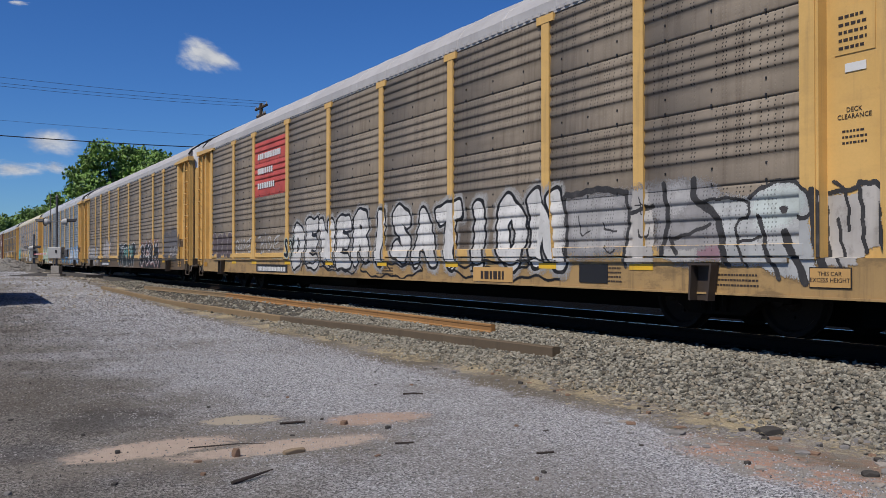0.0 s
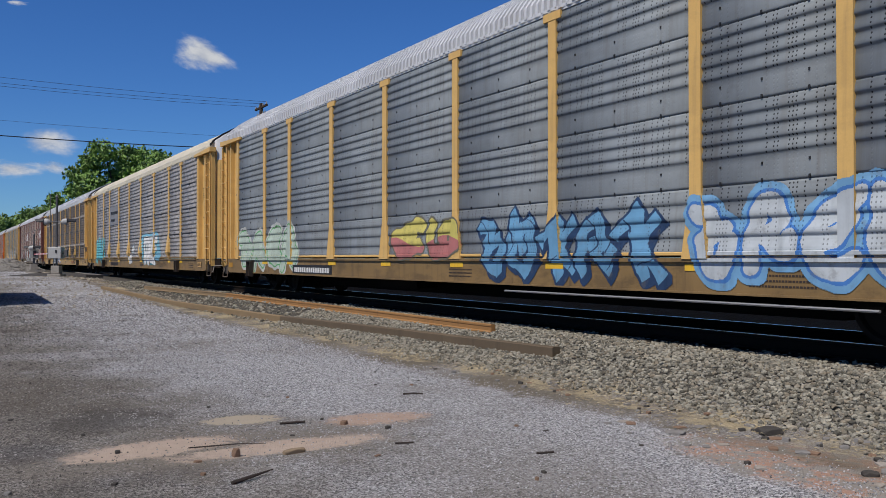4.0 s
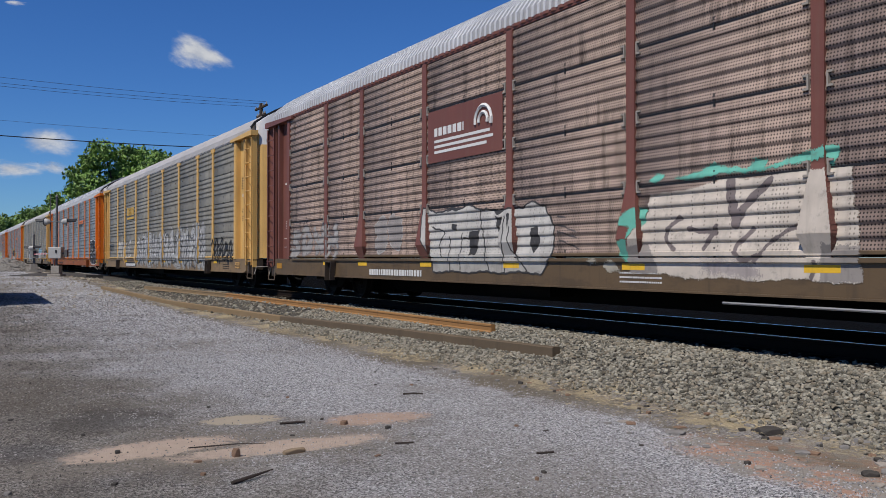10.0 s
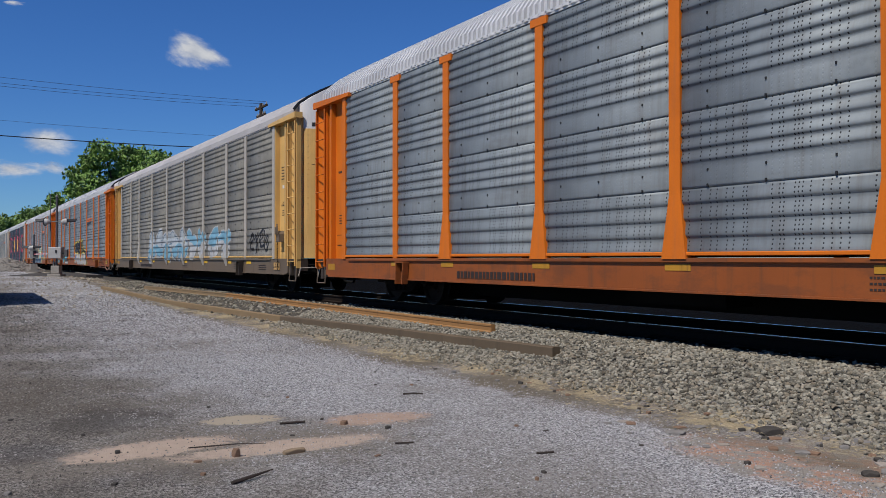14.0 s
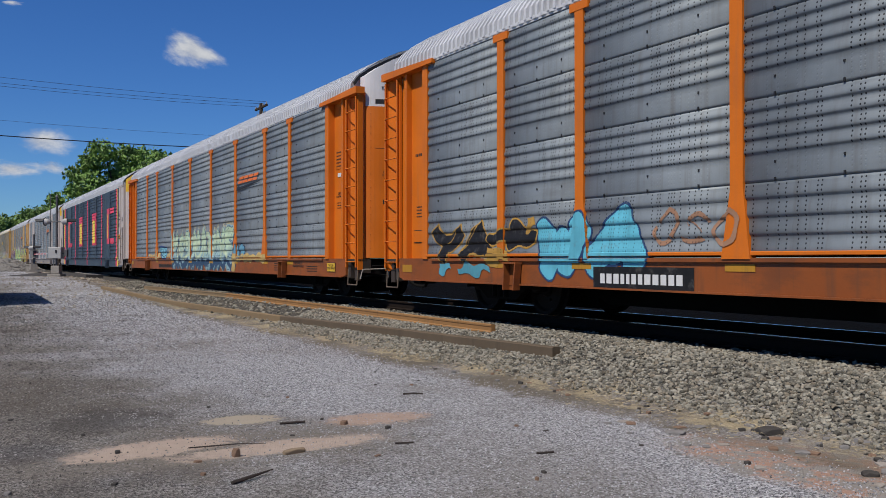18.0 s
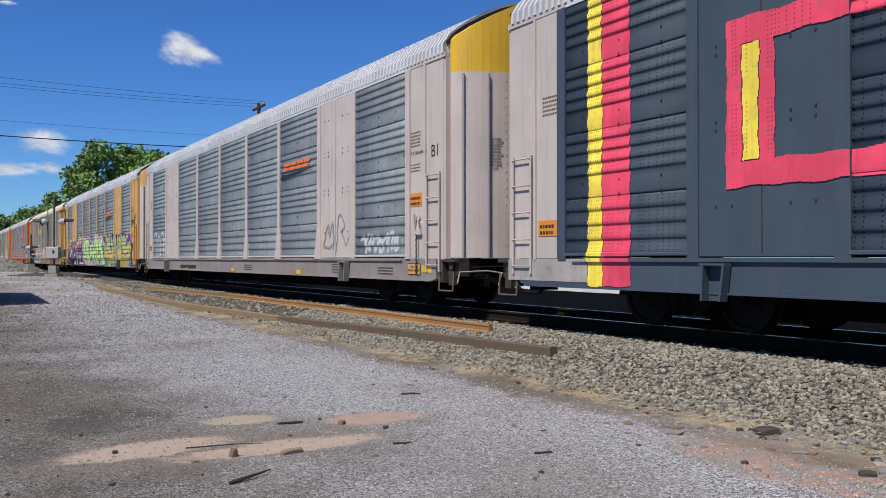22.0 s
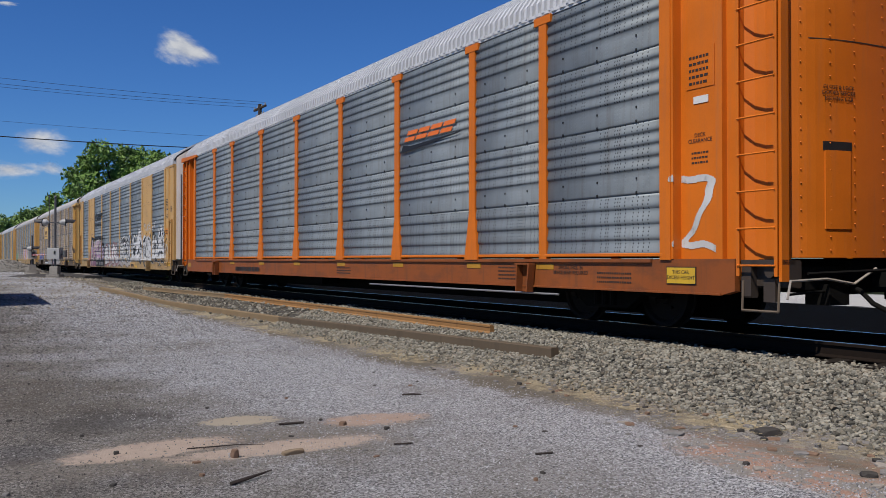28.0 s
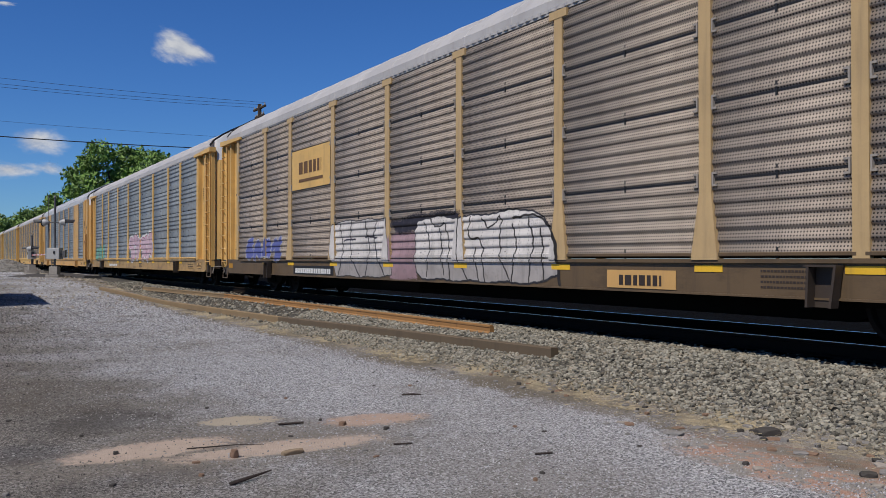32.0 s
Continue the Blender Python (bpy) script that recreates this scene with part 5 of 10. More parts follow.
def lever_shape():
    """Bent rod that lifts the coupler pin."""
    s = Shape()
    pts = [(HALF - 0.02, -1.55, 0.50), (HALF - 0.02, -1.5, 0.70), (HALF + 0.03, -0.95, 0.72), (HALF + 0.05, -0.5, 0.66), (HALF + 0.12, -0.2, 0.84)]
    return s.sweep(pts, 0.016, 6)


def stirrup_shape():
    s = Shape()
    for x in (13.05, 13.55):
        s.tube((x, -SIDE, 0.70), (x, -SIDE - 0.02, 0.36), 0.014, 6)
    s.tube((13.05, -SIDE - 0.02, 0.36), (13.55, -SIDE - 0.02, 0.36), 0.016, 6)
    return s


def stile_shape(lo, hi, x):
    s = Shape()
    s.box(x - 0.022, x + 0.022, -SIDE - 0.062, -SIDE - 0.048, lo, hi)
    s.box(x - 0.006, x + 0.006, -SIDE - 0.05, -SIDE + 0.05, lo, hi)
    return s


def rung_shape(x0, x1):
    return Shape().tube((x0, -SIDE - 0.065, 0), (x1, -SIDE - 0.065, 0), 0.013, 6)


def chord_shape():
    s = Shape()
    s.box(-11.75, 11.75, -SIDE - 0.03, -SIDE + 0.08, EAVE - 0.03, EAVE + 0.06)
    return s


def notched_chord():
    """Scalloped lip over the top chord, one continuous strip."""
    v, f = [], []
    n = 464
    for i in range(n + 1):
        x = -11.6 + 0.05 * i
        d = 0.022 if (i // 2) % 2 else 0.0
        v += [(x, -SIDE - 0.033 - d, EAVE + 0.005), (x, -SIDE - 0.033 - d, EAVE + 0.052)]
    f = [(2 * i, 2 * i + 2, 2 * i + 3, 2 * i + 1) for i in range(n)]
    return Shape().add(v, f)


def beam_shape():
    return Shape().prism([(11.5, EAVE - 0.06), (HALF, EAVE - 0.06), (HALF, EAVE + 0.09), (11.5, EAVE + 0.02)], -SIDE - 0.10, -SIDE + 0.12, axis="y")


def flush_beam():
    return Shape().box(11.75, 13.27, -SIDE - 0.028, -SIDE + 0.08, EAVE - 0.03, EAVE + 0.06)


def mirrored(key, build, material, sx, sy):
    """The same piece for the other end or the other side, as a mesh of its own."""
    def make():
        s = build()
        s.v = [(x * sx, y * sy, z) for x, y, z in s.v]
        return s
    return cached((key, sx, sy), make, material)


WHEELSETS = []
CARS = []
SPEC = {}


def add_truck(car, x):
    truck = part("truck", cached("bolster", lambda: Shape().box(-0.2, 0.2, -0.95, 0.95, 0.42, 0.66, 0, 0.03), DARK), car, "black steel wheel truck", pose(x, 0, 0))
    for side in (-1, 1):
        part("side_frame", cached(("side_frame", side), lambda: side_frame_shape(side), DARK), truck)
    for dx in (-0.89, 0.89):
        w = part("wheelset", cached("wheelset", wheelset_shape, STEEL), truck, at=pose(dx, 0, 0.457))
        WHEELSETS.append((w, dx))


def auto_carrier(i, label, frame_mat, sheet, roof, corrugated, sill=None, end=None, plates=(), flare=True, tee=True, top=None, late=False,
                 post_w=0.19, post_mat=None, roof_lip=None, plate_mat=None, door=None):
    """One enclosed bi-level or tri-level auto carrier, x forwards, z from the rail."""
    car = thing("auto_carrier", 0, TRACK_Y, RAIL_TOP, label, "railcar", "wagons of the train")
    foot = 2 if i in (3, 4, 5) else 1 if i in (6, 8, 14) else 3
    full, rail_hi = i in FULL_RIBS, 1.105 if i in (0, 1, 20, 22) else 1.022
    end, sill, post_mat = end or frame_mat, sill or frame_mat, post_mat or frame_mat
    plate_mat = plate_mat or frame_mat
    top, door = top or P_TOP, door or end
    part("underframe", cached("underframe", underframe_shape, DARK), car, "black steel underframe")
    part("roof", cached(("roof", corrugated), lambda: roof_shape(corrugated), roof), car)
    for sy in (1, -1):
        part("side_sill", mirrored("side_sill", sill_shape, sill, 1, sy), car)
        part("top_chord", mirrored("top_chord", chord_shape, roof_lip or roof, 1, sy), car)
        if sy == 1 and not late:
            part("eave_lip", mirrored("eave_lip", notched_chord, roof_lip or roof, 1, sy), car)
    for k, x in enumerate(POSTS):
        inner = 0 < k < 9
        fl = foot if flare and 2 <= k <= 7 else 0
        me = cached(("side_post", post_w, fl, tee and inner), lambda: post_shape(post_w, fl, tee and inner), post_mat)
        part("side_post", me, car, at=pose(x, 0, 0))
        far = mirrored(("side_post", post_w), lambda: post_shape(post_w, 0, False), post_mat, 1, -1)
        part("side_post", far, car, at=pose(x, 0, 0))
    for b, (xa, xb) in enumerate(zip(POSTS, POSTS[1:])):
        wide = xb - xa - 0.1
        if b in plates:
            me = cached(("plate", wide), lambda: plate_shape(wide), plate_mat, P_INK)
            part("door_plate", me, car, "smooth painted steel plate", pose((xa + xb) / 2, 0, 0))
        else:
            for r in range(4):
                row = 0 if full else min(r, 1)
                me = cached(("side_sheet", round(wide, 3), full, row), lambda: sheet_shape(wide, full, row), sheet, P_BLACK, smooth=len(sheet_levels(full, row)) - 1)
                z = FOOT_Z + SHEET * r if full else FOOT_Z - FLAT_TO if r == 0 else FOOT_Z + LOW + TALL * (r - 1)
                part("side_sheet", me, car, at=pose((xa + xb) / 2, -SIDE, z))
            rail = cached(("foot_rail", round(wide, 3), rail_hi), lambda: Shape().box(-wide / 2, wide / 2, -SIDE - 0.058, -SIDE - 0.01, 0.975, rail_hi, 0, 0.008), post_mat if late else (sill if i in (3, 4, 5, 17) else frame_mat))
            part("foot_rail", rail, car, at=pose((xa + xb) / 2, 0, 0))
        part("far_side_panel", cached(("far_side_panel", round(wide, 3)), lambda: Shape().box(-wide / 2, wide / 2, SIDE - 0.02, SIDE + 0.02, 0.96, EAVE - 0.03, 0, 0.008), sheet),
             car, at=pose((xa + xb) / 2, 0, 0))
    for sx in (1, -1):
        for sy in (1, -1):
            for k, (name, dims) in enumerate(LATE_PIECES if late else END_PIECES):
                part(name, mirrored((name, late, k), lambda: Shape().box(*dims), end, sx, sy), car)
            if not late:
                part("ladder_backing", mirrored(("ladder_backing", sx), bow_shape if sx == 1 else fold_shape, end, sx, sy), car)
            part("corner_beam", mirrored(("corner_beam", late), lambda: flush_beam() if late else beam_shape(), end, sx, sy), car)
            part("end_door", mirrored(("end_door", late), lambda: door_shape(0.96, 4.34, False, late), door, sx, sy), car)
            part("end_door_top", mirrored(("end_door_top", late), lambda: door_shape(4.34, 5.7, True, late), top, sx, sy), car, "painted top of the end door")
        part("end_sill", mirrored("end_sill", end_sill_shape, P_GRIME, sx, 1), car, "grimy black end sill under the ladder")
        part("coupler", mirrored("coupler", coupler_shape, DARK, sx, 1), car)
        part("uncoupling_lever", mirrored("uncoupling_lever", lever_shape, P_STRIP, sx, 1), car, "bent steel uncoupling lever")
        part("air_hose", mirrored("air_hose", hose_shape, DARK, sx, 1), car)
        part("stirrup_step", mirrored("stirrup_step", stirrup_shape, P_DULL, sx, 1), car)
        lo, hi, n = (0.70, 2.55, 5) if late else (0.75, 4.55, 9)
        x0, x1 = (12.62, 13.1) if late else (13.02, 13.55)
        lad = part("ladder", mirrored(("stile", late, 0), lambda: stile_shape(lo, hi, x0), end, sx, 1), car, "steel rung ladder")
        part("stile", mirrored(("stile", late, 1), lambda: stile_shape(lo, hi, x1), end, sx, 1), lad)
        for r in range(n):
            part("rung", mirrored(("rung", late), lambda: rung_shape(x0, x1), end, sx, 1), lad, at=pose(0, 0, lo + 0.12 + r * 0.42))
    for x in (-10.06, 10.06):
        add_truck(car, x)
    CARS.append((car, i))
    SPEC[car.name] = (plates, late, foot if flare else 0, post_w, full, rail_hi)
    return car


KINDS = {
    0: ("auto carrier with yellow posts, dirty brown ribbed sides and silver graffiti", dict(frame_mat=P_YELLOW, sheet=S_BROWN, roof=R_GREY, corrugated=False, sill=P_OCHRE)),
    1: ("auto carrier with yellow posts and dark brown ribbed sides", dict(frame_mat=P_YELLOW, sheet=S_BROWN, roof=R_GREY, corrugated=False, sill=P_MUD)),
    2: ("auto carrier with yellow posts, blue-grey sides and blue graffiti", dict(frame_mat=P_YELLOW, sheet=S_BLUE, roof=R_SILVER, corrugated=True, sill=P_OLIVE)),
    3: ("auto carrier with yellow posts, light perforated sides and cream roof", dict(frame_mat=P_YELLOW, sheet=S_LIGHT, roof=R_CREAM, corrugated=False, sill=P_OLIVE)),
    4: ("auto carrier with yellow posts and grimy brown sides", dict(frame_mat=P_YELLOW, sheet=S_DARK, roof=R_SILVER, corrugated=True, sill=P_OCHRE)),
    5: ("maroon auto carrier with a white corrugated roof and weathered sides", dict(frame_mat=P_MAROON, sheet=S_MAROON, roof=R_SILVER, corrugated=True, roof_lip=P_MAROON, sill=P_MUD, tee=False, post_w=0.16)),
    6: ("auto carrier with pale yellow posts, grey sides and white graffiti", dict(frame_mat=P_PALE, sheet=S_GREY, roof=R_GREY, corrugated=False, sill=P_BEIGE)),
    7: ("orange auto carrier with galvanised sides and a silver roof", dict(frame_mat=P_ORANGE, sheet=S_GALV, roof=R_SILVER, corrugated=True, sill=P_RUSTO)),
    8: ("auto carrier with pale yellow ends and thin grey posts", dict(frame_mat=P_PALE, sheet=S_GREY, roof=R_GREY, corrugated=False, sill=P_DULL, tee=False, post_mat=P_GREYW)),
    9: ("orange auto carrier with galvanised sides and yellow-black graffiti", dict(frame_mat=P_ORANGE, sheet=S_GALV, roof=R_SILVER, corrugated=True, sill=P_RUSTO)),
    10: ("orange auto carrier with galvanised sides and pale green graffiti", dict(frame_mat=P_ORANGE, sheet=S_GALV, roof=R_SILVER, corrugated=True, sill=P_RUSTO)),
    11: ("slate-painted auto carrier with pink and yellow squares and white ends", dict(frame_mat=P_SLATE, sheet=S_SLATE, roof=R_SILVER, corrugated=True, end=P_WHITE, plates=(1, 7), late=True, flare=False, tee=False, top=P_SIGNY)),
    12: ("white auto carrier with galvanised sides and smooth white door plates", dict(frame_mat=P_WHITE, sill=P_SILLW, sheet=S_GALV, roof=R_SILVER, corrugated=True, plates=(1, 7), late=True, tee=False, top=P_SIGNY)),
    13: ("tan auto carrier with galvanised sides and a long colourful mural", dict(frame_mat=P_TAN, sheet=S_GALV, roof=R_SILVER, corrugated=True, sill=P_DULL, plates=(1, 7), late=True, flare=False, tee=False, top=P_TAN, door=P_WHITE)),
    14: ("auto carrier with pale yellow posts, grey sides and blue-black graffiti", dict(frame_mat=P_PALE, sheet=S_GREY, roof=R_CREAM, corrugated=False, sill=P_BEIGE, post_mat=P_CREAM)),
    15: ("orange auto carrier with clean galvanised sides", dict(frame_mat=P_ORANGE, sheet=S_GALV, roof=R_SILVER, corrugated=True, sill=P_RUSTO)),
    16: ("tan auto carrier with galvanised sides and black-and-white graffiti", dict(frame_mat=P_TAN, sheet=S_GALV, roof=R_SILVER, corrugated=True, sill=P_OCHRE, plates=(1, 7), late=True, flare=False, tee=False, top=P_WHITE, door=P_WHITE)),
    17: ("auto carrier with yellow posts and tan perforated sides", dict(top=P_CREAM, post_mat=P_CREAM, frame_mat=P_YELLOW, sheet=S_TANP, roof=R_GREY, corrugated=False, sill=P_MUD)),
    18: ("auto carrier with yellow ends and blue-grey sides", dict(frame_mat=P_PALE, sheet=S_BLUE, roof=R_GREY, corrugated=False, sill=P_OCHRE, tee=False)),
    19: ("tan auto carrier with grey sides", dict(frame_mat=P_TAN, sheet=S_GALV, roof=R_SILVER, corrugated=True, plates=(1, 7), late=True, flare=False, tee=False)),
    20: ("auto carrier with yellow posts and brown sides", dict(frame_mat=P_YELLOW, sheet=S_BROWN, roof=R_GREY, corrugated=False)),
    21: ("auto carrier with yellow posts and grey sides", dict(frame_mat=P_YELLOW, sheet=S_GREY, roof=R_GREY, corrugated=False)),
    22: ("auto carrier with pale yellow posts and brown sides", dict(frame_mat=P_PALE, sheet=S_BROWN, roof=R_GREY, corrugated=False)),
}
CAR = {i: auto_carrier(i, label, **kw) for i, (label, kw) in KINDS.items()}

# ---------------------------------------------------------------- lettering, plates and spray paint on the wagons
GLYPH = {
    "A": [[(0.05, 0), (0.5, 1), (0.95, 0)], [(0.25, 0.38), (0.75, 0.38)]],
    "B": [[(0.1, 0), (0.1, 1), (0.65, 0.95), (0.8, 0.75), (0.6, 0.53), (0.1, 0.52)], [(0.6, 0.52), (0.9, 0.3), (0.7, 0.03), (0.1, 0)]],
    "C": [[(0.9, 0.85), (0.55, 1), (0.15, 0.75), (0.1, 0.3), (0.5, 0), (0.9, 0.15)]],
    "D": [[(0.12, 0), (0.12, 1), (0.6, 0.93), (0.9, 0.55), (0.65, 0.08), (0.12, 0)]],
    "E": [[(0.9, 1), (0.15, 1), (0.15, 0), (0.9, 0)], [(0.15, 0.52), (0.7, 0.52)]],
    "F": [[(0.9, 1), (0.15, 1), (0.15, 0)], [(0.15, 0.55), (0.7, 0.55)]],
    "G": [[(0.9, 0.85), (0.5, 1), (0.12, 0.7), (0.12, 0.25), (0.5, 0), (0.88, 0.15), (0.88, 0.45), (0.55, 0.45)]],
    "H": [[(0.12, 0), (0.12, 1)], [(0.88, 0), (0.88, 1)], [(0.12, 0.5), (0.88, 0.5)]],
    "I": [[(0.5, 0), (0.5, 0.72)], [(0.5, 0.95), (0.5, 1)]],
    "K": [[(0.12, 0), (0.12, 1)], [(0.85, 1), (0.15, 0.48), (0.95, 0)]],
    "L": [[(0.15, 1), (0.15, 0), (0.9, 0)]],
    "M": [[(0.08, 0), (0.15, 1), (0.5, 0.4), (0.85, 1), (0.92, 0)]],
    "N": [[(0.12, 0), (0.12, 1), (0.88, 0), (0.88, 1)]],
    "O": [[(0.5, 1), (0.14, 0.75), (0.14, 0.25), (0.5, 0), (0.86, 0.25), (0.86, 0.75), (0.5, 1)]],
    "P": [[(0.12, 0), (0.12, 1), (0.75, 0.95), (0.88, 0.7), (0.65, 0.45), (0.12, 0.42)]],
    "R": [[(0.12, 0), (0.12, 1), (0.7, 0.95), (0.85, 0.72), (0.6, 0.5), (0.12, 0.47)], [(0.5, 0.48), (0.92, 0)]],
    "S": [[(0.88, 0.85), (0.5, 1), (0.14, 0.78), (0.5, 0.52), (0.86, 0.25), (0.5, 0), (0.1, 0.12)]],
    "T": [[(0.05, 0.97), (0.95, 0.97)], [(0.5, 0.97), (0.5, 0)]],
    "U": [[(0.12, 1), (0.14, 0.25), (0.5, 0), (0.86, 0.25), (0.88, 1)]],
    "W": [[(0.05, 1), (0.25, 0), (0.5, 0.6), (0.75, 0), (0.95, 1)]],
    "Y": [[(0.05, 1), (0.5, 0.5), (0.95, 1)], [(0.5, 0.5), (0.45, 0)]],
    "Z": [[(0.08, 1), (0.9, 1), (0.1, 0), (0.95, 0)]],
    "4": [[(0.65, 0), (0.65, 1), (0.08, 0.35), (0.95, 0.35)]],
    "2": [[(0.1, 0.75), (0.4, 1), (0.82, 0.8), (0.7, 0.5), (0.1, 0), (0.95, 0)]],
    "a": [[(0.1, 0), (0.2, 0.8), (0.55, 1), (0.8, 0.6), (0.45, 0.45)], [(0.5, 0.45), (0.9, 0.1), (1.0, 0.35)]],
    "b": [[(0.0, 0.9), (0.45, 0.95), (0.3, 0.1), (0.7, 0.0), (0.95, 0.55)], [(0.3, 0.5), (0.75, 0.7)]],
    "c": [[(0.95, 0.95), (0.3, 0.8), (0.1, 0.4), (0.5, 0.05), (1.0, 0.2)], [(0.35, 0.45), (0.8, 0.55), (0.75, 0.95)]],
    "d": [[(0.05, 0.1), (0.35, 1.0), (0.5, 0.3), (0.7, 1.0), (0.95, 0.0)], [(0.2, 0.05), (0.8, 0.15)]],
    "e": [[(0.15, 1.0), (0.1, 0.2), (0.55, 0.0), (0.9, 0.3), (0.75, 0.85), (0.4, 0.75), (0.5, 0.4)]],
    "f": [[(0.0, 0.7), (0.5, 1.0), (0.55, 0.0)], [(0.95, 0.9), (0.6, 0.5), (1.0, 0.05)]],
    "o": [[(k / 70, abs(math.sin(math.pi * 4 * k / 70)) ** 0.42) for k in range(71)]],
    "n": [[(0.04, 0.0), (0.06, 0.6), (0.2, 0.9), (0.45, 1.0), (0.7, 0.92), (0.84, 0.65), (0.86, 0.0), (0.96, 0.0), (1.0, 0.5)]],
    "~": [[(0.0, 0.1), (0.2, 0.9), (0.4, 0.15), (0.6, 0.95), (0.8, 0.1), (1.0, 0.8)]],
    ">": [[(0.0, 0.5), (0.7, 0.5)], [(0.45, 1), (0.95, 0.5), (0.45, 0)]],
}
SPRAY = {}
COATS = {}


def tone(c):
    key = "spray_%d_%d_%d" % tuple(int(v * 100) for v in c)
    if key not in SPRAY:
        grey = 0.3 * c[0] + 0.55 * c[1] + 0.15 * c[2]
        SPRAY[key] = spray(key, tuple(0.84 * (0.9 * v + 0.1 * grey) for v in c))
    return SPRAY[key]


def skin(x, z, plates, late, flare, post_w, full, rail_hi):
    """How far out the wagon's side stands at x, z: posts, plates, ribs and sill."""
    y = np.full(x.shape, SIDE + 0.012) + rib_depth(z - FOOT_Z, full)
    for b in plates:
        y = np.where((x > POSTS[b]) & (x < POSTS[b + 1]), SIDE + 0.03, y)
    ends = np.abs(x) > 11.85
    y = np.where(ends, SIDE + (0.02 if late else 0.04), y)
    if not late:
        y = np.where((np.abs(x) > 11.99) & (np.abs(x) < 12.66), SIDE - 0.10, y)
    rail = (z > 0.973) & (z < rail_hi + 0.002) & (np.abs(x) < 11.8)
    for b in plates:
        rail &= ~((x > POSTS[b]) & (x < POSTS[b + 1]))
    y = np.where(rail, np.maximum(y, SIDE + 0.058), y)
    y = np.where(z < SILL_HI + 0.005, SIDE + 0.03, y)
    y = np.where((z < SILL_HI + 0.005) & (z > SILL_HI - 0.048) & (np.abs(x) < 11.6), SIDE + 0.065, y)
    for k, px in enumerate(POSTS):
        rows = post_sections(post_w, flare if 2 <= k <= 7 else 0)
        zs, hs, outs = zip(*rows)
        on = (np.abs(x - px) < np.interp(z, zs, hs)) & (z > zs[0])
        y = np.where(on, np.maximum(y, SIDE + np.interp(z, zs, outs)), y)
    return y


def rounded(pts, closed=False):
    """One round of corner cutting."""
    turn = list(zip(pts, pts[1:] + pts[:1])) if closed else list(zip(pts, pts[1:]))
    cut = [p for (ax, az), (bx, bz) in turn for p in ((0.75 * ax + 0.25 * bx, 0.75 * az + 0.25 * bz), (0.25 * ax + 0.75 * bx, 0.25 * az + 0.75 * bz))]
    return cut if closed else [pts[0]] + cut[1:-1] + [pts[-1]]


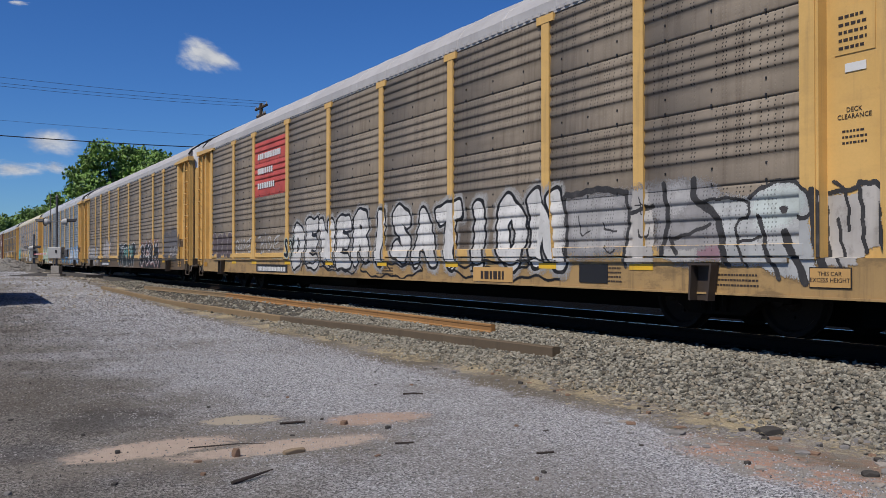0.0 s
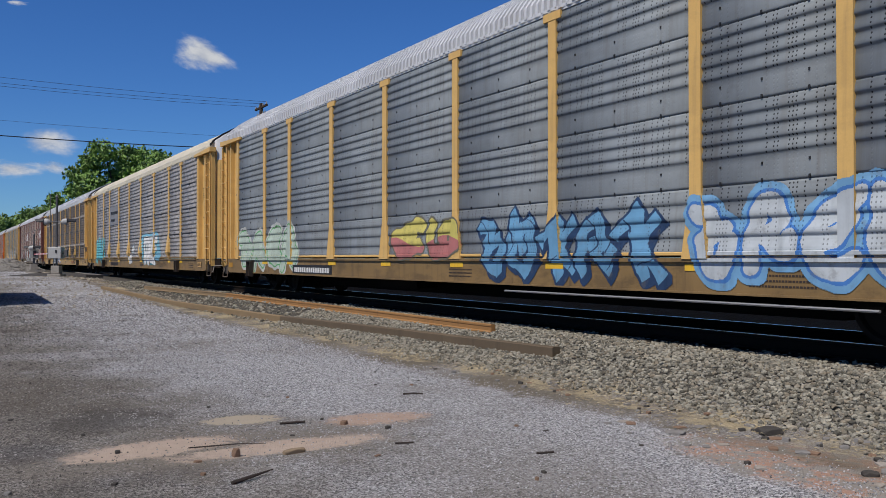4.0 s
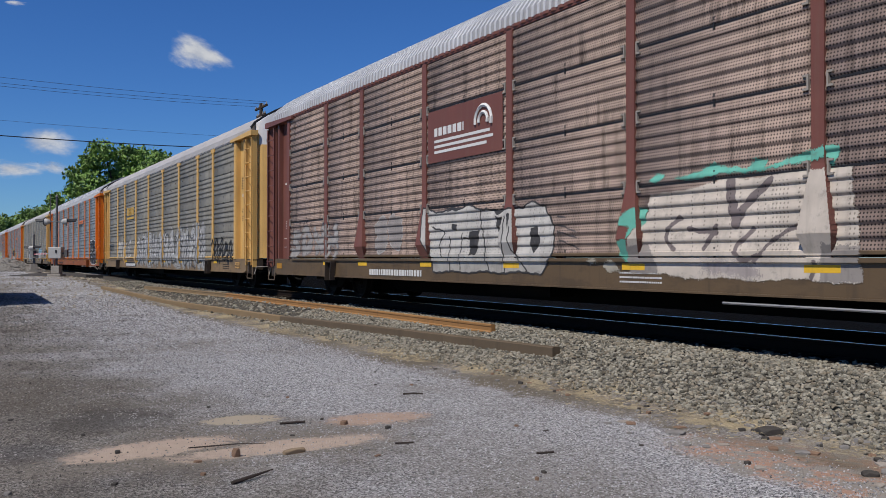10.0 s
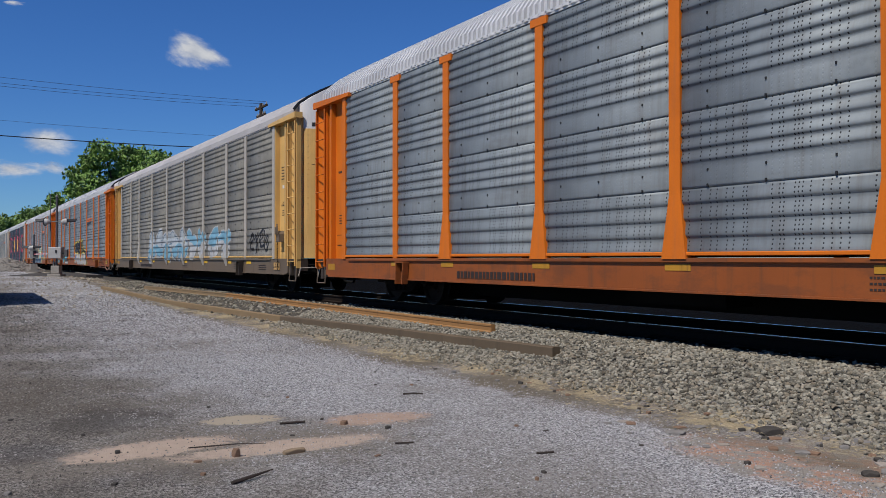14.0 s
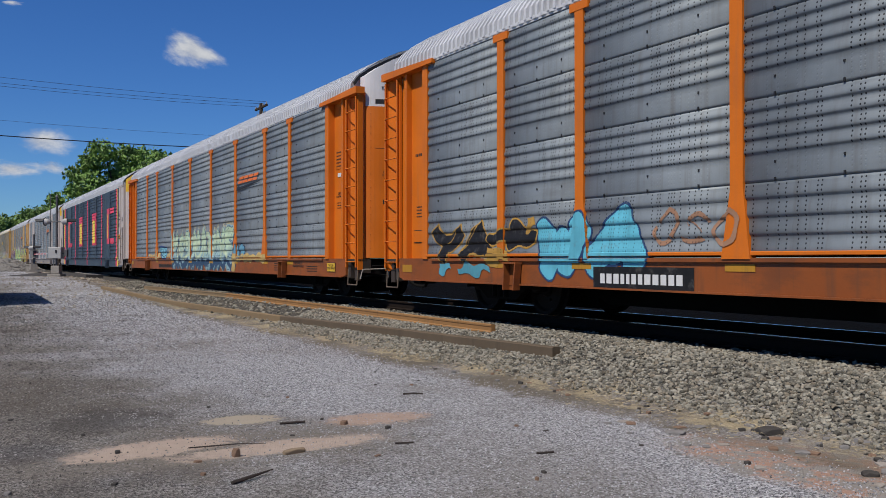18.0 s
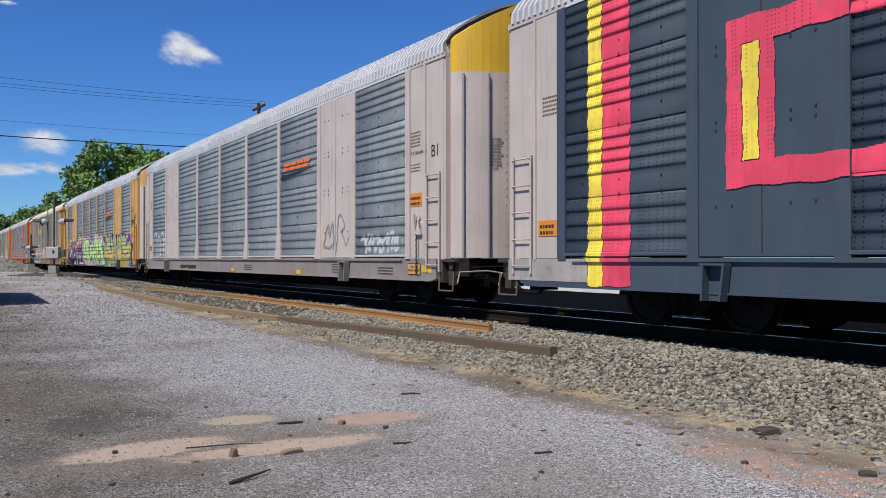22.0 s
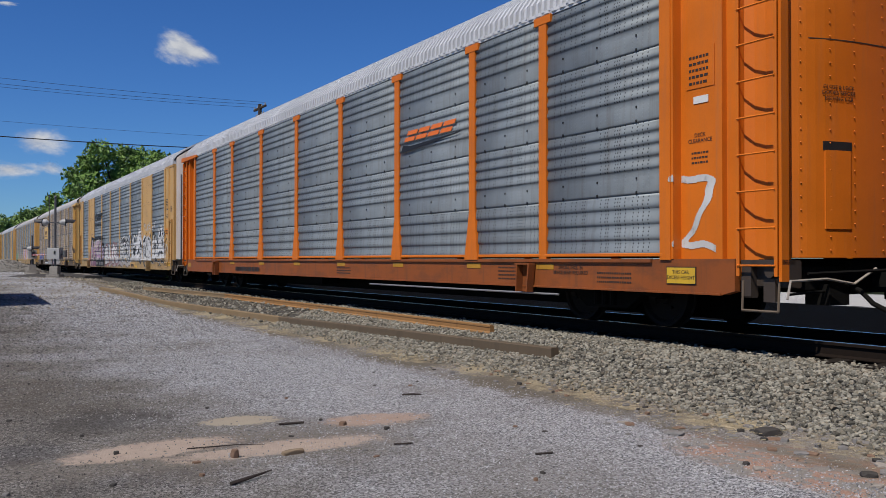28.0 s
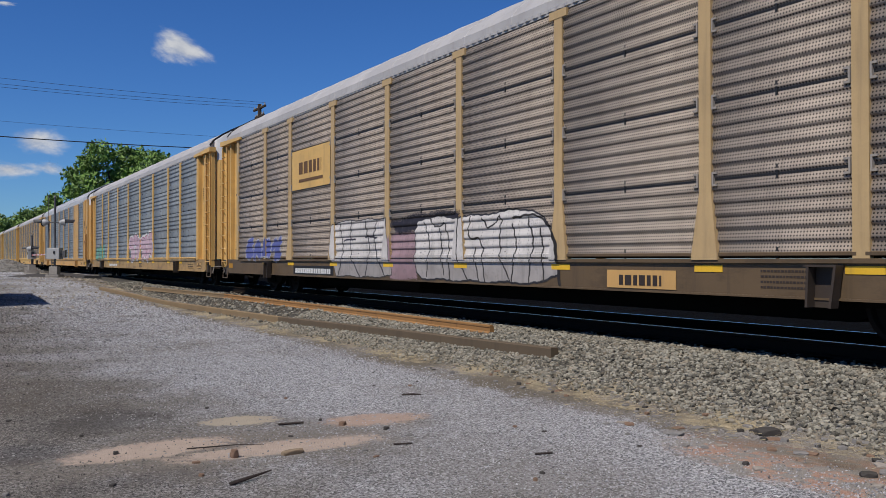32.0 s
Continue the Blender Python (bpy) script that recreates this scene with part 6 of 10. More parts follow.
class Mural:
    """A spray-painted picture laid down figure by figure on one wagon's side."""

    def __init__(self, car, x0, x1, z0, z1, seed=1):
        self.car, self.colours = car, []
        self.gx = x0 + 0.010 * np.arange(int((x1 - x0) / 0.010) + 1)
        self.gz = z0 + 0.0095 * np.arange(int((z1 - z0) / 0.0095) + 1)
        self.cx, self.cz = np.meshgrid((self.gx[:-1] + self.gx[1:]) / 2, (self.gz[:-1] + self.gz[1:]) / 2, indexing="ij")
        self.wx = self.cx + 0.014 * np.sin(self.cz * 9 + seed) + 0.007 * np.sin(self.cz * 31 + seed)
        self.wz = self.cz + 0.016 * np.sin(self.cx * 6 + seed) + 0.007 * np.sin(self.cx * 27 + seed)
        self.dust = np.random.default_rng(seed).random(self.cx.shape)
        self.cls = np.zeros(self.cx.shape, int)

    def code(self, colour):
        if colour not in self.colours:
            self.colours.append(colour)
        return self.colours.index(colour) + 1

    def window(self, pts, m):
        i = np.searchsorted(self.gx, (min(p[0] for p in pts) - m, max(p[0] for p in pts) + m))
        j = np.searchsorted(self.gz, (min(p[1] for p in pts) - m, max(p[1] for p in pts) + m))
        return (slice(max(0, i[0] - 1), i[1]), slice(max(0, j[0] - 1), j[1]))

    def area(self, colour, pts, line=None, w=0.03, low=None, soft=0.0, bend=0):
        """A closed patch; low = (height, colour): another colour below that height, misted into the first."""
        for k in range(bend):
            pts = rounded(pts, True)
        at = self.window(pts, 0.3)
        x, z, c, dust = self.wx[at], self.wz[at], self.cls[at], self.dust[at]
        inside = np.zeros(x.shape, bool)
        xs, zs = (x + soft * (dust - 0.5), z + soft * (dust.T.reshape(dust.shape) - 0.5)) if soft else (x, z)
        for (ax, az), (bx, bz) in zip(pts, pts[1:] + pts[:1]):
            if abs(az - bz) > 1e-9:
                inside ^= ((az > zs) != (bz > zs)) & (xs < (bx - ax) * (zs - az) / (bz - az) + ax)
        c[inside] = self.code(colour)
        for height, other in low or ():
            c[inside & (z < height + 0.16 * (dust - 0.5))] = self.code(other)
        if line is not None:
            self.stroke(line, w, pts + pts[:1])
        return self

    def stroke(self, colour, w, pts, bend=0, bands=None):
        """A drawn line of width w; bands = a second colour in slanting bars across it."""
        for k in range(bend):
            pts = rounded(pts)
        at = self.window(pts, w + 0.1)
        x, z, c = self.wx[at], self.wz[at], self.cls[at]
        d = np.full(x.shape, 9.0)
        for (ax, az), (bx, bz) in zip(pts, pts[1:]):
            ux, uz = bx - ax, bz - az
            t = np.clip(((x - ax) * ux + (z - az) * uz) / max(1e-6, ux * ux + uz * uz), 0, 1)
            d = np.minimum(d, np.hypot(x - ax - ux * t, z - az - uz * t))
        c[d < w / 2] = self.code(colour)
        if bands is not None:
            c[(d < w / 2 - 0.025) & (np.sin(x * 24 + z * 21 + 1.5 * np.sin(x * 5)) > 0.35)] = self.code(bands)
        return self

    def lay(self, label="spray-painted graffiti lettering"):
        self.cls[self.cz < SILL_LO + 0.01] = 0
        self.cls[np.abs(self.cx) > 12.7] = 0
        lay_paint(self.car, self.gx, self.gz, self.cx, self.cz, self.cls, self.colours, label)


def graffiti(car, word, x0, x1, z0, z1, fill, line, halo=None, fill2=None, weight=0.15, edge=0.04, spread=0.08, sharp=False, blocky=False, seed=1,
             shape=None, step=0.010, patchy=0.0, drop=None, rise=0.0, fuse=0.0, soft=False, fade=0.0, stripe=None, label="spray-painted graffiti lettering"):
    """Sprayed letters that follow the ribs and posts of the side."""
    rng = random.Random(seed)
    m = 0.2
    nx, nz = int((x1 - x0 + 2 * m) / step), int((z1 - z0 + 2 * m) / 0.0095)
    gx = x0 - m + step * np.arange(nx + 1)
    gz = z0 - m + 0.0095 * np.arange(nz + 1)
    gz = np.maximum(gz, SILL_LO + 0.005)
    cx, cz = np.meshgrid((gx[:-1] + gx[1:]) / 2, (gz[:-1] + gz[1:]) / 2, indexing="ij")
    wx = cx + 0.03 * np.sin(cz * 7 + seed) + 0.02 * np.sin(cz * 17 + seed * 2)
    wz = cz + 0.035 * np.sin(cx * 5 + seed) + 0.02 * np.sin(cx * 13 + seed)
    dust = np.random.default_rng(seed).random(cx.shape)
    nearest = np.full(cx.shape, 9.0)
    cls = np.zeros(cx.shape, int)
    n = len(word)
    w = (x1 - x0) / n
    r0 = weight * min(w, (z1 - z0)) * (0.78 if sharp else 1.0)
    for k, ch in enumerate(word):
        if ch == " ":
            continue
        lo, hi = z0 + rng.uniform(0, 0.12) * (z1 - z0), z1 - rng.uniform(0, 0.14) * (z1 - z0) + rise * ((k + 0.5) / n - 0.5)
        a, b = x0 + w * k - 0.03 * w, x0 + w * (k + 1) + 0.03 * w
        lean = rng.uniform(-0.1, 0.16) * w
        d = np.full(cx.shape, 9.0)
        i0, i1 = np.searchsorted(gx, (a - 0.75, b + 0.75))
        sx, sz = wx[i0:i1], wz[i0:i1]
        for line_pts in GLYPH[ch]:
            pts = [(a + r0 + (b - a - 2 * r0) * px + lean * (pz - 0.5), lo + r0 + (hi - lo - 2 * r0) * pz) for px, pz in line_pts]
            if not (sharp or blocky) and ch in "abcdefCGOSUDBRP2":
                pts = rounded(rounded(pts))
            for (ax, az), (bx, bz) in zip(pts, pts[1:]):
                ux, uz = bx - ax, bz - az
                t = np.clip(((sx - ax) * ux + (sz - az) * uz) / max(1e-6, ux * ux + uz * uz), 0, 1)
                ex, ez = np.abs(sx - ax - ux * t), np.abs(sz - az - uz * t)
                dd = np.maximum(ex, ez * 0.9) if blocky else ((ex + ez) * 0.75 if sharp else np.hypot(ex, ez))
                d[i0:i1] = np.minimum(d[i0:i1], dd)
        if halo is not None:
            cls[(d + (dust ** 1.5 * spread if soft else 0.0) < r0 + edge + spread) & (cls == 0)] = 3
        cls[d < r0 + edge] = 2
        nearest = np.minimum(nearest, d)
        low = cz < (z0 + z1) / 2 - 0.05 + 0.1 * np.sin(cx * 3 + seed) + fade * (dust - 0.5)
        cls[d < r0] = 1
        if fill2 is not None:
            cls[(d < r0) & low] = 4
    if sharp and fill is not None:
        thin = (np.abs(np.sin(wx * 4.5 + 2.2 * np.sin(wz * 4.3 + seed))) < 0.07) & (np.sin(wz * 5 + 2 * np.sin(wx * 2.7 + seed)) > -0.2)
        cls[thin & ((cls == 1) | (cls == 4))] = 2
    if fuse:
        cls[(nearest < r0 + edge + fuse) & ((cls == 0) | (cls == 3))] = 4 if fill2 is not None else 1
    if drop is None:
        drop = 0.07 if sharp else 0.0
    if drop:
        k, q = max(1, int(drop / step)), max(1, int(drop / 0.0095))
        body = (cls == 1) | (cls == 2) | (cls == 4)
        cast = np.zeros(body.shape, bool)
        for j in range(1, q + 1):
            cast[int(k * j / q):, :-j] |= body[:body.shape[0] - int(k * j / q), j:]
        free = cast & ((cls == 0) | (cls == 3))
        cls[free] = 2
        if stripe is not None:
            cls[free & (np.sin(cx * 30 + cz * 42 + 2 * np.sin(cx * 3)) > 0.25)] = 5
    if patchy:
        nz1 = np.sin(cx * 5.1 + 2 * np.sin(cz * 6)) * np.sin(cz * 9 + 3 * np.sin(cx * 2.3)) + np.sin(cx * 23 + cz * 31) * 0.5
        cls[nz1 > 1.3 - patchy] = 0
    if fill is None:
        cls[cls == 1] = 2 if weight <= 0.06 else 0
    cls[(cz < SILL_LO + 0.01) | (np.abs(cx) > 13.3)] = 0
    cls[(np.abs(cx) > 12.7) & (not shape)] = 0
    lay_paint(car, gx, gz, cx, cz, cls, [fill or line, line, halo or line, fill2 or fill or line, stripe or line], label)


def lay_paint(car, gx, gz, cx, cz, cls, colours, label):
    """Lays classed cells as a thin skin on the side, row by row in runs of one colour and one depth."""
    if not cls.any():
        return
    lo = skin(cx, cz * 0.002 + gz[:-1][None, :] * 0.998, *SPEC[car.name])
    hi = skin(cx, cz * 0.002 + gz[1:][None, :] * 0.998, *SPEC[car.name])
    same = (cls[1:] == cls[:-1]) & (np.abs(lo[1:] - lo[:-1]) < 1e-6) & (np.abs(hi[1:] - hi[:-1]) < 1e-6)
    start = np.ones(cls.shape, bool)
    start[1:] = ~same
    jj, ii = np.nonzero(start.T)
    order = ii
    nxt = np.full(len(ii), cls.shape[0])
    row_same = jj[1:] == jj[:-1]
    nxt[:-1][row_same] = ii[1:][row_same]
    use = cls[ii, jj] > 0
    ii, jj, nxt = order[use], jj[use], nxt[use]
    q = len(ii)
    xa, xb, za, zb = gx[ii], gx[nxt], gz[jj], gz[jj + 1]
    COATS[car.name] = COATS.get(car.name, 0) + 1
    up = 0.0045 + 0.0007 * COATS[car.name]
    ya, yb = -(lo[ii, jj] + up), -(hi[ii, jj] + up)
    v = np.stack([np.stack([xa, ya, za], -1), np.stack([xb, ya, za], -1), np.stack([xb, yb, zb], -1), np.stack([xa, yb, zb], -1)], 1)
    me = bpy.data.meshes.new("graffiti")
    me.vertices.add(q * 4)
    me.vertices.foreach_set("co", v.reshape(-1))
    me.loops.add(q * 4)
    me.loops.foreach_set("vertex_index", np.arange(q * 4, dtype=np.int32))
    me.polygons.add(q)
    me.polygons.foreach_set("loop_start", np.arange(0, q * 4, 4, dtype=np.int32))
    picked = cls[ii, jj]
    kinds = sorted(set(picked.tolist()))
    me.polygons.foreach_set("material_index", np.searchsorted(kinds, picked).astype(np.int32))
    me.update(calc_edges=True)
    me.shade_flat()
    for k in kinds:
        me.materials.append(tone(colours[k - 1]))
    tagged(part("graffiti", me, car, label), kind="stuff")


def block(car, rects, colour, label, ragged=0.0):
    """Rectangles of paint that follow the side."""
    x0, x1 = min(r[0] for r in rects) - 0.1, max(r[1] for r in rects) + 0.1
    z0, z1 = min(r[2] for r in rects) - 0.1, max(r[3] for r in rects) + 0.1
    gx = x0 + 0.012 * np.arange(int((x1 - x0) / 0.012) + 1)
    gz = z0 + 0.0095 * np.arange(int((z1 - z0) / 0.0095) + 1)
    cx, cz = np.meshgrid((gx[:-1] + gx[1:]) / 2, (gz[:-1] + gz[1:]) / 2, indexing="ij")
    cls = np.zeros(cx.shape, int)
    wob = ragged * (np.sin(cx * 11 + cz * 3) + np.sin(cz * 17 + cx * 5))
    for a, b, c, d in rects:
        cls[(cx > a + wob) & (cx < b + wob) & (cz > c + wob) & (cz < d + wob)] = 1
    cls[(cz < SILL_LO + 0.01)] = 0
    lay_paint(car, gx, gz, cx, cz, cls, [colour], label)


def plate(car, name, x0, x1, z0, z1, y, material, label=""):
    s = Shape().box(x0, x1, -y - 0.006, -y, z0, z1)
    return part(name, s.mesh(name, [material]), car, label)


def bars(parent, x0, x1, z0, z1, y, rows, material, seed=0, fill=0.75, slant=0.0):
    """Lettering too small to read, or a firm's mark: rows of plain bars."""
    rng = random.Random(seed)
    s = Shape()
    h = (z1 - z0) / rows
    for r in range(rows):
        x = x0
        zb = z0 + r * h
        while x < x1 - 0.02:
            w = min(rng.uniform(0.5, 1.0) * h * 0.7, x1 - x)
            s.prism([(x, zb), (x + w, zb), (x + w + slant * h, zb + h * fill), (x + slant * h, zb + h * fill)], -y - 0.003, -y, axis="y")
            x += w + h * 0.22
    return tagged(part("lettering", s.mesh("lettering", [material]), parent, "lettering as plain bars"), kind="stuff")


def swoosh(car, x0=4.5, x1=6.9, z0=3.05, z1=3.62):
    """Slanted orange mark with a dark underline."""
    y = SIDE + 0.052
    s = Shape()
    k = 4
    for i in range(k):
        a = x0 + 0.15 + (x1 - x0 - 0.5) * i / k
        b = a + (x1 - x0 - 0.5) / k - 0.06
        for lift in (0.0, 0.12):
            s.prism([(a + lift, z0 + 0.2 + lift), (b + lift, z0 + 0.2 + lift), (b + lift + 0.07, z0 + 0.28 + lift), (a + lift + 0.07, z0 + 0.28 + lift)], -y - 0.003, -y, axis="y")
    tagged(part("orange_mark", s.mesh("orange_mark", [mat("bright_orange_vinyl", plain, (0.75, 0.16, 0.02), 0.5)]), car, "slanted orange company mark as plain bars"), kind="stuff")
    s = Shape().prism([(x0, z0), (x0 + 0.35, z0 + 0.01), (x1 - 0.2, z0 + 0.13), (x1, z0 + 0.16), (x0 + 0.4, z0 + 0.1), (x0 + 0.12, z0 + 0.14)], -y - 0.003, -y, axis="y")
    part("dark_underline", s.mesh("dark_underline", [P_BLACK]), car)


def words(car, text, x, z, size, material, y=SIDE + 0.03, turn=0.0, at=None, label=""):
    me = word_mesh(text, size, material)
    part("stencil", me, car, label or "stencilled words", at or pose(x, -y - 0.004, z, 0, 0, turn))


def mirror_x(shape):
    other = Shape()
    return other.add([(-x, y, z) for x, y, z in shape.v], shape.f)


def door_words(car, text, y0, z, size, material, late=False):
    """Stencil laid on the curved leaf of the front end door."""
    key = ("door", text, y0, z, size, material.name, late)
    if key not in MESHES:
        me = word_mesh(text, size, material).copy()
        ys = np.linspace(-1.42, -0.02, 40)
        xs = [door_x(y, late) for y in ys]
        for v in me.vertices:
            y = y0 + v.co.x
            v.co = (float(np.interp(y, ys, xs)) + 0.008 - v.co.y, y, z + v.co.z)
        MESHES[key] = me
    part("stencil", MESHES[key], car, "stencilled words")


P_DIM = mat("dull_reflector", painted, (0.40, 0.20, 0.02), grime=0.7, rust=0.4, dust=(0.12, 0.06, 0.03))
P_REFLECT = mat("dirty_reflector", painted, (0.66, 0.40, 0.03), grime=0.5, rust=0.4)


def clip_shape():
    """C-shaped clip that holds a sheet's corner to the post."""
    y0, y1 = -SIDE - 0.06, -SIDE - 0.02
    return Shape().box(-0.04, -0.018, y0, y1, -0.085, 0.085).box(-0.018, 0.035, y0, y1, 0.06, 0.085).box(-0.018, 0.035, y0, y1, -0.085, -0.06)


def pad_shape():
    """Hollow jacking bracket under the sill: back plate and two cheeks."""
    s = Shape().prism([(-0.15, 0.44), (0.11, 0.44), (0.17, 0.86), (-0.17, 0.86)], -SIDE - 0.05, -SIDE - 0.02, axis="y")
    for a, b in ((-0.17, -0.15), (0.11, 0.17)):
        s.prism([(a, 0.44), (a + 0.03, 0.44), (b + 0.03, 0.86), (b, 0.86)], -SIDE - 0.17, -SIDE - 0.05, axis="y")
    return s.box(-0.19, 0.20, -SIDE - 0.17, -SIDE - 0.02, 0.86, 0.885)


def fittings(i, car, spec):
    """Small parts that nearly every wagon carries."""
    ink = P_LETTER if spec["frame_mat"] in (P_MAROON, P_SLATE) else P_INK
    late = spec.get("late", False)
    ysill = SIDE + 0.031
    spots = (-12.6, -5.8, 0.0, 5.8, 12.6) if late else (-12.6,) + tuple(x + (0.32 if i in (6, 8, 14) else 0.03) for x in POSTS[1:9])
    for x in spots:
        wide = late or abs(x) > 12
        w, lo, hi = (0.2, 0.68, 0.82) if abs(x) > 12 else (0.17, 0.56, 0.66) if wide else (0.22, 0.79, 0.875)
        if i == 11:
            break
        plate(car, "reflector", x - w, x + w, lo, hi, ysill, P_DIM if spec["frame_mat"] is P_ORANGE or x < -12 else P_REFLECT, "yellow reflector dulled by dirt")
    if i in (0, 1, 2, 4, 6, 14, 17):
        plate(car, "number_panel", -6.95, -4.3, 0.57, 0.785, ysill, P_BLACK, "black number panel")
    if i not in (9, 11, 13, 16):
        bars(car, -6.8, -4.45, 0.60, 0.82 if i == 3 else 0.76, ysill + 0.007, 1, ink if i == 3 else P_LETTER if spec.get("sill") in (P_OCHRE, P_OLIVE, P_BEIGE, P_MUD) else ink, 3 + i)
    for a, b, rows in () if i == 11 else ((8.0, 8.9, 4), (10.5, 11.2, 3), (1.2, 2.0, 3)):
        bars(car, a, b, 0.62, 0.62 + 0.06 * rows, ysill, rows, ink, i + rows, 0.38)
    rim = plate(car, "warning_plate", 11.86, 12.36, 0.63, 0.85, ysill + 0.002, P_BLACK, "small black-edged warning plate")
    board = plate(rim, "plate_face", 11.872, 12.348, 0.642, 0.838, ysill + 0.009, P_SIGNY if spec["frame_mat"] is P_ORANGE else P_TAN)
    tagged(part("plate_lettering", word_mesh("THIS CAR\nEXCESS HEIGHT", 0.066, P_BLACK), rim, at=pose(12.11, -ysill - 0.017, 0.76)), kind="stuff")
    # brackets hanging from the sill
    reach = 10.42 if i in (0, 1, 2, 20, 22) else 8.85
    for x in (-reach, reach):
        part("jacking_pad", cached("jacking_pad", pad_shape, P_RUSTO if spec["frame_mat"] is P_ORANGE else (spec.get("sill") or spec["frame_mat"]) if late else P_GRIME), car, at=pose(x, 0, 0))
    if spec["frame_mat"] is P_ORANGE:
        words(car, "SPECIAL INCL. 24\nBRAKE BEAM REQUIRED", 9.9, 0.80, 0.075, P_INK, ysill)
    # hand brake with its chain
    if i in (1, 2, 4, 5, 7, 8, 12, 13, 17):
        grimy = P_DULL if i not in (7, 12) else (spec.get("end") or spec["frame_mat"])
        s = Shape().prism([(12.16, 1.40), (12.42, 1.40), (12.40, 1.62), (12.32, 1.70), (12.20, 1.66)], -SIDE - 0.08, -SIDE + 0.12, axis="y")
        brake = part("hand_brake", s.mesh("hand_brake", [grimy]), car, "grimy hand brake housing")
        s = Shape().tube((12.25, -SIDE - 0.09, 1.52), (12.36, -SIDE - 0.12, 1.88), 0.018, 6).tube((12.36, -SIDE - 0.12, 1.88), (12.42, -SIDE - 0.12, 1.6), 0.016, 6)
        s.tube((12.2, -SIDE - 0.1, 1.6), (12.2, -SIDE - 0.1, 1.8), 0.03, 6)
        part("brake_lever", s.mesh("brake_lever", [grimy]), brake)
        s = Shape()
        for k in range(13):
            z = 1.42 - 0.06 * k
            s.tube((12.27 + 0.014 * (k % 2), -SIDE - 0.08, z), (12.27 - 0.014 * (k % 2), -SIDE - 0.08, z - 0.052), 0.013, 5)
        part("chain", s.mesh("chain", [DARK]), brake)
    if not late:
        y = SIDE - 0.10
        table = plate(car, "data_panel", 12.08, 12.54, 3.05, 3.55, y + 0.003, spec.get("end") or spec["frame_mat"])
        bars(table, 12.13, 12.45, 3.1, 3.5, y + 0.01, 5, ink, i, 0.4)
        plate(car, "tag_plate", 12.2, 12.44, 2.86, 2.95, y + 0.003, P_LETTER, "small pale tag")
        words(car, "DECK\nCLEARANCE", 12.3, 2.45, 0.07, ink, y)
        bars(car, 12.16, 12.44, 2.12, 2.3, y, 3, ink, i + 9, 0.4)
        bars(car, -12.5, -12.12, 2.94, 3.03, y, 1, ink, i + 5, 0.6)
        bars(car, -12.45, -12.15, 1.75, 2.0, y, 4, ink, i + 6, 0.4)
        box = plate(car, "notice", -12.55, -12.1, 1.25, 1.5, y + 0.003, ink)
        plate(box, "notice_face", -12.535, -12.115, 1.265, 1.485, y + 0.01, spec.get("end") or spec["frame_mat"])
        door_words(car, "CLOSE & LOCK\nDOORS BEFORE\nMOVING CAR", -0.82, 2.85, 0.065, ink)
        door_words(car, "EXCESS HEIGHT", -0.68, 4.72, 0.11, P_INK)
        hatch = part("door_hatch", cached("door_hatch", lambda: door_panel(-1.02, -0.66, 1.28, 2.16, 0.012), spec.get("end") or spec["frame_mat"]), car)
        # thin black panel stands in for the lintel's shadow on the hatch
        part("hatch_slot", cached("hatch_slot", lambda: door_panel(-1.04, -0.64, 2.16, 2.26, 0.006), P_BLACK), hatch, "black strip standing for the shade under the hatch lintel")
        part("door_seam", cached("door_seam", lambda: door_panel(-1.40, -0.03, 3.40, 3.412, 0.004), P_GRIME), car)
        part("top_slot", cached("top_slot", lambda: door_panel(-1.2, -0.1, 4.40, 4.50, 0.006), P_BLACK), car, "dark slot under the white door top")
    else:
        y = SIDE + 0.02
        for x in (12.1, -12.1):
            bars(car, x - 0.24, x + 0.24, 3.1, 3.42, y, 5, P_FADED, i, 0.5)
        words(car, "A.A.R. DECK CLEARANCE", 12.1, 2.95, 0.085, P_INK, y)
        bars(car, 11.85, 12.35, 2.62, 2.8, y, 3, P_FADED, i + 2, 0.45)
        tagp = plate(car, "orange_notice", 11.85, 12.4, 1.95, 2.2, y + 0.002, mat("orange_notice", plain, (0.62, 0.22, 0.02), 0.5), "orange notice plate")
        bars(tagp, 11.9, 12.35, 1.98, 2.18, y + 0.009, 2, P_INK, i, 0.5)
        tagr = plate(car, "orange_notice", -12.45, -11.98, 1.28, 1.52, y + 0.002, MATS["orange_notice"], "orange notice plate")
        bars(tagr, -12.4, -12.05, 1.31, 1.5, y + 0.009, 2, P_INK, i + 1, 0.5)
        words(car, "B1" if i == 12 else "BI", 12.9, 2.85, 0.32, P_BLACK, SIDE + 0.01)
        door_words(car, "LOWER\nAND LOCK\nHINGED\nDECKS\nCLOSE\nAND LOCK\nDOORS\nBEFORE\nMOVING\nCAR", -0.8, 3.1, 0.06, P_INK, True)
        s = Shape()
        for yy in (-1.36, -0.95, -0.35):
            xx = door_x(yy, True) + 0.02
            s.tube((xx + 0.02, yy, 0.98), (xx + 0.02, yy, 4.3), 0.022, 6)
        part("lock_rod", s.mesh("lock_rod", [BARE]), car)
    s = Shape()
    prof = [(-y, z) for y, z in ROOF[1:]] + [(y, z) for y, z in ROOF[-2:0:-1]]
    n = len(prof)
    v = [(x, y * k, z + d) for x, k, d in ((ROOF_END - 0.04, 1.0, 0.0), (ROOF_END - 0.04, 1.012, 0.03), (ROOF_END + 0.03, 1.012, 0.03), (ROOF_END + 0.03, 1.0, -0.05)) for y, z in prof]
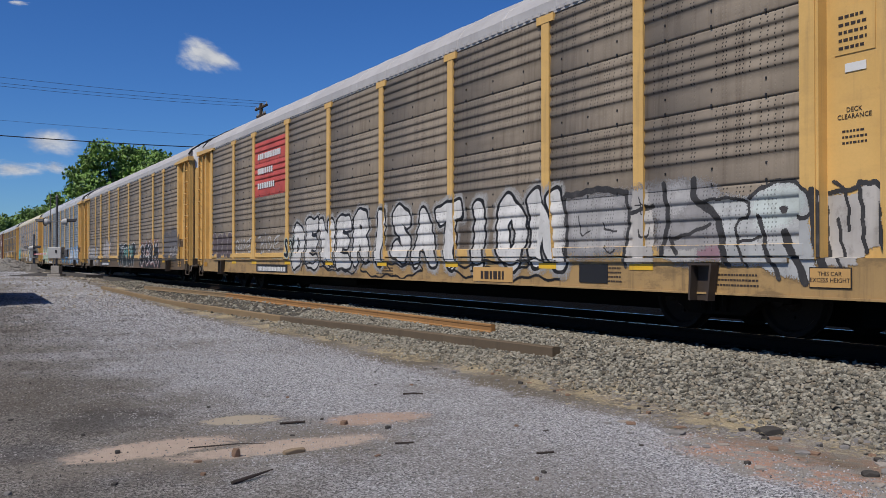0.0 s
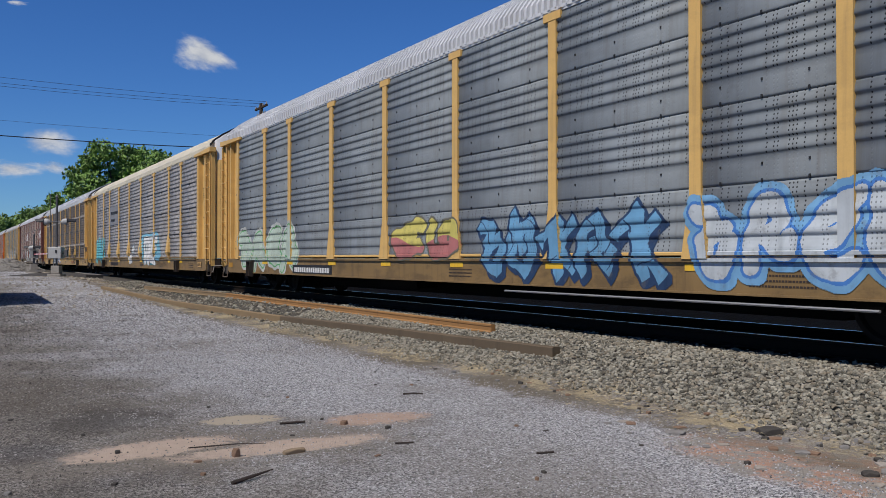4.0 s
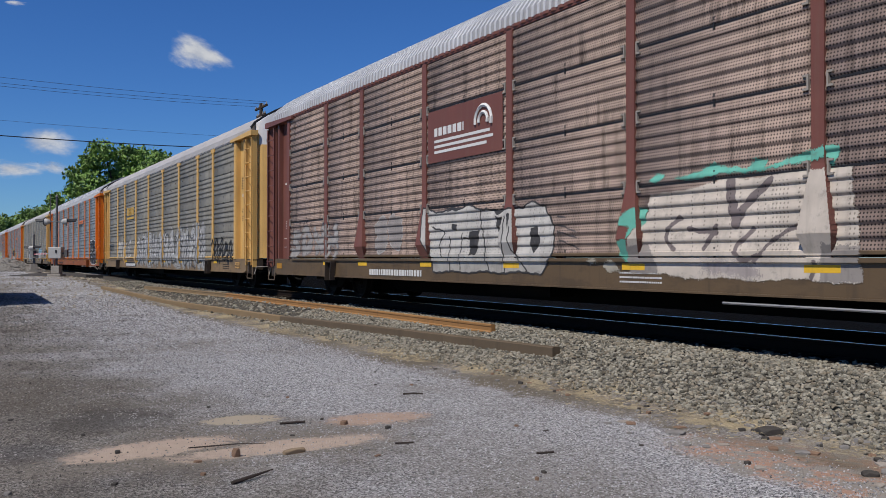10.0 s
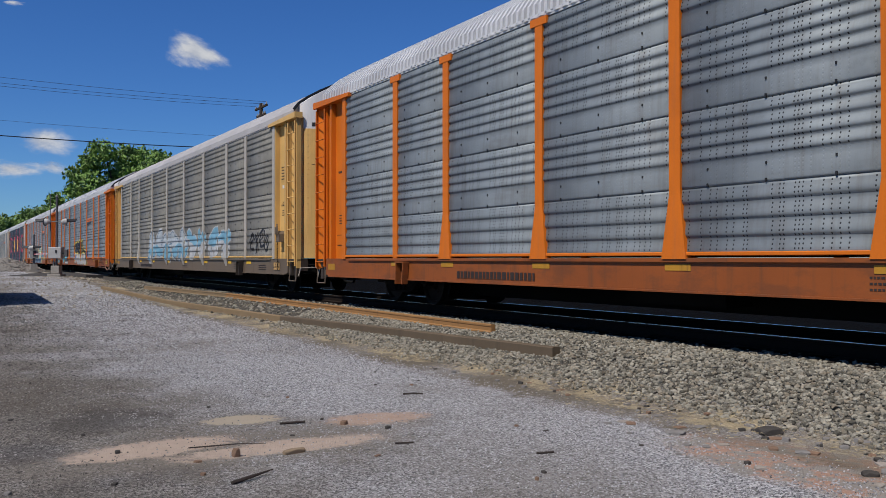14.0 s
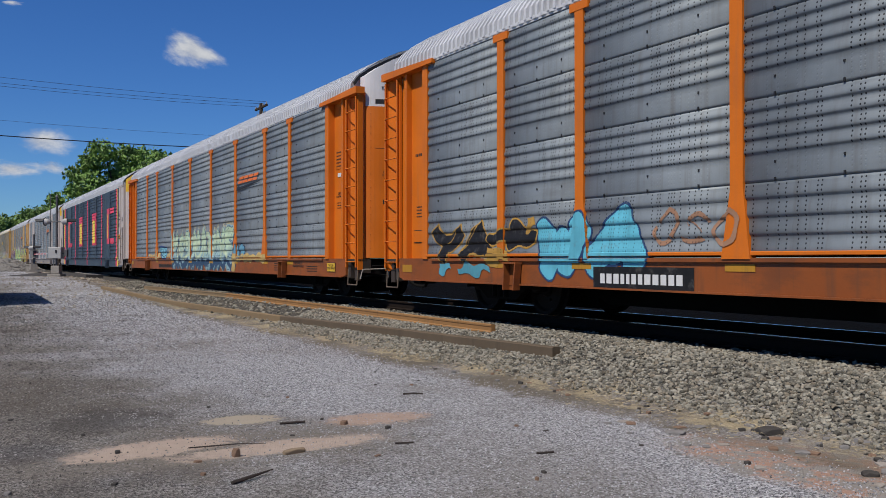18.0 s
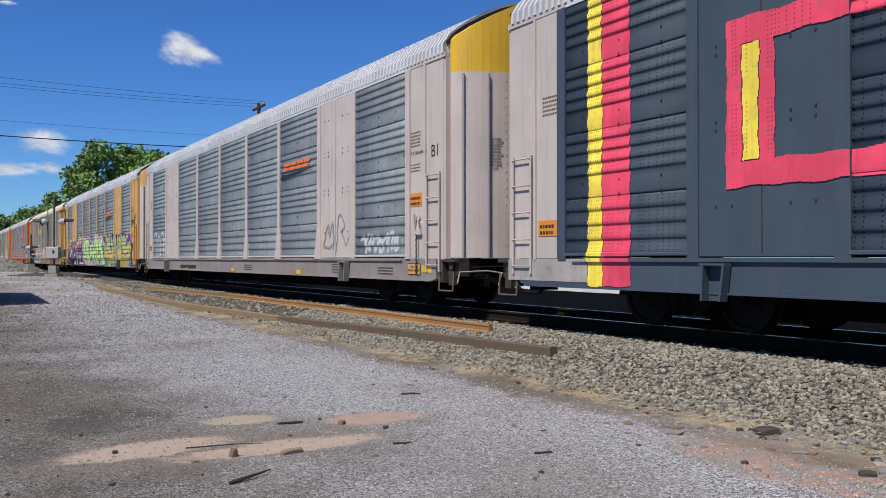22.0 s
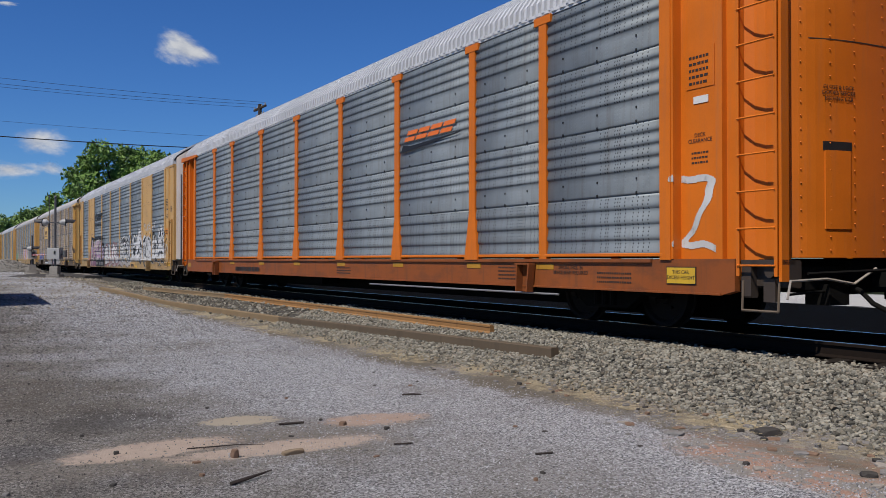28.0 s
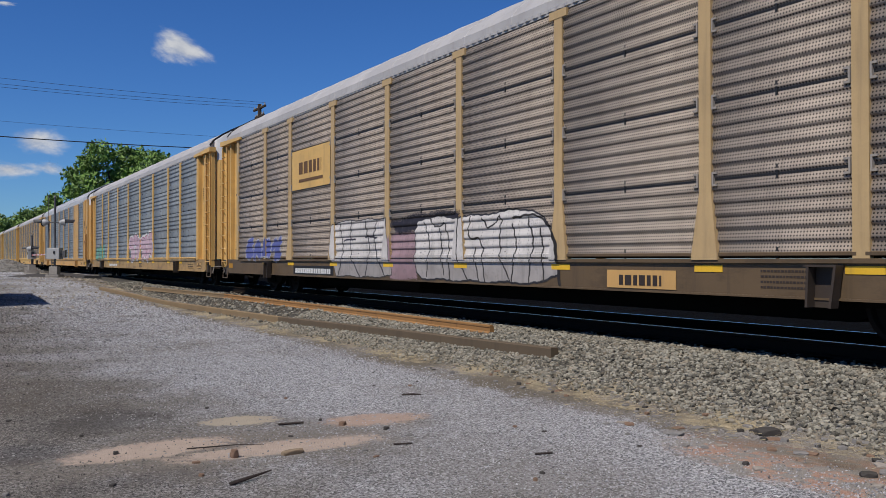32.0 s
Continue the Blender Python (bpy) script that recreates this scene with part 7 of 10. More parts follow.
    s.add(v, [(r * n + j, r * n + j + 1, (r + 1) * n + j + 1, (r + 1) * n + j) for r in range(3) for j in range(n - 1)])
    part("roof_end_seal", mirrored("roof_end_seal", lambda: s, P_BLACK, 1, 1), car, "black roof end seal")
    part("roof_end_seal", cached(("roof_end_seal", "rear"), lambda: mirror_x(s), P_BLACK), car, "black roof end seal")
    if i in (7, 9):
        pale = P_GREYW if i == 7 else mat("pinkish_rust", painted, (0.42, 0.24, 0.18), grime=0.5)
        rod = part("brake_rod", Shape().tube((5.6, -SIDE - 0.02, 0.475), (11.7, -SIDE - 0.02, 0.455), 0.016, 6).mesh("brake_rod", [pale]), car, "thin steel brake rod under the sill")
        for x in (6.1, 7.9, 9.7, 11.6):
            part("rod_hanger", Shape().box(x - 0.025, x + 0.025, -SIDE - 0.04, -SIDE, 0.43, 0.56).mesh("rod_hanger", [pale]), rod)
        links = Shape()
        for k in range(16):
            x = 11.7 + 0.075 * k
            z0 = 0.455 - 0.13 * math.sin(math.pi * k / 16)
            z1 = 0.455 - 0.13 * math.sin(math.pi * (k + 1) / 16)
            links.tube((x, -SIDE - 0.02 + 0.012 * (k % 2), z0), (x + 0.07, -SIDE - 0.02 - 0.012 * (k % 2), z1), 0.017, 5)
        tagged(part("hanging_chain", links.mesh("hanging_chain", [pale]), rod, "slack hanging chain"), kind="stuff")
    if i in (2, 5, 15):
        s = Shape().tube((3.0, -SIDE - 0.02, 0.42), (9.6, -SIDE - 0.02, 0.42), 0.017, 6)
        part("brake_rod", s.mesh("brake_rod", [BARE]), car, "bare steel brake rod")
    if i in (3, 4, 5, 17, 20):
        for k, x in enumerate(POSTS):
            for r in (1, 2, 3):
                for side in (-1, 1):
                    if abs(x + side * 0.15) < 11.8:
                        clip = mirrored("clip", clip_shape, P_STRIP, side, 1)
                        part("clip", clip, car, at=pose(x + side * 0.15, 0, 0.975 + SHEET * r))
        for (xa, xb) in zip(POSTS, POSTS[1:]):
            for r in (1, 2, 3):
                if i == 4 and r % 2:
                    continue
                s = Shape().box(xa + 0.1, xb - 0.1, -SIDE - 0.022, -SIDE - 0.005, 0.975 + SHEET * r - 0.016, 0.975 + SHEET * r + 0.006)
                part("joint_gap", s.mesh("joint_gap", [P_BLACK]), car)
    if i == 4:
        for (xa, xb) in zip(POSTS, POSTS[1:]):
            for r in (1, 3):
                plate(car, "joint_strip", xa + 0.12, xb - 0.12, 0.975 + SHEET * r - 0.05, 0.975 + SHEET * r + 0.05, SIDE + 0.045, P_STRIP, "pale joint strip")


for index, wagon in CAR.items():
    fittings(index, wagon, KINDS[index][1])

W, K = (0.62, 0.62, 0.60), (0.015, 0.015, 0.016)
LIME, ROSE, INKY, PALEP = (0.47, 0.74, 0.28), (0.60, 0.38, 0.53), (0.016, 0.015, 0.017), (0.56, 0.55, 0.58)
PLUM, NAVY, CHART = (0.26, 0.035, 0.17), (0.03, 0.03, 0.16), (0.52, 0.62, 0.05)
VIOLET, OCEAN = (0.16, 0.05, 0.30), (0.03, 0.15, 0.32)
SKYB, TEALB, CHALK = (0.17, 0.46, 0.62), (0.04, 0.22, 0.30), (0.68, 0.68, 0.66)
WASH = (0.60, 0.565, 0.53)
graffiti(CAR[0], "DEWERISATION", -3.95, 7.7, 0.70, 2.04, (0.66, 0.65, 0.62), K, halo=(0.40, 0.39, 0.37), seed=1, weight=0.165, edge=0.06, spread=0.10, soft=True)
graffiti(CAR[0], "aec", -3.7, 7.5, 0.55, 0.95, None, K, seed=2, weight=0.01, edge=0.016)
m = Mural(CAR[0], 7.2, 13.2, 0.5, 2.5, 23)
MIST, PEARL, SOOT = (0.30, 0.29, 0.285), (0.46, 0.47, 0.46), (0.05, 0.048, 0.048)
m.area(MIST, [(7.67, 1.84), (8.09, 1.85), (9.01, 1.86), (9.55, 1.89), (10.26, 1.90), (10.66, 1.75), (10.66, 1.63), (9.73, 1.49), (9.01, 1.45), (9.01, 0.97), (7.73, 0.93), (7.64, 1.31)], soft=0.16, bend=1)
m.area((0.38, 0.37, 0.36), [(7.79, 1.79), (8.32, 1.82), (8.91, 1.73), (9.01, 1.48), (8.91, 1.14), (8.32, 0.97), (7.79, 1.23)], soft=0.1, bend=1)
m.area(MIST, [(9.55, 1.69), (9.69, 1.88), (10.09, 1.95), (10.38, 1.83), (10.42, 1.67), (11.04, 1.66), (11.11, 0.90), (9.55, 0.87)], soft=0.12, bend=1)
m.area((0.42, 0.41, 0.40), [(9.73, 1.71), (9.82, 1.87), (10.09, 1.90), (10.22, 1.75), (10.00, 1.54), (9.78, 1.48)], soft=0.08, bend=1)
m.area((0.50, 0.47, 0.43), [(8.96, 0.86), (9.09, 1.62), (9.16, 1.85), (9.41, 1.83), (9.50, 1.43), (9.55, 0.87)], soft=0.03)
m.area(PEARL, [(10.22, 1.62), (11.04, 1.66), (11.40, 1.78), (11.73, 1.74), (11.89, 1.58), (11.86, 1.34), (11.95, 0.99), (11.86, 0.69), (11.70, 0.71), (11.39, 0.76), (11.18, 0.88), (10.66, 0.87), (10.62, 1.45)], soft=0.05)
m.area((0.50, 0.56, 0.53), [(11.08, 1.63), (11.40, 1.73), (11.73, 1.70), (11.86, 1.59), (11.73, 1.35), (11.26, 1.22), (11.11, 1.40)], soft=0.1, bend=1)
m.area((0.50, 0.47, 0.43), [(11.97, 1.62), (12.32, 1.61), (12.43, 1.69), (12.61, 1.67), (12.72, 1.06), (12.43, 1.04), (12.41, 0.87), (11.98, 0.88)], soft=0.03)
m.area((0.34, 0.20, 0.23), [(10.30, 1.04), (10.66, 1.08), (10.68, 0.93), (10.30, 0.93)], soft=0.05)
m.area((0.52, 0.50, 0.46), [(9.73, 1.06), (10.30, 1.06), (10.30, 0.93), (9.73, 0.93)], soft=0.03)
m.stroke(SOOT, 0.1, [(10.22, 1.90), (10.22, 1.65), (10.42, 1.55), (10.62, 1.36), (10.74, 0.87)], bend=1)
m.stroke(SOOT, 0.08, [(9.71, 1.88), (9.78, 1.42), (9.69, 1.00)], bend=1)
m.stroke(SOOT, 0.07, [(7.64, 1.84), (7.70, 1.50), (7.73, 0.97)], bend=1)
m.stroke(SOOT, 0.09, [(7.70, 1.87), (8.32, 1.91), (9.01, 1.84)], bend=1)
m.stroke(SOOT, 0.04, [(10.26, 1.62), (11.04, 1.65), (11.06, 1.43), (10.84, 1.38), (10.93, 1.08), (11.02, 0.87)], bend=1)
m.stroke(SOOT, 0.05, [(11.06, 1.65), (11.29, 1.76), (11.54, 1.79), (11.73, 1.74), (11.88, 1.61), (11.89, 1.37), (11.70, 1.37)], bend=1)
m.stroke(SOOT, 0.06, [(11.17, 1.42), (11.27, 1.25), (11.34, 0.96), (11.46, 0.71)], bend=1)
m.stroke(SOOT, 0.11, [(11.92, 1.64), (11.94, 1.34), (12.01, 0.88)], bend=1)
m.stroke(SOOT, 0.1, [(11.55, 1.21), (11.66, 0.99), (11.79, 0.69)], bend=1)
m.stroke(SOOT, 0.05, [(9.82, 1.19), (10.46, 1.33)], bend=1)
m.stroke(SOOT, 0.04, [(10.93, 1.14), (11.22, 1.19)], bend=1)
m.stroke(SOOT, 0.04, [(12.08, 1.76), (12.20, 1.67), (12.24, 1.25)], bend=1)
m.stroke(SOOT, 0.04, [(12.11, 1.36), (12.22, 0.88)], bend=1)
m.stroke(SOOT, 0.05, [(12.35, 1.69), (12.39, 1.32), (12.44, 1.01)], bend=1)
m.stroke(SOOT, 0.06, [(12.37, 1.71), (12.60, 1.69), (12.65, 1.31), (12.72, 1.03)], bend=1)
m.stroke(SOOT, 0.05, [(11.92, 1.64), (12.32, 1.67)], bend=1)
m.stroke(SOOT, 0.07, [(9.82, 1.19), (9.95, 1.03)], bend=1)
m.stroke(SOOT, 0.06, [(9.01, 1.79), (9.06, 1.45), (8.96, 0.86)], bend=1)
m.stroke(SOOT, 0.06, [(9.06, 1.55), (9.50, 1.60)], bend=1)
m.area((0.06, 0.055, 0.055), [(11.45, 1.48), (11.52, 1.52), (11.60, 1.48), (11.53, 1.40)], bend=2)
m.stroke(SOOT, 0.02, [(9.29, 1.74), (9.31, 1.50)], bend=1)
m.stroke(SOOT, 0.02, [(9.19, 1.65), (9.41, 1.62)], bend=1)
m.stroke(SOOT, 0.025, [(9.26, 1.32), (9.28, 1.20), (9.43, 1.22), (9.43, 1.33)], bend=1)
m.stroke(SOOT, 0.025, [(7.97, 1.56), (8.03, 1.26), (8.23, 1.33)], bend=1)
m.stroke(SOOT, 0.03, [(8.51, 1.43), (8.54, 1.32), (8.80, 1.32)], bend=1)
m.stroke(SOOT, 0.025, [(8.56, 1.11), (8.67, 0.99), (8.80, 1.07)], bend=1)
m.lay()
block(CAR[0], [(-7.1, -4.42, 2.72, 4.3)], (0.56, 0.075, 0.055), "red painted sign panel")
for r, (a, b) in enumerate(((-6.8, -5.3), (-6.8, -5.5), (-6.8, -4.8))):
    bars(CAR[0], a, b, 2.95 + 0.42 * r, 3.17 + 0.42 * r, SIDE + 0.044, 1, P_LETTER, r)
graffiti(CAR[0], "DERB", -11.7, -9.35, 0.95, 1.85, (0.115, 0.085, 0.085), (0.36, 0.33, 0.32), seed=70, weight=0.24, edge=0.022)
graffiti(CAR[0], "aec", -9.05, -7.45, 1.1, 1.62, None, (0.46, 0.45, 0.43), seed=71, weight=0.02, edge=0.013)
graffiti(CAR[0], "bec", -6.75, -4.9, 1.1, 1.68, None, (0.46, 0.45, 0.43), seed=72, weight=0.02, edge=0.013)
graffiti(CAR[0], "SY", -4.45, -3.7, 0.95, 1.55, K, (0.45, 0.52, 0.46), seed=73, weight=0.13, edge=0.03)
graffiti(CAR[1], "OMEN", -12.3, -8.2, 0.6, 1.72, (0.30, 0.28, 0.265), (0.045, 0.04, 0.04), halo=(0.20, 0.19, 0.18), seed=5, weight=0.18, fuse=0.05, edge=0.03)
graffiti(CAR[1], "FRMUEO", -12.0, -8.2, 0.95, 1.65, None, (0.55, 0.54, 0.52), seed=105, weight=0.02, edge=0.015)
graffiti(CAR[1], "CUU", -6.3, -3.9, 0.95, 1.9, (0.43, 0.39, 0.37), (0.31, 0.27, 0.25), halo=(0.27, 0.24, 0.22), seed=6, patchy=0.15, weight=0.24)
graffiti(CAR[1], "MERP", -1.3, 3.35, 0.56, 1.75, (0.015, 0.022, 0.022), (0.60, 0.61, 0.60), seed=7, fill2=(0.02, 0.03, 0.03), weight=0.2, edge=0.026, drop=0.0)
graffiti(CAR[1], "fbecaf", -0.9, 2.4, 1.25, 1.6, None, (0.55, 0.57, 0.56), seed=107, weight=0.02, edge=0.014)
graffiti(CAR[1], "OB", 9.3, 11.9, 1.0, 2.1, (0.13, 0.12, 0.12), (0.07, 0.065, 0.065), halo=(0.17, 0.155, 0.15), seed=108, weight=0.25, edge=0.03, soft=True, spread=0.2)
graffiti(CAR[1], "ecb", 10.4, 11.9, 1.05, 1.5, None, (0.42, 0.40, 0.39), seed=109, weight=0.02, edge=0.016)
graffiti(CAR[1], "~~", 0.2, 2.6, 0.95, 1.6, None, (0.06, 0.32, 0.28), seed=8, weight=0.02, edge=0.03)
graffiti(CAR[1], "~~~", 4.35, 8.6, 0.54, 0.95, K, K, seed=110, weight=0.4, edge=0.05, drop=0.0)
graffiti(CAR[1], "SCUM", 4.4, 8.35, 0.62, 1.66, (0.015, 0.015, 0.016), W, halo=(0.32, 0.13, 0.11), seed=9, sharp=True, weight=0.17, edge=0.04, spread=0.08, soft=True, drop=0.0)
graffiti(CAR[2], "baca", -11.7, -6.6, 0.55, 1.9, (0.45, 0.55, 0.45), (0.10, 0.36, 0.12), halo=(0.5, 0.52, 0.48), seed=10)
graffiti(CAR[2], "ce", -1.3, 1.8, 0.85, 1.8, (0.60, 0.52, 0.10), (0.15, 0.14, 0.1), fill2=(0.45, 0.15, 0.14), seed=11)
graffiti(CAR[2], "befaf", 2.2, 6.6, 0.6, 1.7, (0.12, 0.32, 0.52), (0.02, 0.05, 0.12), seed=12, sharp=True)
graffiti(CAR[2], "bacecb", 7.1, 11.8, 0.62, 1.75, (0.50, 0.55, 0.58), (0.05, 0.20, 0.55), halo=(0.16, 0.38, 0.62), seed=13)
graffiti(CAR[3], "DOLF", -11.85, -9.05, 0.78, 2.08, (0.10, 0.50, 0.56), (0.012, 0.03, 0.035), halo=(0.10, 0.48, 0.55), seed=14, weight=0.2, edge=0.024, spread=0.12, fuse=0.08, drop=0.0)
graffiti(CAR[3], "O", -9.25, -8.75, 0.98, 1.38, (0.10, 0.50, 0.56), (0.012, 0.03, 0.035), seed=114, weight=0.3, edge=0.02)
graffiti(CAR[3], "cbdaf", -9.2, -8.1, 0.60, 0.84, None, K, seed=115, weight=0.03, edge=0.012)
graffiti(CAR[3], "ca", -9.3, -8.6, 1.1, 1.5, None, K, seed=114, weight=0.03, edge=0.014)
m = Mural(CAR[3], -1.7, 6.2, 0.5, 2.35, 13)
m.area(SKYB, [(1.65, 1.97), (2.11, 2.09), (3.42, 2.03), (4.15, 2.07), (4.49, 2.11), (5.22, 2.06), (5.24, 1.78), (5.45, 1.62), (5.53, 1.46), (5.69, 1.20), (5.68, 0.94), (4.98, 0.82), (4.58, 0.94), (2.24, 0.72), (1.78, 1.05), (1.61, 1.44)], soft=0.05, bend=1)
m.area(SKYB, [(1.44, 1.40), (1.49, 1.54), (1.61, 1.40), (1.61, 1.25)], soft=0.03)
m.area(TEALB, [(1.92, 1.88), (2.11, 1.91), (2.24, 0.68), (2.49, 0.65), (2.24, 0.66), (2.11, 0.75), (1.98, 1.09)], soft=0.03)
m.area(CHALK, [(2.11, 1.94), (3.31, 1.95), (3.87, 1.93), (4.15, 1.88), (4.25, 2.07), (4.47, 2.05), (4.51, 1.92), (5.09, 1.94), (5.07, 1.56), (4.90, 1.49), (4.87, 1.26), (4.58, 1.25), (4.62, 0.94), (4.71, 0.69), (4.34, 0.67), (3.64, 0.74), (3.45, 0.87), (3.31, 0.66), (3.03, 0.68), (2.82, 0.85), (2.55, 0.67), (2.30, 0.68), (2.18, 1.12)], TEALB, 0.016)
m.area((0.03, 0.16, 0.13), [(2.46, 1.58), (2.65, 1.53), (2.61, 1.32), (2.52, 1.28)])
m.area((0.03, 0.16, 0.13), [(3.03, 1.62), (3.12, 1.64), (3.12, 1.30), (3.03, 1.32)])
m.area(TEALB, [(3.90, 1.95), (4.08, 1.92), (4.10, 1.31), (3.85, 1.32)])
m.area(TEALB, [(4.46, 1.64), (5.09, 1.56), (4.90, 1.48), (4.51, 1.55)])
m.area(TEALB, [(3.26, 1.91), (3.36, 1.90), (3.36, 1.76)])
m.area(TEALB, [(2.76, 0.69), (2.82, 0.83), (3.03, 0.67)])
m.area(TEALB, [(3.42, 0.67), (3.64, 0.74), (4.29, 0.66)])
m.area(TEALB, [(4.56, 1.25), (4.87, 1.25), (5.07, 1.21), (4.63, 1.13)])
m.stroke((0.05, 0.06, 0.06), 0.014, [(2.68, 1.89), (2.86, 1.68), (2.88, 1.04), (2.84, 0.85)])
m.stroke((0.05, 0.06, 0.06), 0.014, [(4.22, 1.29), (4.27, 0.87), (4.34, 0.67)])
m.stroke((0.05, 0.06, 0.06), 0.014, [(4.58, 1.22), (4.67, 0.88), (4.71, 0.69)])
m.stroke((0.05, 0.06, 0.06), 0.014, [(2.24, 1.09), (2.30, 0.68)])
m.area(CHALK, [(-0.75, 1.46), (-0.40, 1.50), (-0.40, 1.58), (-0.03, 1.40), (-0.36, 1.22), (-0.71, 1.24)], (0.10, 0.34, 0.44), 0.02)
m.area((0.60, 0.59, 0.56), [(-1.55, 1.03), (-1.12, 1.16), (-0.49, 1.09), (-0.62, 0.68), (-0.84, 0.76), (-1.07, 0.67), (-1.36, 0.67)], (0.05, 0.06, 0.06), 0.012)
m.lay()
graffiti(CAR[3], "acfedbca", 4.9, 6.8, 0.62, 0.84, None, (0.06, 0.05, 0.04), seed=17, weight=0.012, edge=0.007)
plate(CAR[3], "sign_plate", -7.0, -4.4, 2.75, 3.72, SIDE + 0.05, mat("grey_sign", painted, (0.2, 0.2, 0.21)), "dark grey sign plate")
bars(CAR[3], -6.7, -4.6, 3.3, 3.5, SIDE + 0.058, 1, P_BLACK, 1)
bars(CAR[3], -6.7, -5.4, 2.92, 3.12, SIDE + 0.058, 1, P_BLACK, 2)
graffiti(CAR[4], "4ZOK", -5.9, -1.5, 0.52, 1.95, (0.62, 0.64, 0.68), (0.03, 0.03, 0.035), halo=(0.36, 0.03, 0.04), seed=18, weight=0.21, edge=0.03, sharp=True, spread=0.10, soft=True, drop=0.05)
graffiti(CAR[4], "RUCKY", -2.1, -1.2, 1.45, 1.72, None, K, seed=19, weight=0.03, edge=0.012)
graffiti(CAR[4], "acbcbd", 5.5, 8.4, 1.05, 1.85, None, (0.03, 0.03, 0.03), seed=20, weight=0.03, edge=0.02)
graffiti(CAR[4], "fba", 6.0, 7.6, 0.6, 1.1, None, (0.03, 0.03, 0.03), seed=220, weight=0.03, edge=0.018)
bars(CAR[4], 5.25, 6.4, 0.64, 0.86, SIDE + 0.05, 1, mat("red_brown_stencil", plain, (0.26, 0.09, 0.03), 0.6), 9)
graffiti(CAR[4], "OUTZaBOMB", -11.45, -9.6, 0.98, 1.24, None, (0.42, 0.41, 0.40), seed=221, weight=0.02, edge=0.012)
graffiti(CAR[4], "ce", 3.4, 4.4, 1.0, 1.75, None, (0.24, 0.22, 0.20), seed=222, weight=0.02, edge=0.02)
graffiti(CAR[5], "SDWH", -11.7, -8.5, 0.95, 1.8, (0.33, 0.31, 0.29), (0.20, 0.17, 0.16), seed=21, patchy=0.25, weight=0.13, edge=0.03)
graffiti(CAR[5], "SU", -6.55, -5.25, 1.0, 1.9, (0.30, 0.27, 0.25), (0.42, 0.40, 0.37), seed=122, weight=0.24, edge=0.025)
m = Mural(CAR[5], -4.9, 9.9, 0.5, 2.3, 37)
BUFF, MINTY = (0.60, 0.525, 0.44), (0.13, 0.50, 0.38)
m.area(BUFF, [(1.41, 0.90), (1.45, 1.22), (1.74, 1.48), (1.80, 1.74), (3.05, 1.86), (4.38, 1.88), (4.42, 1.93), (4.70, 1.89), (4.77, 1.22), (4.80, 0.71), (2.68, 0.70), (1.41, 0.77)], soft=0.025)
m.area(BUFF, [(5.4, 1.92), (9.2, 2.02), (9.4, 1.2), (9.3, 0.56), (5.4, 0.56)], soft=0.025)
m.area((0.30, 0.27, 0.245), [(4.35, 0.88), (4.40, 1.11), (4.80, 1.08), (4.82, 0.71), (4.31, 0.70)], soft=0.025)
m.area((0.30, 0.27, 0.245), [(1.41, 1.13), (1.74, 1.13), (1.92, 0.91), (1.92, 0.73), (1.41, 0.77)], soft=0.025)
m.area((0.40, 0.35, 0.33), [(2.62, 0.85), (2.79, 0.91), (3.50, 0.89), (3.59, 0.72), (2.84, 0.73)], soft=0.08, bend=1)
m.area(MINTY, [(1.77, 1.94), (1.93, 2.03), (2.05, 1.96), (1.87, 1.89)], soft=0.03)
m.area(MINTY, [(2.23, 1.95), (2.68, 2.02), (2.90, 2.08), (2.95, 2.01), (3.36, 1.98), (3.50, 2.10), (3.64, 2.05), (3.60, 1.96), (4.05, 2.04), (4.50, 2.14), (4.56, 2.11), (4.48, 1.89), (4.42, 2.00), (4.09, 1.95), (3.21, 1.93), (2.52, 1.91)], soft=0.03)
m.area(MINTY, [(1.14, 1.41), (1.48, 1.63), (1.74, 1.59), (1.71, 1.44), (1.41, 1.22), (1.48, 1.38)], soft=0.03)
m.area(MINTY, [(1.21, 1.18), (1.41, 1.22), (1.41, 0.90), (1.24, 1.00)], soft=0.03)
m.area(MINTY, [(5.3, 2.02), (7.0, 2.12), (9.4, 2.1), (9.5, 2.02), (7.2, 2.02)], soft=0.03)
m.stroke((0.19, 0.155, 0.15), 0.06, [(2.34, 1.46), (2.11, 1.34), (2.05, 1.16), (2.23, 1.06)], bend=1)
m.stroke((0.19, 0.155, 0.15), 0.14, [(3.13, 1.82), (3.16, 1.58), (3.20, 1.34)], bend=1)
m.stroke((0.19, 0.155, 0.15), 0.1, [(3.69, 1.81), (3.40, 1.60), (3.20, 1.38)], bend=1)
m.stroke((0.19, 0.155, 0.15), 0.07, [(2.90, 1.31), (2.73, 1.07)], bend=1)
m.stroke((0.19, 0.155, 0.15), 0.06, [(3.45, 1.29), (3.15, 1.03), (3.35, 0.91), (3.54, 0.99)], bend=1)
m.stroke((0.19, 0.155, 0.15), 0.05, [(4.04, 1.28), (3.68, 1.14), (3.50, 0.91)], bend=1)
m.stroke((0.19, 0.155, 0.15), 0.06, [(2.46, 1.32), (2.90, 1.23)], bend=1)
m.stroke((0.19, 0.155, 0.15), 0.05, [(4.29, 0.91), (4.21, 0.73)], bend=1)
for x, z in ((6.1, 1.6), (7.0, 1.2), (7.9, 1.5), (8.6, 1.1)):
    m.stroke((0.23, 0.19, 0.18), 0.07, [(x, z + 0.3), (x - 0.4, z), (x - 0.1, z - 0.4), (x + 0.4, z - 0.2)], bend=2)
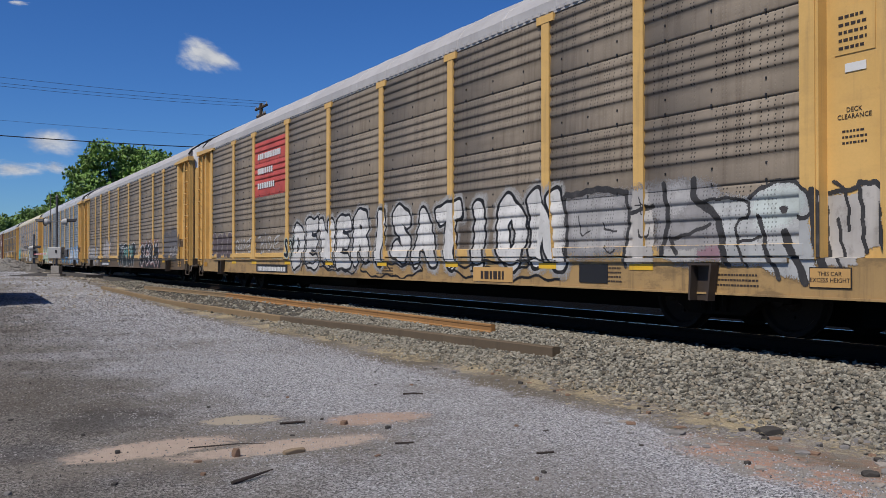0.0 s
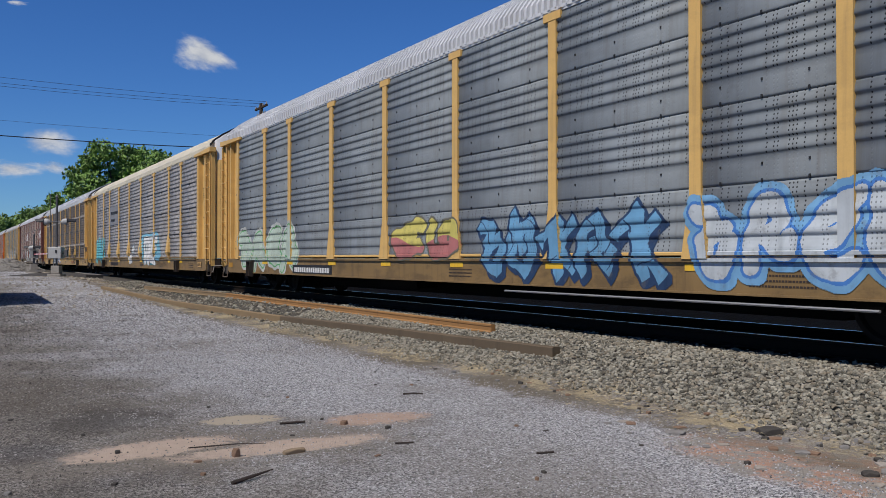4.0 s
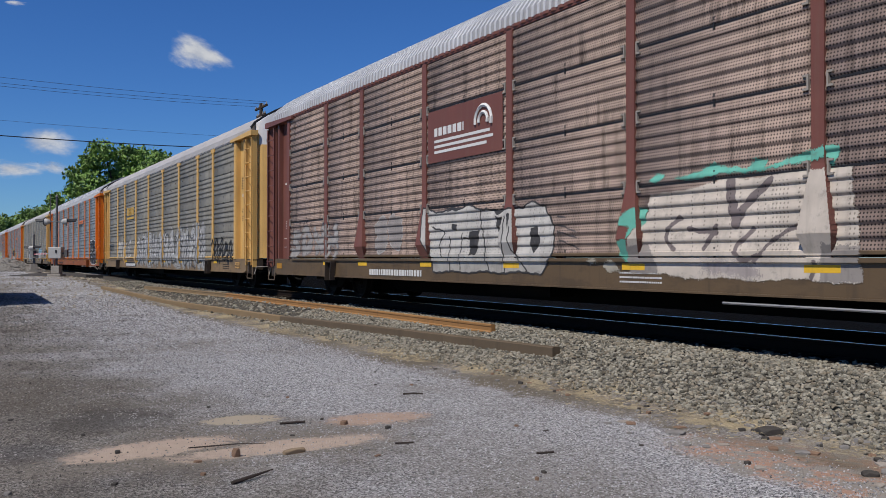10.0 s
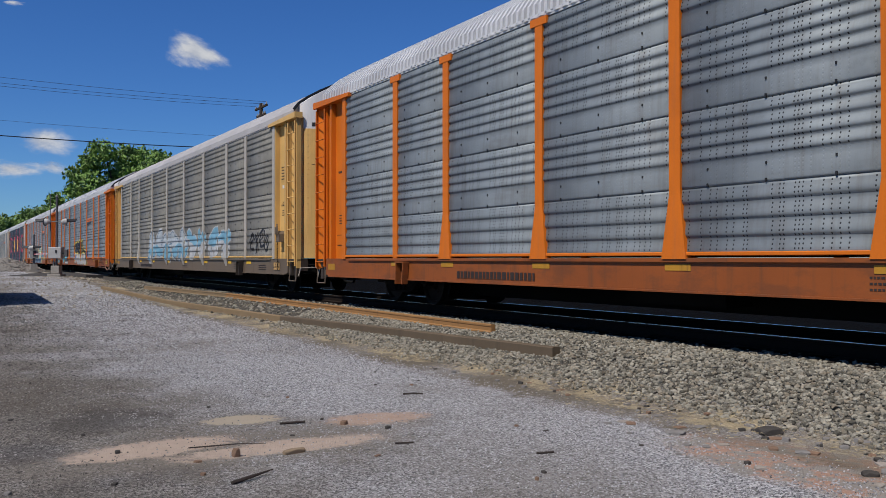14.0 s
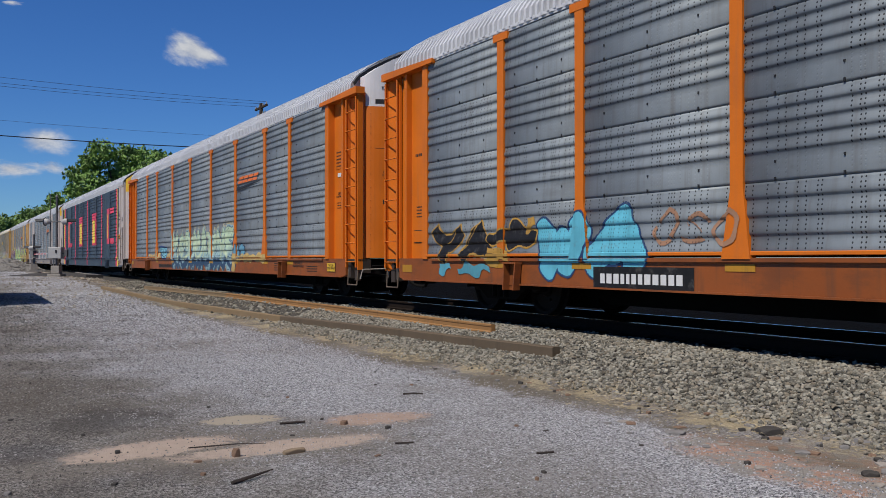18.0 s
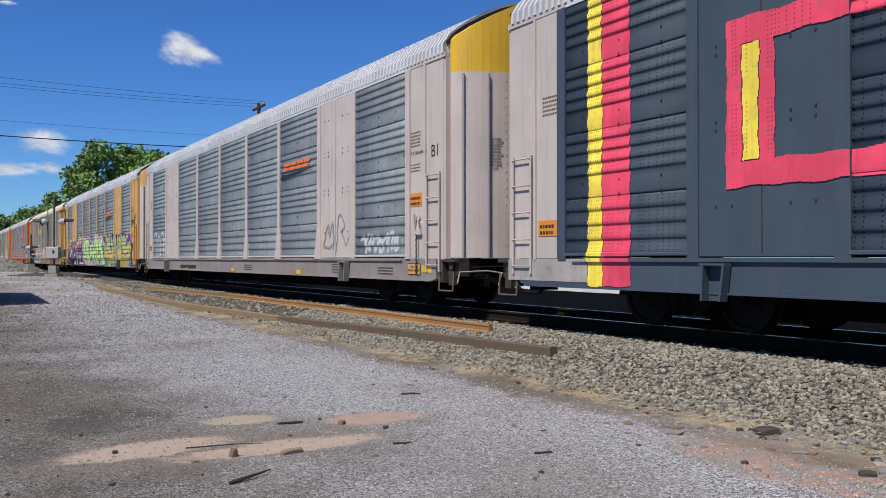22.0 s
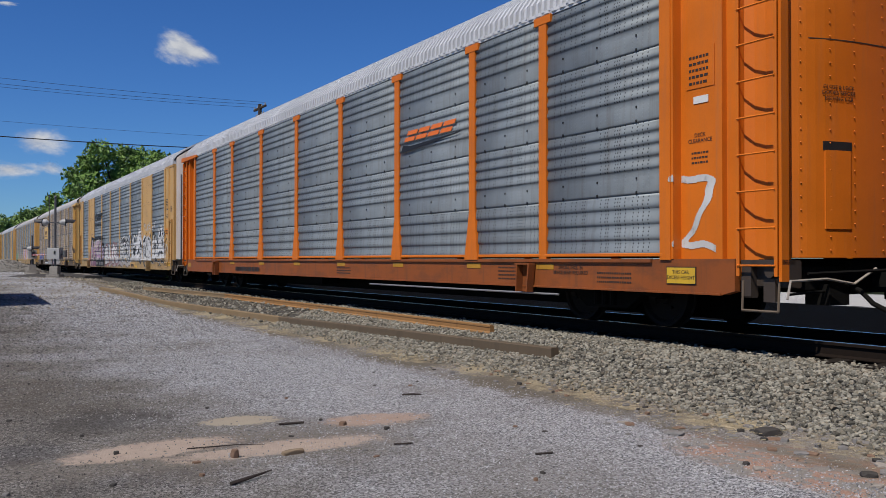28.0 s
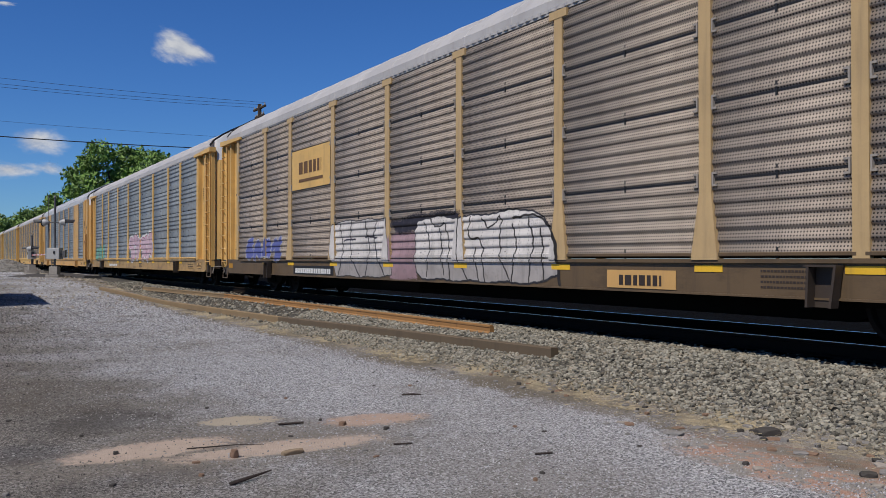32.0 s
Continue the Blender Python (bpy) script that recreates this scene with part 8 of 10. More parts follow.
m.area((0.42, 0.38, 0.30), [(0.86, 0.83), (1.07, 0.93), (1.21, 0.77), (0.93, 0.74)], soft=0.04)
m.area((0.42, 0.38, 0.30), [(0.56, 0.93), (0.71, 0.95), (0.78, 0.88), (0.60, 0.86)], soft=0.04)
m.area((0.52, 0.50, 0.46), [(-4.34, 1.89), (-3.88, 1.81), (-3.13, 1.80), (-2.73, 1.90), (-2.34, 1.76), (-1.51, 1.75), (-1.07, 1.73), (-0.84, 1.85), (-0.49, 1.75), (-0.28, 1.46), (-0.28, 1.00), (-0.58, 0.72), (-4.01, 0.70), (-4.01, 0.95), (-4.34, 1.28)], (0.05, 0.045, 0.045), 0.03, low=((0.93, (0.42, 0.40, 0.36)),))
m.area((0.05, 0.045, 0.045), [(-3.32, 1.54), (-3.13, 1.55), (-3.11, 1.44), (-3.28, 1.44)])
m.area((0.05, 0.045, 0.045), [(-2.73, 1.43), (-2.39, 1.42), (-2.45, 1.01), (-2.67, 1.01)])
m.area((0.05, 0.045, 0.045), [(-0.89, 1.43), (-0.71, 1.45), (-0.62, 1.21), (-0.76, 1.03), (-0.89, 1.16)])
m.area((0.05, 0.045, 0.045), [(-1.86, 1.66), (-1.61, 1.62), (-1.81, 1.40)])
m.area((0.05, 0.045, 0.045), [(-1.46, 1.67), (-1.36, 1.66), (-1.41, 1.39)])
m.area((0.05, 0.045, 0.045), [(-3.62, 1.86), (-2.90, 1.84), (-3.13, 1.77)])
m.area((0.05, 0.045, 0.045), [(-2.02, 1.78), (-1.51, 1.75), (-1.81, 1.67)])
m.stroke((0.05, 0.045, 0.045), 0.03, [(-4.01, 1.53), (-3.50, 1.45), (-3.82, 1.21), (-3.62, 0.99)], bend=1)
m.stroke((0.05, 0.045, 0.045), 0.03, [(-3.38, 1.32), (-3.38, 0.71)], bend=1)
m.stroke((0.05, 0.045, 0.045), 0.03, [(-2.96, 1.40), (-3.02, 0.74)], bend=1)
m.stroke((0.05, 0.045, 0.045), 0.03, [(-2.34, 1.74), (-2.28, 1.36), (-2.07, 0.72)], bend=1)
m.stroke((0.05, 0.045, 0.045), 0.03, [(-1.51, 1.64), (-1.61, 0.73)], bend=1)
m.stroke((0.05, 0.045, 0.045), 0.03, [(-1.36, 1.44), (-1.41, 1.17), (-0.98, 0.74)], bend=1)
m.stroke((0.05, 0.045, 0.045), 0.03, [(-2.90, 1.31), (-2.39, 1.30)], bend=1)
m.stroke((0.06, 0.05, 0.05), 0.022, [(-0.19, 1.56), (0.01, 1.53)])
m.stroke((0.06, 0.05, 0.05), 0.022, [(-0.19, 1.43), (0.25, 1.34)])
m.stroke((0.06, 0.05, 0.05), 0.022, [(-0.19, 1.33), (0.25, 1.25)])
m.stroke((0.06, 0.05, 0.05), 0.022, [(-0.15, 1.20), (0.33, 1.10)])
m.lay()
for a, b in ((-4.15, -1.62), (9.42, 11.72)):
    plate(CAR[5], "sign_plate", a, b, 2.72, 3.68, SIDE + 0.052, P_MAROON, "maroon sign plate")
    bars(CAR[5], a + 0.25, a + 1.3, 3.2, 3.4, SIDE + 0.06, 1, P_LETTER, 5)
    s = Shape()
    for z, l in ((3.08, 1.9), (2.98, 2.0), (2.88, 1.8)):
        s.box(a + 0.25, a + 0.25 + l, -SIDE - 0.063, -SIDE - 0.06, z, z + 0.05)
    for k in range(9):
        t0, t1 = math.pi * (k / 9) * 1.15 - 0.3, math.pi * ((k + 1) / 9) * 1.15 - 0.3
        for r in (0.14, 0.26):
            s.tube((a + 1.95 + r * math.cos(t0), -SIDE - 0.062, 3.28 + r * math.sin(t0)), (a + 1.95 + r * math.cos(t1), -SIDE - 0.062, 3.28 + r * math.sin(t1)), 0.035, 5)
    part("wheel_mark", s.mesh("wheel_mark", [P_LETTER]), CAR[5], "white company mark as plain bars")
graffiti(CAR[6], "oMec", -9.0, -5.6, 0.9, 1.98, None, (0.50, 0.49, 0.46), seed=25, weight=0.03, edge=0.024)
graffiti(CAR[6], "AMEMAWAEMAN", -4.1, 8.2, 0.60, 2.05, (0.40, 0.405, 0.40), (0.10, 0.10, 0.10), halo=(0.30, 0.30, 0.29), seed=26, sharp=True, weight=0.2, edge=0.022, fuse=0.05, spread=0.12, soft=True, drop=0.03, rise=0.25)
graffiti(CAR[6], "fadbfadbfda", -4.0, 8.1, 0.95, 2.0, None, (0.62, 0.62, 0.61), seed=226, weight=0.01, edge=0.018, sharp=True, drop=0.0)
graffiti(CAR[6], "dbfdafbdfdbd", -3.9, 8.1, 0.6, 2.0, None, (0.06, 0.06, 0.06), seed=126, weight=0.01, edge=0.025, sharp=True, drop=0.0)
graffiti(CAR[6], "fbada", 9.1, 11.6, 0.8, 1.7, None, K, seed=27, weight=0.04, edge=0.03)
graffiti(CAR[6], "bac", -12.6, -11.95, 1.62, 2.05, None, (0.13, 0.105, 0.06), seed=128, weight=0.012, edge=0.008)
graffiti(CAR[6], "ce", -12.5, -12.0, 1.28, 1.55, None, (0.05, 0.045, 0.06), seed=129, weight=0.012, edge=0.008)
graffiti(CAR[6], "fcea", -12.0, -10.4, 1.4, 1.75, None, K, seed=28, weight=0.012, edge=0.01)
bars(CAR[6], -6.5, -4.8, 3.05, 3.55, SIDE + 0.052, 1, mat("gold_letter_paint", plain, (0.55, 0.33, 0.05), 0.5), 4)
plate(CAR[6], "underline", -6.55, -4.8, 2.86, 2.96, SIDE + 0.048, MATS["gold_letter_paint"], "gold underline")
m = Mural(CAR[7], 8.9, 12.3, 0.5, 2.4, 29)
m.area(INKY, [(9.38, 2.03), (10.03, 2.09), (10.52, 2.10), (11.05, 2.08), (11.72, 2.01), (11.91, 1.82), (11.78, 1.55), (12.04, 1.13), (12.00, 0.66), (11.27, 0.58), (9.85, 0.62), (9.47, 1.02), (9.43, 1.60)], W, 0.05, bend=1)
m.stroke(W, 0.034, [(10.23, 2.01), (9.72, 1.92), (9.68, 1.63), (10.22, 1.66), (9.77, 1.44), (10.19, 1.34)], bend=1)
m.stroke(W, 0.034, [(10.48, 2.05), (10.55, 1.64), (10.32, 1.52), (10.70, 1.41), (10.55, 1.19), (10.90, 0.97)], bend=1)
m.stroke(W, 0.034, [(11.05, 2.04), (11.16, 1.57), (10.98, 1.32)], bend=1)
m.stroke(W, 0.034, [(11.35, 2.02), (11.50, 1.69), (11.78, 1.59)], bend=1)
m.stroke(W, 0.034, [(10.98, 0.88), (11.07, 1.43), (11.42, 1.39), (11.56, 0.88)], bend=1)
m.stroke(W, 0.034, [(11.63, 1.47), (11.86, 1.17), (11.62, 0.88)], bend=1)
m.stroke(W, 0.034, [(10.35, 1.24), (10.02, 1.09), (10.67, 0.97), (10.48, 0.88)], bend=1)
m.stroke(W, 0.034, [(10.19, 0.88), (10.16, 0.65)], bend=1)
m.stroke(W, 0.034, [(10.98, 0.84), (11.05, 0.61)], bend=1)
m.stroke(W, 0.034, [(9.50, 1.21), (9.85, 1.35), (9.82, 1.09)], bend=1)
m.stroke(W, 0.014, [(11.36, 0.86), (11.41, 0.73)])
m.stroke(W, 0.014, [(11.47, 0.86), (11.53, 0.73)])
m.stroke(W, 0.014, [(11.58, 0.86), (11.64, 0.73)])
m.stroke(W, 0.014, [(11.69, 0.86), (11.75, 0.73)])
m.lay()
graffiti(CAR[8], "acfba", -5.1, 2.0, 0.85, 2.15, (0.42, 0.48, 0.52), (0.05, 0.12, 0.2), halo=(0.45, 0.47, 0.48), seed=31, fill2=(0.14, 0.36, 0.5))
graffiti(CAR[8], "becf", 2.0, 7.6, 0.9, 2.1, (0.16, 0.38, 0.52), (0.5, 0.52, 0.53), seed=32, patchy=0.2, fill2=(0.45, 0.47, 0.48))
graffiti(CAR[8], "cfce", 9.6, 11.4, 1.1, 1.8, None, K, seed=33, weight=0.04, edge=0.02)
YEL = (0.66, 0.52, 0.03)
m = Mural(CAR[9], -2.3, 5.9, 0.5, 2.75, 11)
m.area((0.02, 0.055, 0.28), [(-2.07, 1.31), (-1.56, 1.38), (-1.47, 1.05), (-1.93, 1.05)], soft=0.03, bend=1)
m.area((0.02, 0.055, 0.28), [(2.58, 2.11), (2.75, 2.07), (2.72, 1.91), (2.55, 1.72)], soft=0.03, bend=1)
m.area((0.02, 0.055, 0.28), [(2.41, 1.19), (2.83, 1.17), (3.09, 1.01), (3.04, 0.89), (2.49, 0.89)], soft=0.03, bend=1)
m.area((0.02, 0.055, 0.28), [(1.66, 1.17), (1.94, 1.18), (1.91, 0.98), (1.69, 1.00)], soft=0.03, bend=1)
m.area((0.45, 0.44, 0.42), [(-1.34, 1.32), (2.09, 1.27), (2.38, 1.33), (2.66, 0.86), (2.83, 0.57), (0.52, 0.57), (-0.23, 0.59), (-0.79, 0.92), (-0.91, 0.60), (-1.47, 0.63), (-1.61, 0.88)], INKY, 0.025)
m.area(INKY, [(-1.88, 2.03), (-1.61, 1.82), (-1.30, 1.98), (-0.79, 2.13), (-0.30, 2.06), (0.01, 2.16), (0.38, 2.07), (0.80, 2.21), (1.18, 2.11), (1.60, 2.21), (2.03, 2.09), (2.38, 2.23), (2.55, 2.20), (2.61, 1.62), (3.20, 1.80), (3.21, 1.56), (2.77, 1.48), (3.21, 1.40), (2.61, 1.35), (2.44, 1.33), (2.09, 1.25), (-1.30, 1.32), (-1.30, 1.56), (-1.65, 1.49), (-1.88, 1.60)], (0.62, 0.49, 0.06), 0.045)
m.stroke(YEL, 0.07, [(-1.65, 1.89), (-1.30, 1.93), (-0.71, 2.10), (-0.26, 2.02)], bend=1)
m.stroke(YEL, 0.07, [(0.45, 2.05), (0.80, 2.18), (1.18, 2.04)], bend=1)
m.stroke(YEL, 0.08, [(1.34, 2.03), (1.60, 2.16), (2.06, 2.05)], bend=1)
m.stroke(YEL, 0.09, [(2.12, 2.08), (2.50, 2.17), (2.52, 1.66)], bend=1)
m.stroke(YEL, 0.08, [(3.09, 1.76), (3.15, 1.58), (2.72, 1.52)], bend=1)
m.stroke(YEL, 0.07, [(-0.07, 2.12), (0.34, 2.04)], bend=1)
m.stroke(YEL, 0.08, [(-0.95, 1.73), (-0.91, 1.37)], bend=1)
m.stroke(YEL, 0.07, [(0.77, 1.66), (0.66, 1.54), (1.08, 1.41)], bend=1)
m.stroke(YEL, 0.06, [(-0.11, 1.43), (-0.07, 1.12)], bend=1)
m.stroke(YEL, 0.07, [(2.03, 1.92), (2.06, 1.47), (2.00, 1.27)], bend=1)
m.stroke(YEL, 0.08, [(-1.17, 1.25), (-1.08, 1.01)], bend=1)
m.stroke(YEL, 0.08, [(1.53, 1.21), (1.63, 0.93)], bend=1)
m.stroke(YEL, 0.07, [(2.32, 1.30), (2.44, 0.89)], bend=1)
m.stroke(YEL, 0.06, [(2.61, 1.35), (3.21, 1.28)], bend=1)
m.stroke((0.54, 0.53, 0.45), 0.03, [(-0.26, 2.02), (-0.23, 1.66), (-0.46, 1.32)], bend=1)
m.stroke((0.54, 0.53, 0.45), 0.03, [(0.34, 2.04), (0.45, 1.68), (0.38, 1.30), (0.34, 1.00)], bend=1)
m.stroke((0.54, 0.53, 0.45), 0.03, [(1.18, 2.08), (1.21, 1.72), (1.11, 1.43)], bend=1)
m.stroke((0.54, 0.53, 0.45), 0.03, [(1.28, 1.28), (1.44, 0.93), (1.41, 0.59)], bend=1)
m.stroke((0.54, 0.53, 0.45), 0.03, [(0.41, 0.89), (0.30, 0.58)], bend=1)
m.stroke((0.54, 0.53, 0.45), 0.03, [(2.09, 1.06), (2.38, 0.59)], bend=1)
m.area((0.02, 0.055, 0.28), [(-0.87, 1.77), (-0.66, 1.74), (-0.66, 1.48), (-0.87, 1.41)], bend=1)
m.area((0.02, 0.055, 0.28), [(-1.08, 1.19), (-0.62, 1.18), (-0.62, 0.98), (-1.12, 0.99)])
m.area((0.45, 0.44, 0.42), [(2.68, 1.38), (3.47, 1.34), (4.06, 1.13), (4.22, 0.54), (2.68, 0.54)], YEL, 0.04, bend=1)
m.area(INKY, [(2.45, 1.61), (3.68, 1.52), (4.33, 1.27), (4.57, 0.82), (4.53, 0.53), (4.26, 0.52), (4.10, 1.02), (3.58, 1.29), (2.68, 1.34)], YEL, 0.05, bend=1)
m.area((0.02, 0.055, 0.28), [(4.14, 1.43), (4.72, 1.36), (4.76, 1.12), (4.39, 1.12)], soft=0.03)
m.lay()
graffiti(CAR[9], "WA", -8.3, -5.75, 0.60, 1.68, (0.10, 0.50, 0.64), (0.02, 0.06, 0.16), seed=35, weight=0.21, edge=0.035)
block(CAR[9], [(-6.9, -5.0, 0.53, 0.83)], (0.012, 0.012, 0.013), "black number panel on the sill")
bars(CAR[9], -6.75, -5.15, 0.60, 0.78, SIDE + 0.038, 1, P_LETTER, 12)
graffiti(CAR[9], "YA", -11.6, -9.4, 0.80, 1.62, K, (0.50, 0.27, 0.03), seed=36, weight=0.2, edge=0.03, sharp=True, drop=0.0)
graffiti(CAR[9], ">", -9.6, -8.2, 1.02, 1.55, K, (0.50, 0.27, 0.03), seed=37, weight=0.16, edge=0.03, drop=0.0)
block(CAR[9], [(-9.7, -9.0, 0.86, 1.12), (-8.5, -8.35, 1.4, 1.6)], (0.50, 0.27, 0.03), "ochre spray-painted strokes", 0.04)
block(CAR[9], [(-11.3, -10.95, 0.7, 0.85), (-10.6, -9.6, 0.68, 0.82)], (0.08, 0.36, 0.46), "turquoise spray-painted drips", 0.04)
graffiti(CAR[9], "OSO", -5.7, -4.2, 1.05, 1.55, None, (0.38, 0.20, 0.11), seed=37, weight=0.03, edge=0.015, patchy=0.3)
graffiti(CAR[9], "OSO", 7.75, 8.95, 1.02, 1.6, None, (0.44, 0.25, 0.13), seed=38, weight=0.03, edge=0.015, patchy=0.3)
graffiti(CAR[10], "KSRMANHE", -4.3, 4.2, 0.58, 1.98, (0.50, 0.66, 0.42), (0.03, 0.09, 0.17), halo=(0.60, 0.50, 0.26), fill2=(0.30, 0.48, 0.52), seed=39, sharp=True, weight=0.18, spread=0.12, edge=0.02, drop=0.10, fuse=0.04, soft=True, fade=0.5)
graffiti(CAR[10], "~~~~", -4.3, 4.2, 0.53, 1.05, (0.03, 0.08, 0.16), (0.03, 0.08, 0.16), seed=139, weight=0.16, edge=0.03, sharp=True, drop=0.0)
graffiti(CAR[10], "fdbaf", -4.2, 3.4, 0.9, 1.9, None, (0.55, 0.66, 0.42), seed=239, weight=0.03, edge=0.035, drop=0.0)
m = Mural(CAR[10], -9.6, -4.3, 0.5, 2.0, 31)
m.area((0.60, 0.42, 0.16), [(-8.86, 1.15), (-8.21, 1.11), (-7.34, 1.15), (-7.34, 1.03), (-8.86, 1.04)], soft=0.05)
m.area((0.60, 0.42, 0.16), [(-7.34, 1.05), (-7.08, 1.34), (-6.98, 1.34), (-6.83, 0.98), (-7.15, 0.88), (-7.31, 0.93)], soft=0.05)
m.area((0.60, 0.42, 0.16), [(-6.89, 1.21), (-6.58, 1.25), (-6.52, 1.07), (-6.13, 0.97), (-6.89, 0.98)], soft=0.05)
m.area((0.60, 0.42, 0.16), [(-5.28, 1.09), (-4.94, 1.21), (-4.90, 1.27), (-4.68, 1.26), (-4.69, 1.01), (-5.29, 1.01)], soft=0.05)
m.area((0.20, 0.55, 0.66), [(-6.70, 1.44), (-5.96, 1.45), (-5.35, 1.37), (-5.31, 1.14), (-5.30, 0.97), (-5.45, 0.88), (-5.55, 0.96), (-6.07, 0.97), (-6.52, 1.23)], (0.02, 0.06, 0.24), 0.06)
m.stroke((0.015, 0.02, 0.05), 0.03, [(-6.52, 1.39), (-6.41, 1.20), (-6.29, 1.36), (-6.46, 1.32)])
m.stroke((0.015, 0.02, 0.05), 0.03, [(-6.29, 1.38), (-6.21, 1.13)])
m.stroke((0.015, 0.02, 0.05), 0.03, [(-6.12, 1.35), (-6.24, 1.24), (-6.04, 1.15)])
m.stroke((0.015, 0.02, 0.05), 0.03, [(-5.99, 1.37), (-6.02, 1.11), (-5.91, 1.35)])
m.stroke((0.015, 0.02, 0.05), 0.03, [(-5.78, 1.38), (-5.93, 1.30), (-5.78, 1.21), (-5.91, 1.13)])
m.stroke((0.015, 0.02, 0.05), 0.03, [(-5.70, 1.12), (-5.67, 1.34), (-5.60, 1.18), (-5.54, 1.34), (-5.53, 1.13)])
m.stroke((0.015, 0.02, 0.05), 0.03, [(-5.48, 1.31), (-5.49, 1.12), (-5.36, 1.12)])
m.stroke((0.015, 0.02, 0.05), 0.03, [(-5.48, 1.22), (-5.38, 1.23)])
m.stroke((0.015, 0.02, 0.05), 0.03, [(-6.41, 1.15), (-5.80, 1.04), (-5.36, 1.07)])
m.stroke((0.55, 0.40, 0.26), 0.025, [(-9.16, 1.21), (-9.34, 1.10), (-9.21, 0.99), (-8.90, 1.01)], bend=1)
m.stroke((0.50, 0.42, 0.34), 0.018, [(-10.26, 0.83), (-10.57, 0.83), (-10.57, 0.58), (-10.26, 0.62)])
m.stroke((0.50, 0.42, 0.34), 0.018, [(-10.11, 0.87), (-10.16, 0.56), (-9.91, 0.60), (-9.96, 0.84), (-10.11, 0.87)])
m.stroke((0.50, 0.42, 0.34), 0.018, [(-9.81, 0.57), (-9.86, 0.87), (-9.71, 0.60), (-9.71, 0.84)])
m.lay()
graffiti(CAR[10], "db", 4.2, 5.3, 0.9, 1.45, (0.12, 0.36, 0.5), (0.02, 0.04, 0.1), seed=41)
block(CAR[10], [(4.0, 7.4, 0.86, 1.08), (3.9, 4.3, 0.55, 0.9)], (0.62, 0.42, 0.12), "strip of pale yellow paint along the sill", 0.03)
PINK, LEMON = (0.86, 0.05, 0.12), (0.95, 0.72, 0.02)
block(CAR[11], [(-13.25, -11.27, 0.60, 0.94), (11.86, 13.25, 0.60, 0.94)], (0.40, 0.37, 0.35), "dirty white end of the sill")
for a, b in ((-5.12, -4.86), (0.55, 0.86), (6.3, 6.56)):
    block(CAR[11], [(a, b, 0.56, 4.6)], PINK, "vertical pink painted stripe", 0.008)
block(CAR[11], [(-10.94, -10.38, 0.56, 4.6), (11.2, 11.6, 0.56, 4.6)], PINK, "vertical pink painted stripe", 0.008)
block(CAR[11], [(-11.25, -10.95, 0.56, 4.6), (11.6, 11.84, 0.56, 4.6)], LEMON, "vertical yellow painted stripe", 0.008)
for a, b in ((-3.03, -1.22), (2.74, 4.51)):
    block(CAR[11], [(a, b, 1.76, 1.9), (a, b, 3.25, 3.68), (a, a + 0.2, 1.8, 3.6), (b - 0.6, b, 1.76, 3.68)], PINK, "pink painted square outline", 0.008)
    block(CAR[11], [(a + 0.2, b - 0.6, 1.9, 3.25)], LEMON, "yellow painted square", 0.008)
for a, b in ((-8.72, -6.6), (8.3, 10.6)):
    block(CAR[11], [(a, b, 1.76, 2.05), (a, b, 3.4, 3.7), (a, a + 0.22, 2.05, 3.4), (a + 0.48, a + 0.68, 2.05, 3.4)], PINK, "pink painted hook shape", 0.008)
    block(CAR[11], [(a + 0.235, a + 0.465, 2.06, 3.39)], LEMON, "yellow painted bar", 0.008)
graffiti(CAR[12], "nnnn", -11.6, -9.0, 1.0, 2.02, W, W, seed=42, weight=0.004, edge=0.028)
graffiti(CAR[12], "fabfe", 9.7, 11.5, 1.05, 1.5, None, (0.5, 0.53, 0.55), seed=43, weight=0.05, edge=0.03)
graffiti(CAR[12], "da", 7.5, 8.9, 1.1, 2.0, None, (0.3, 0.29, 0.28), seed=44, weight=0.02, edge=0.015)
m = Mural(CAR[13], -12.1, -4.0, 0.5, 2.75, 3)
m.area(CHART, [(-11.63, 1.69), (-11.06, 2.25), (-10.12, 2.24), (-8.93, 2.35), (-8.20, 2.18), (-7.13, 2.23), (-6.44, 2.29), (-5.99, 2.45), (-5.26, 2.28), (-4.79, 2.34), (-4.32, 2.13), (-4.16, 1.76), (-4.24, 1.38), (-5.27, 1.30), (-8.36, 1.40)], soft=0.16, bend=1)
m.area((0.05, 0.06, 0.05), [(-7.30, 2.06), (-7.20, 2.30), (-6.87, 2.31), (-6.69, 2.14), (-6.94, 1.94)], soft=0.05, bend=2)
m.area((0.05, 0.06, 0.05), [(-4.36, 1.99), (-4.26, 2.07), (-4.16, 1.97), (-4.24, 1.86)], soft=0.05, bend=2)
m.area((0.05, 0.06, 0.05), [(-7.98, 2.07), (-7.79, 2.17), (-7.54, 2.08), (-7.76, 1.98)], soft=0.05, bend=2)
m.area((0.05, 0.06, 0.05), [(-11.28, 2.03), (-11.12, 2.14), (-10.95, 2.01), (-11.12, 1.93)], soft=0.05, bend=2)
m.area((0.05, 0.06, 0.05), [(-11.99, 1.52), (-11.87, 1.64), (-11.46, 1.59), (-11.51, 1.38)], soft=0.05, bend=2)
m.area((0.05, 0.055, 0.055), [(-4.36, 1.60), (-4.08, 1.62), (-4.04, 1.37), (-4.25, 1.02), (-4.58, 0.91), (-4.53, 1.39)], soft=0.06)
m.area(INKY, [(-11.81, 1.21), (-10.95, 1.66), (-6.94, 1.54), (-4.24, 1.27), (-4.09, 0.88), (-4.05, 0.53), (-11.63, 0.54)], soft=0.05)
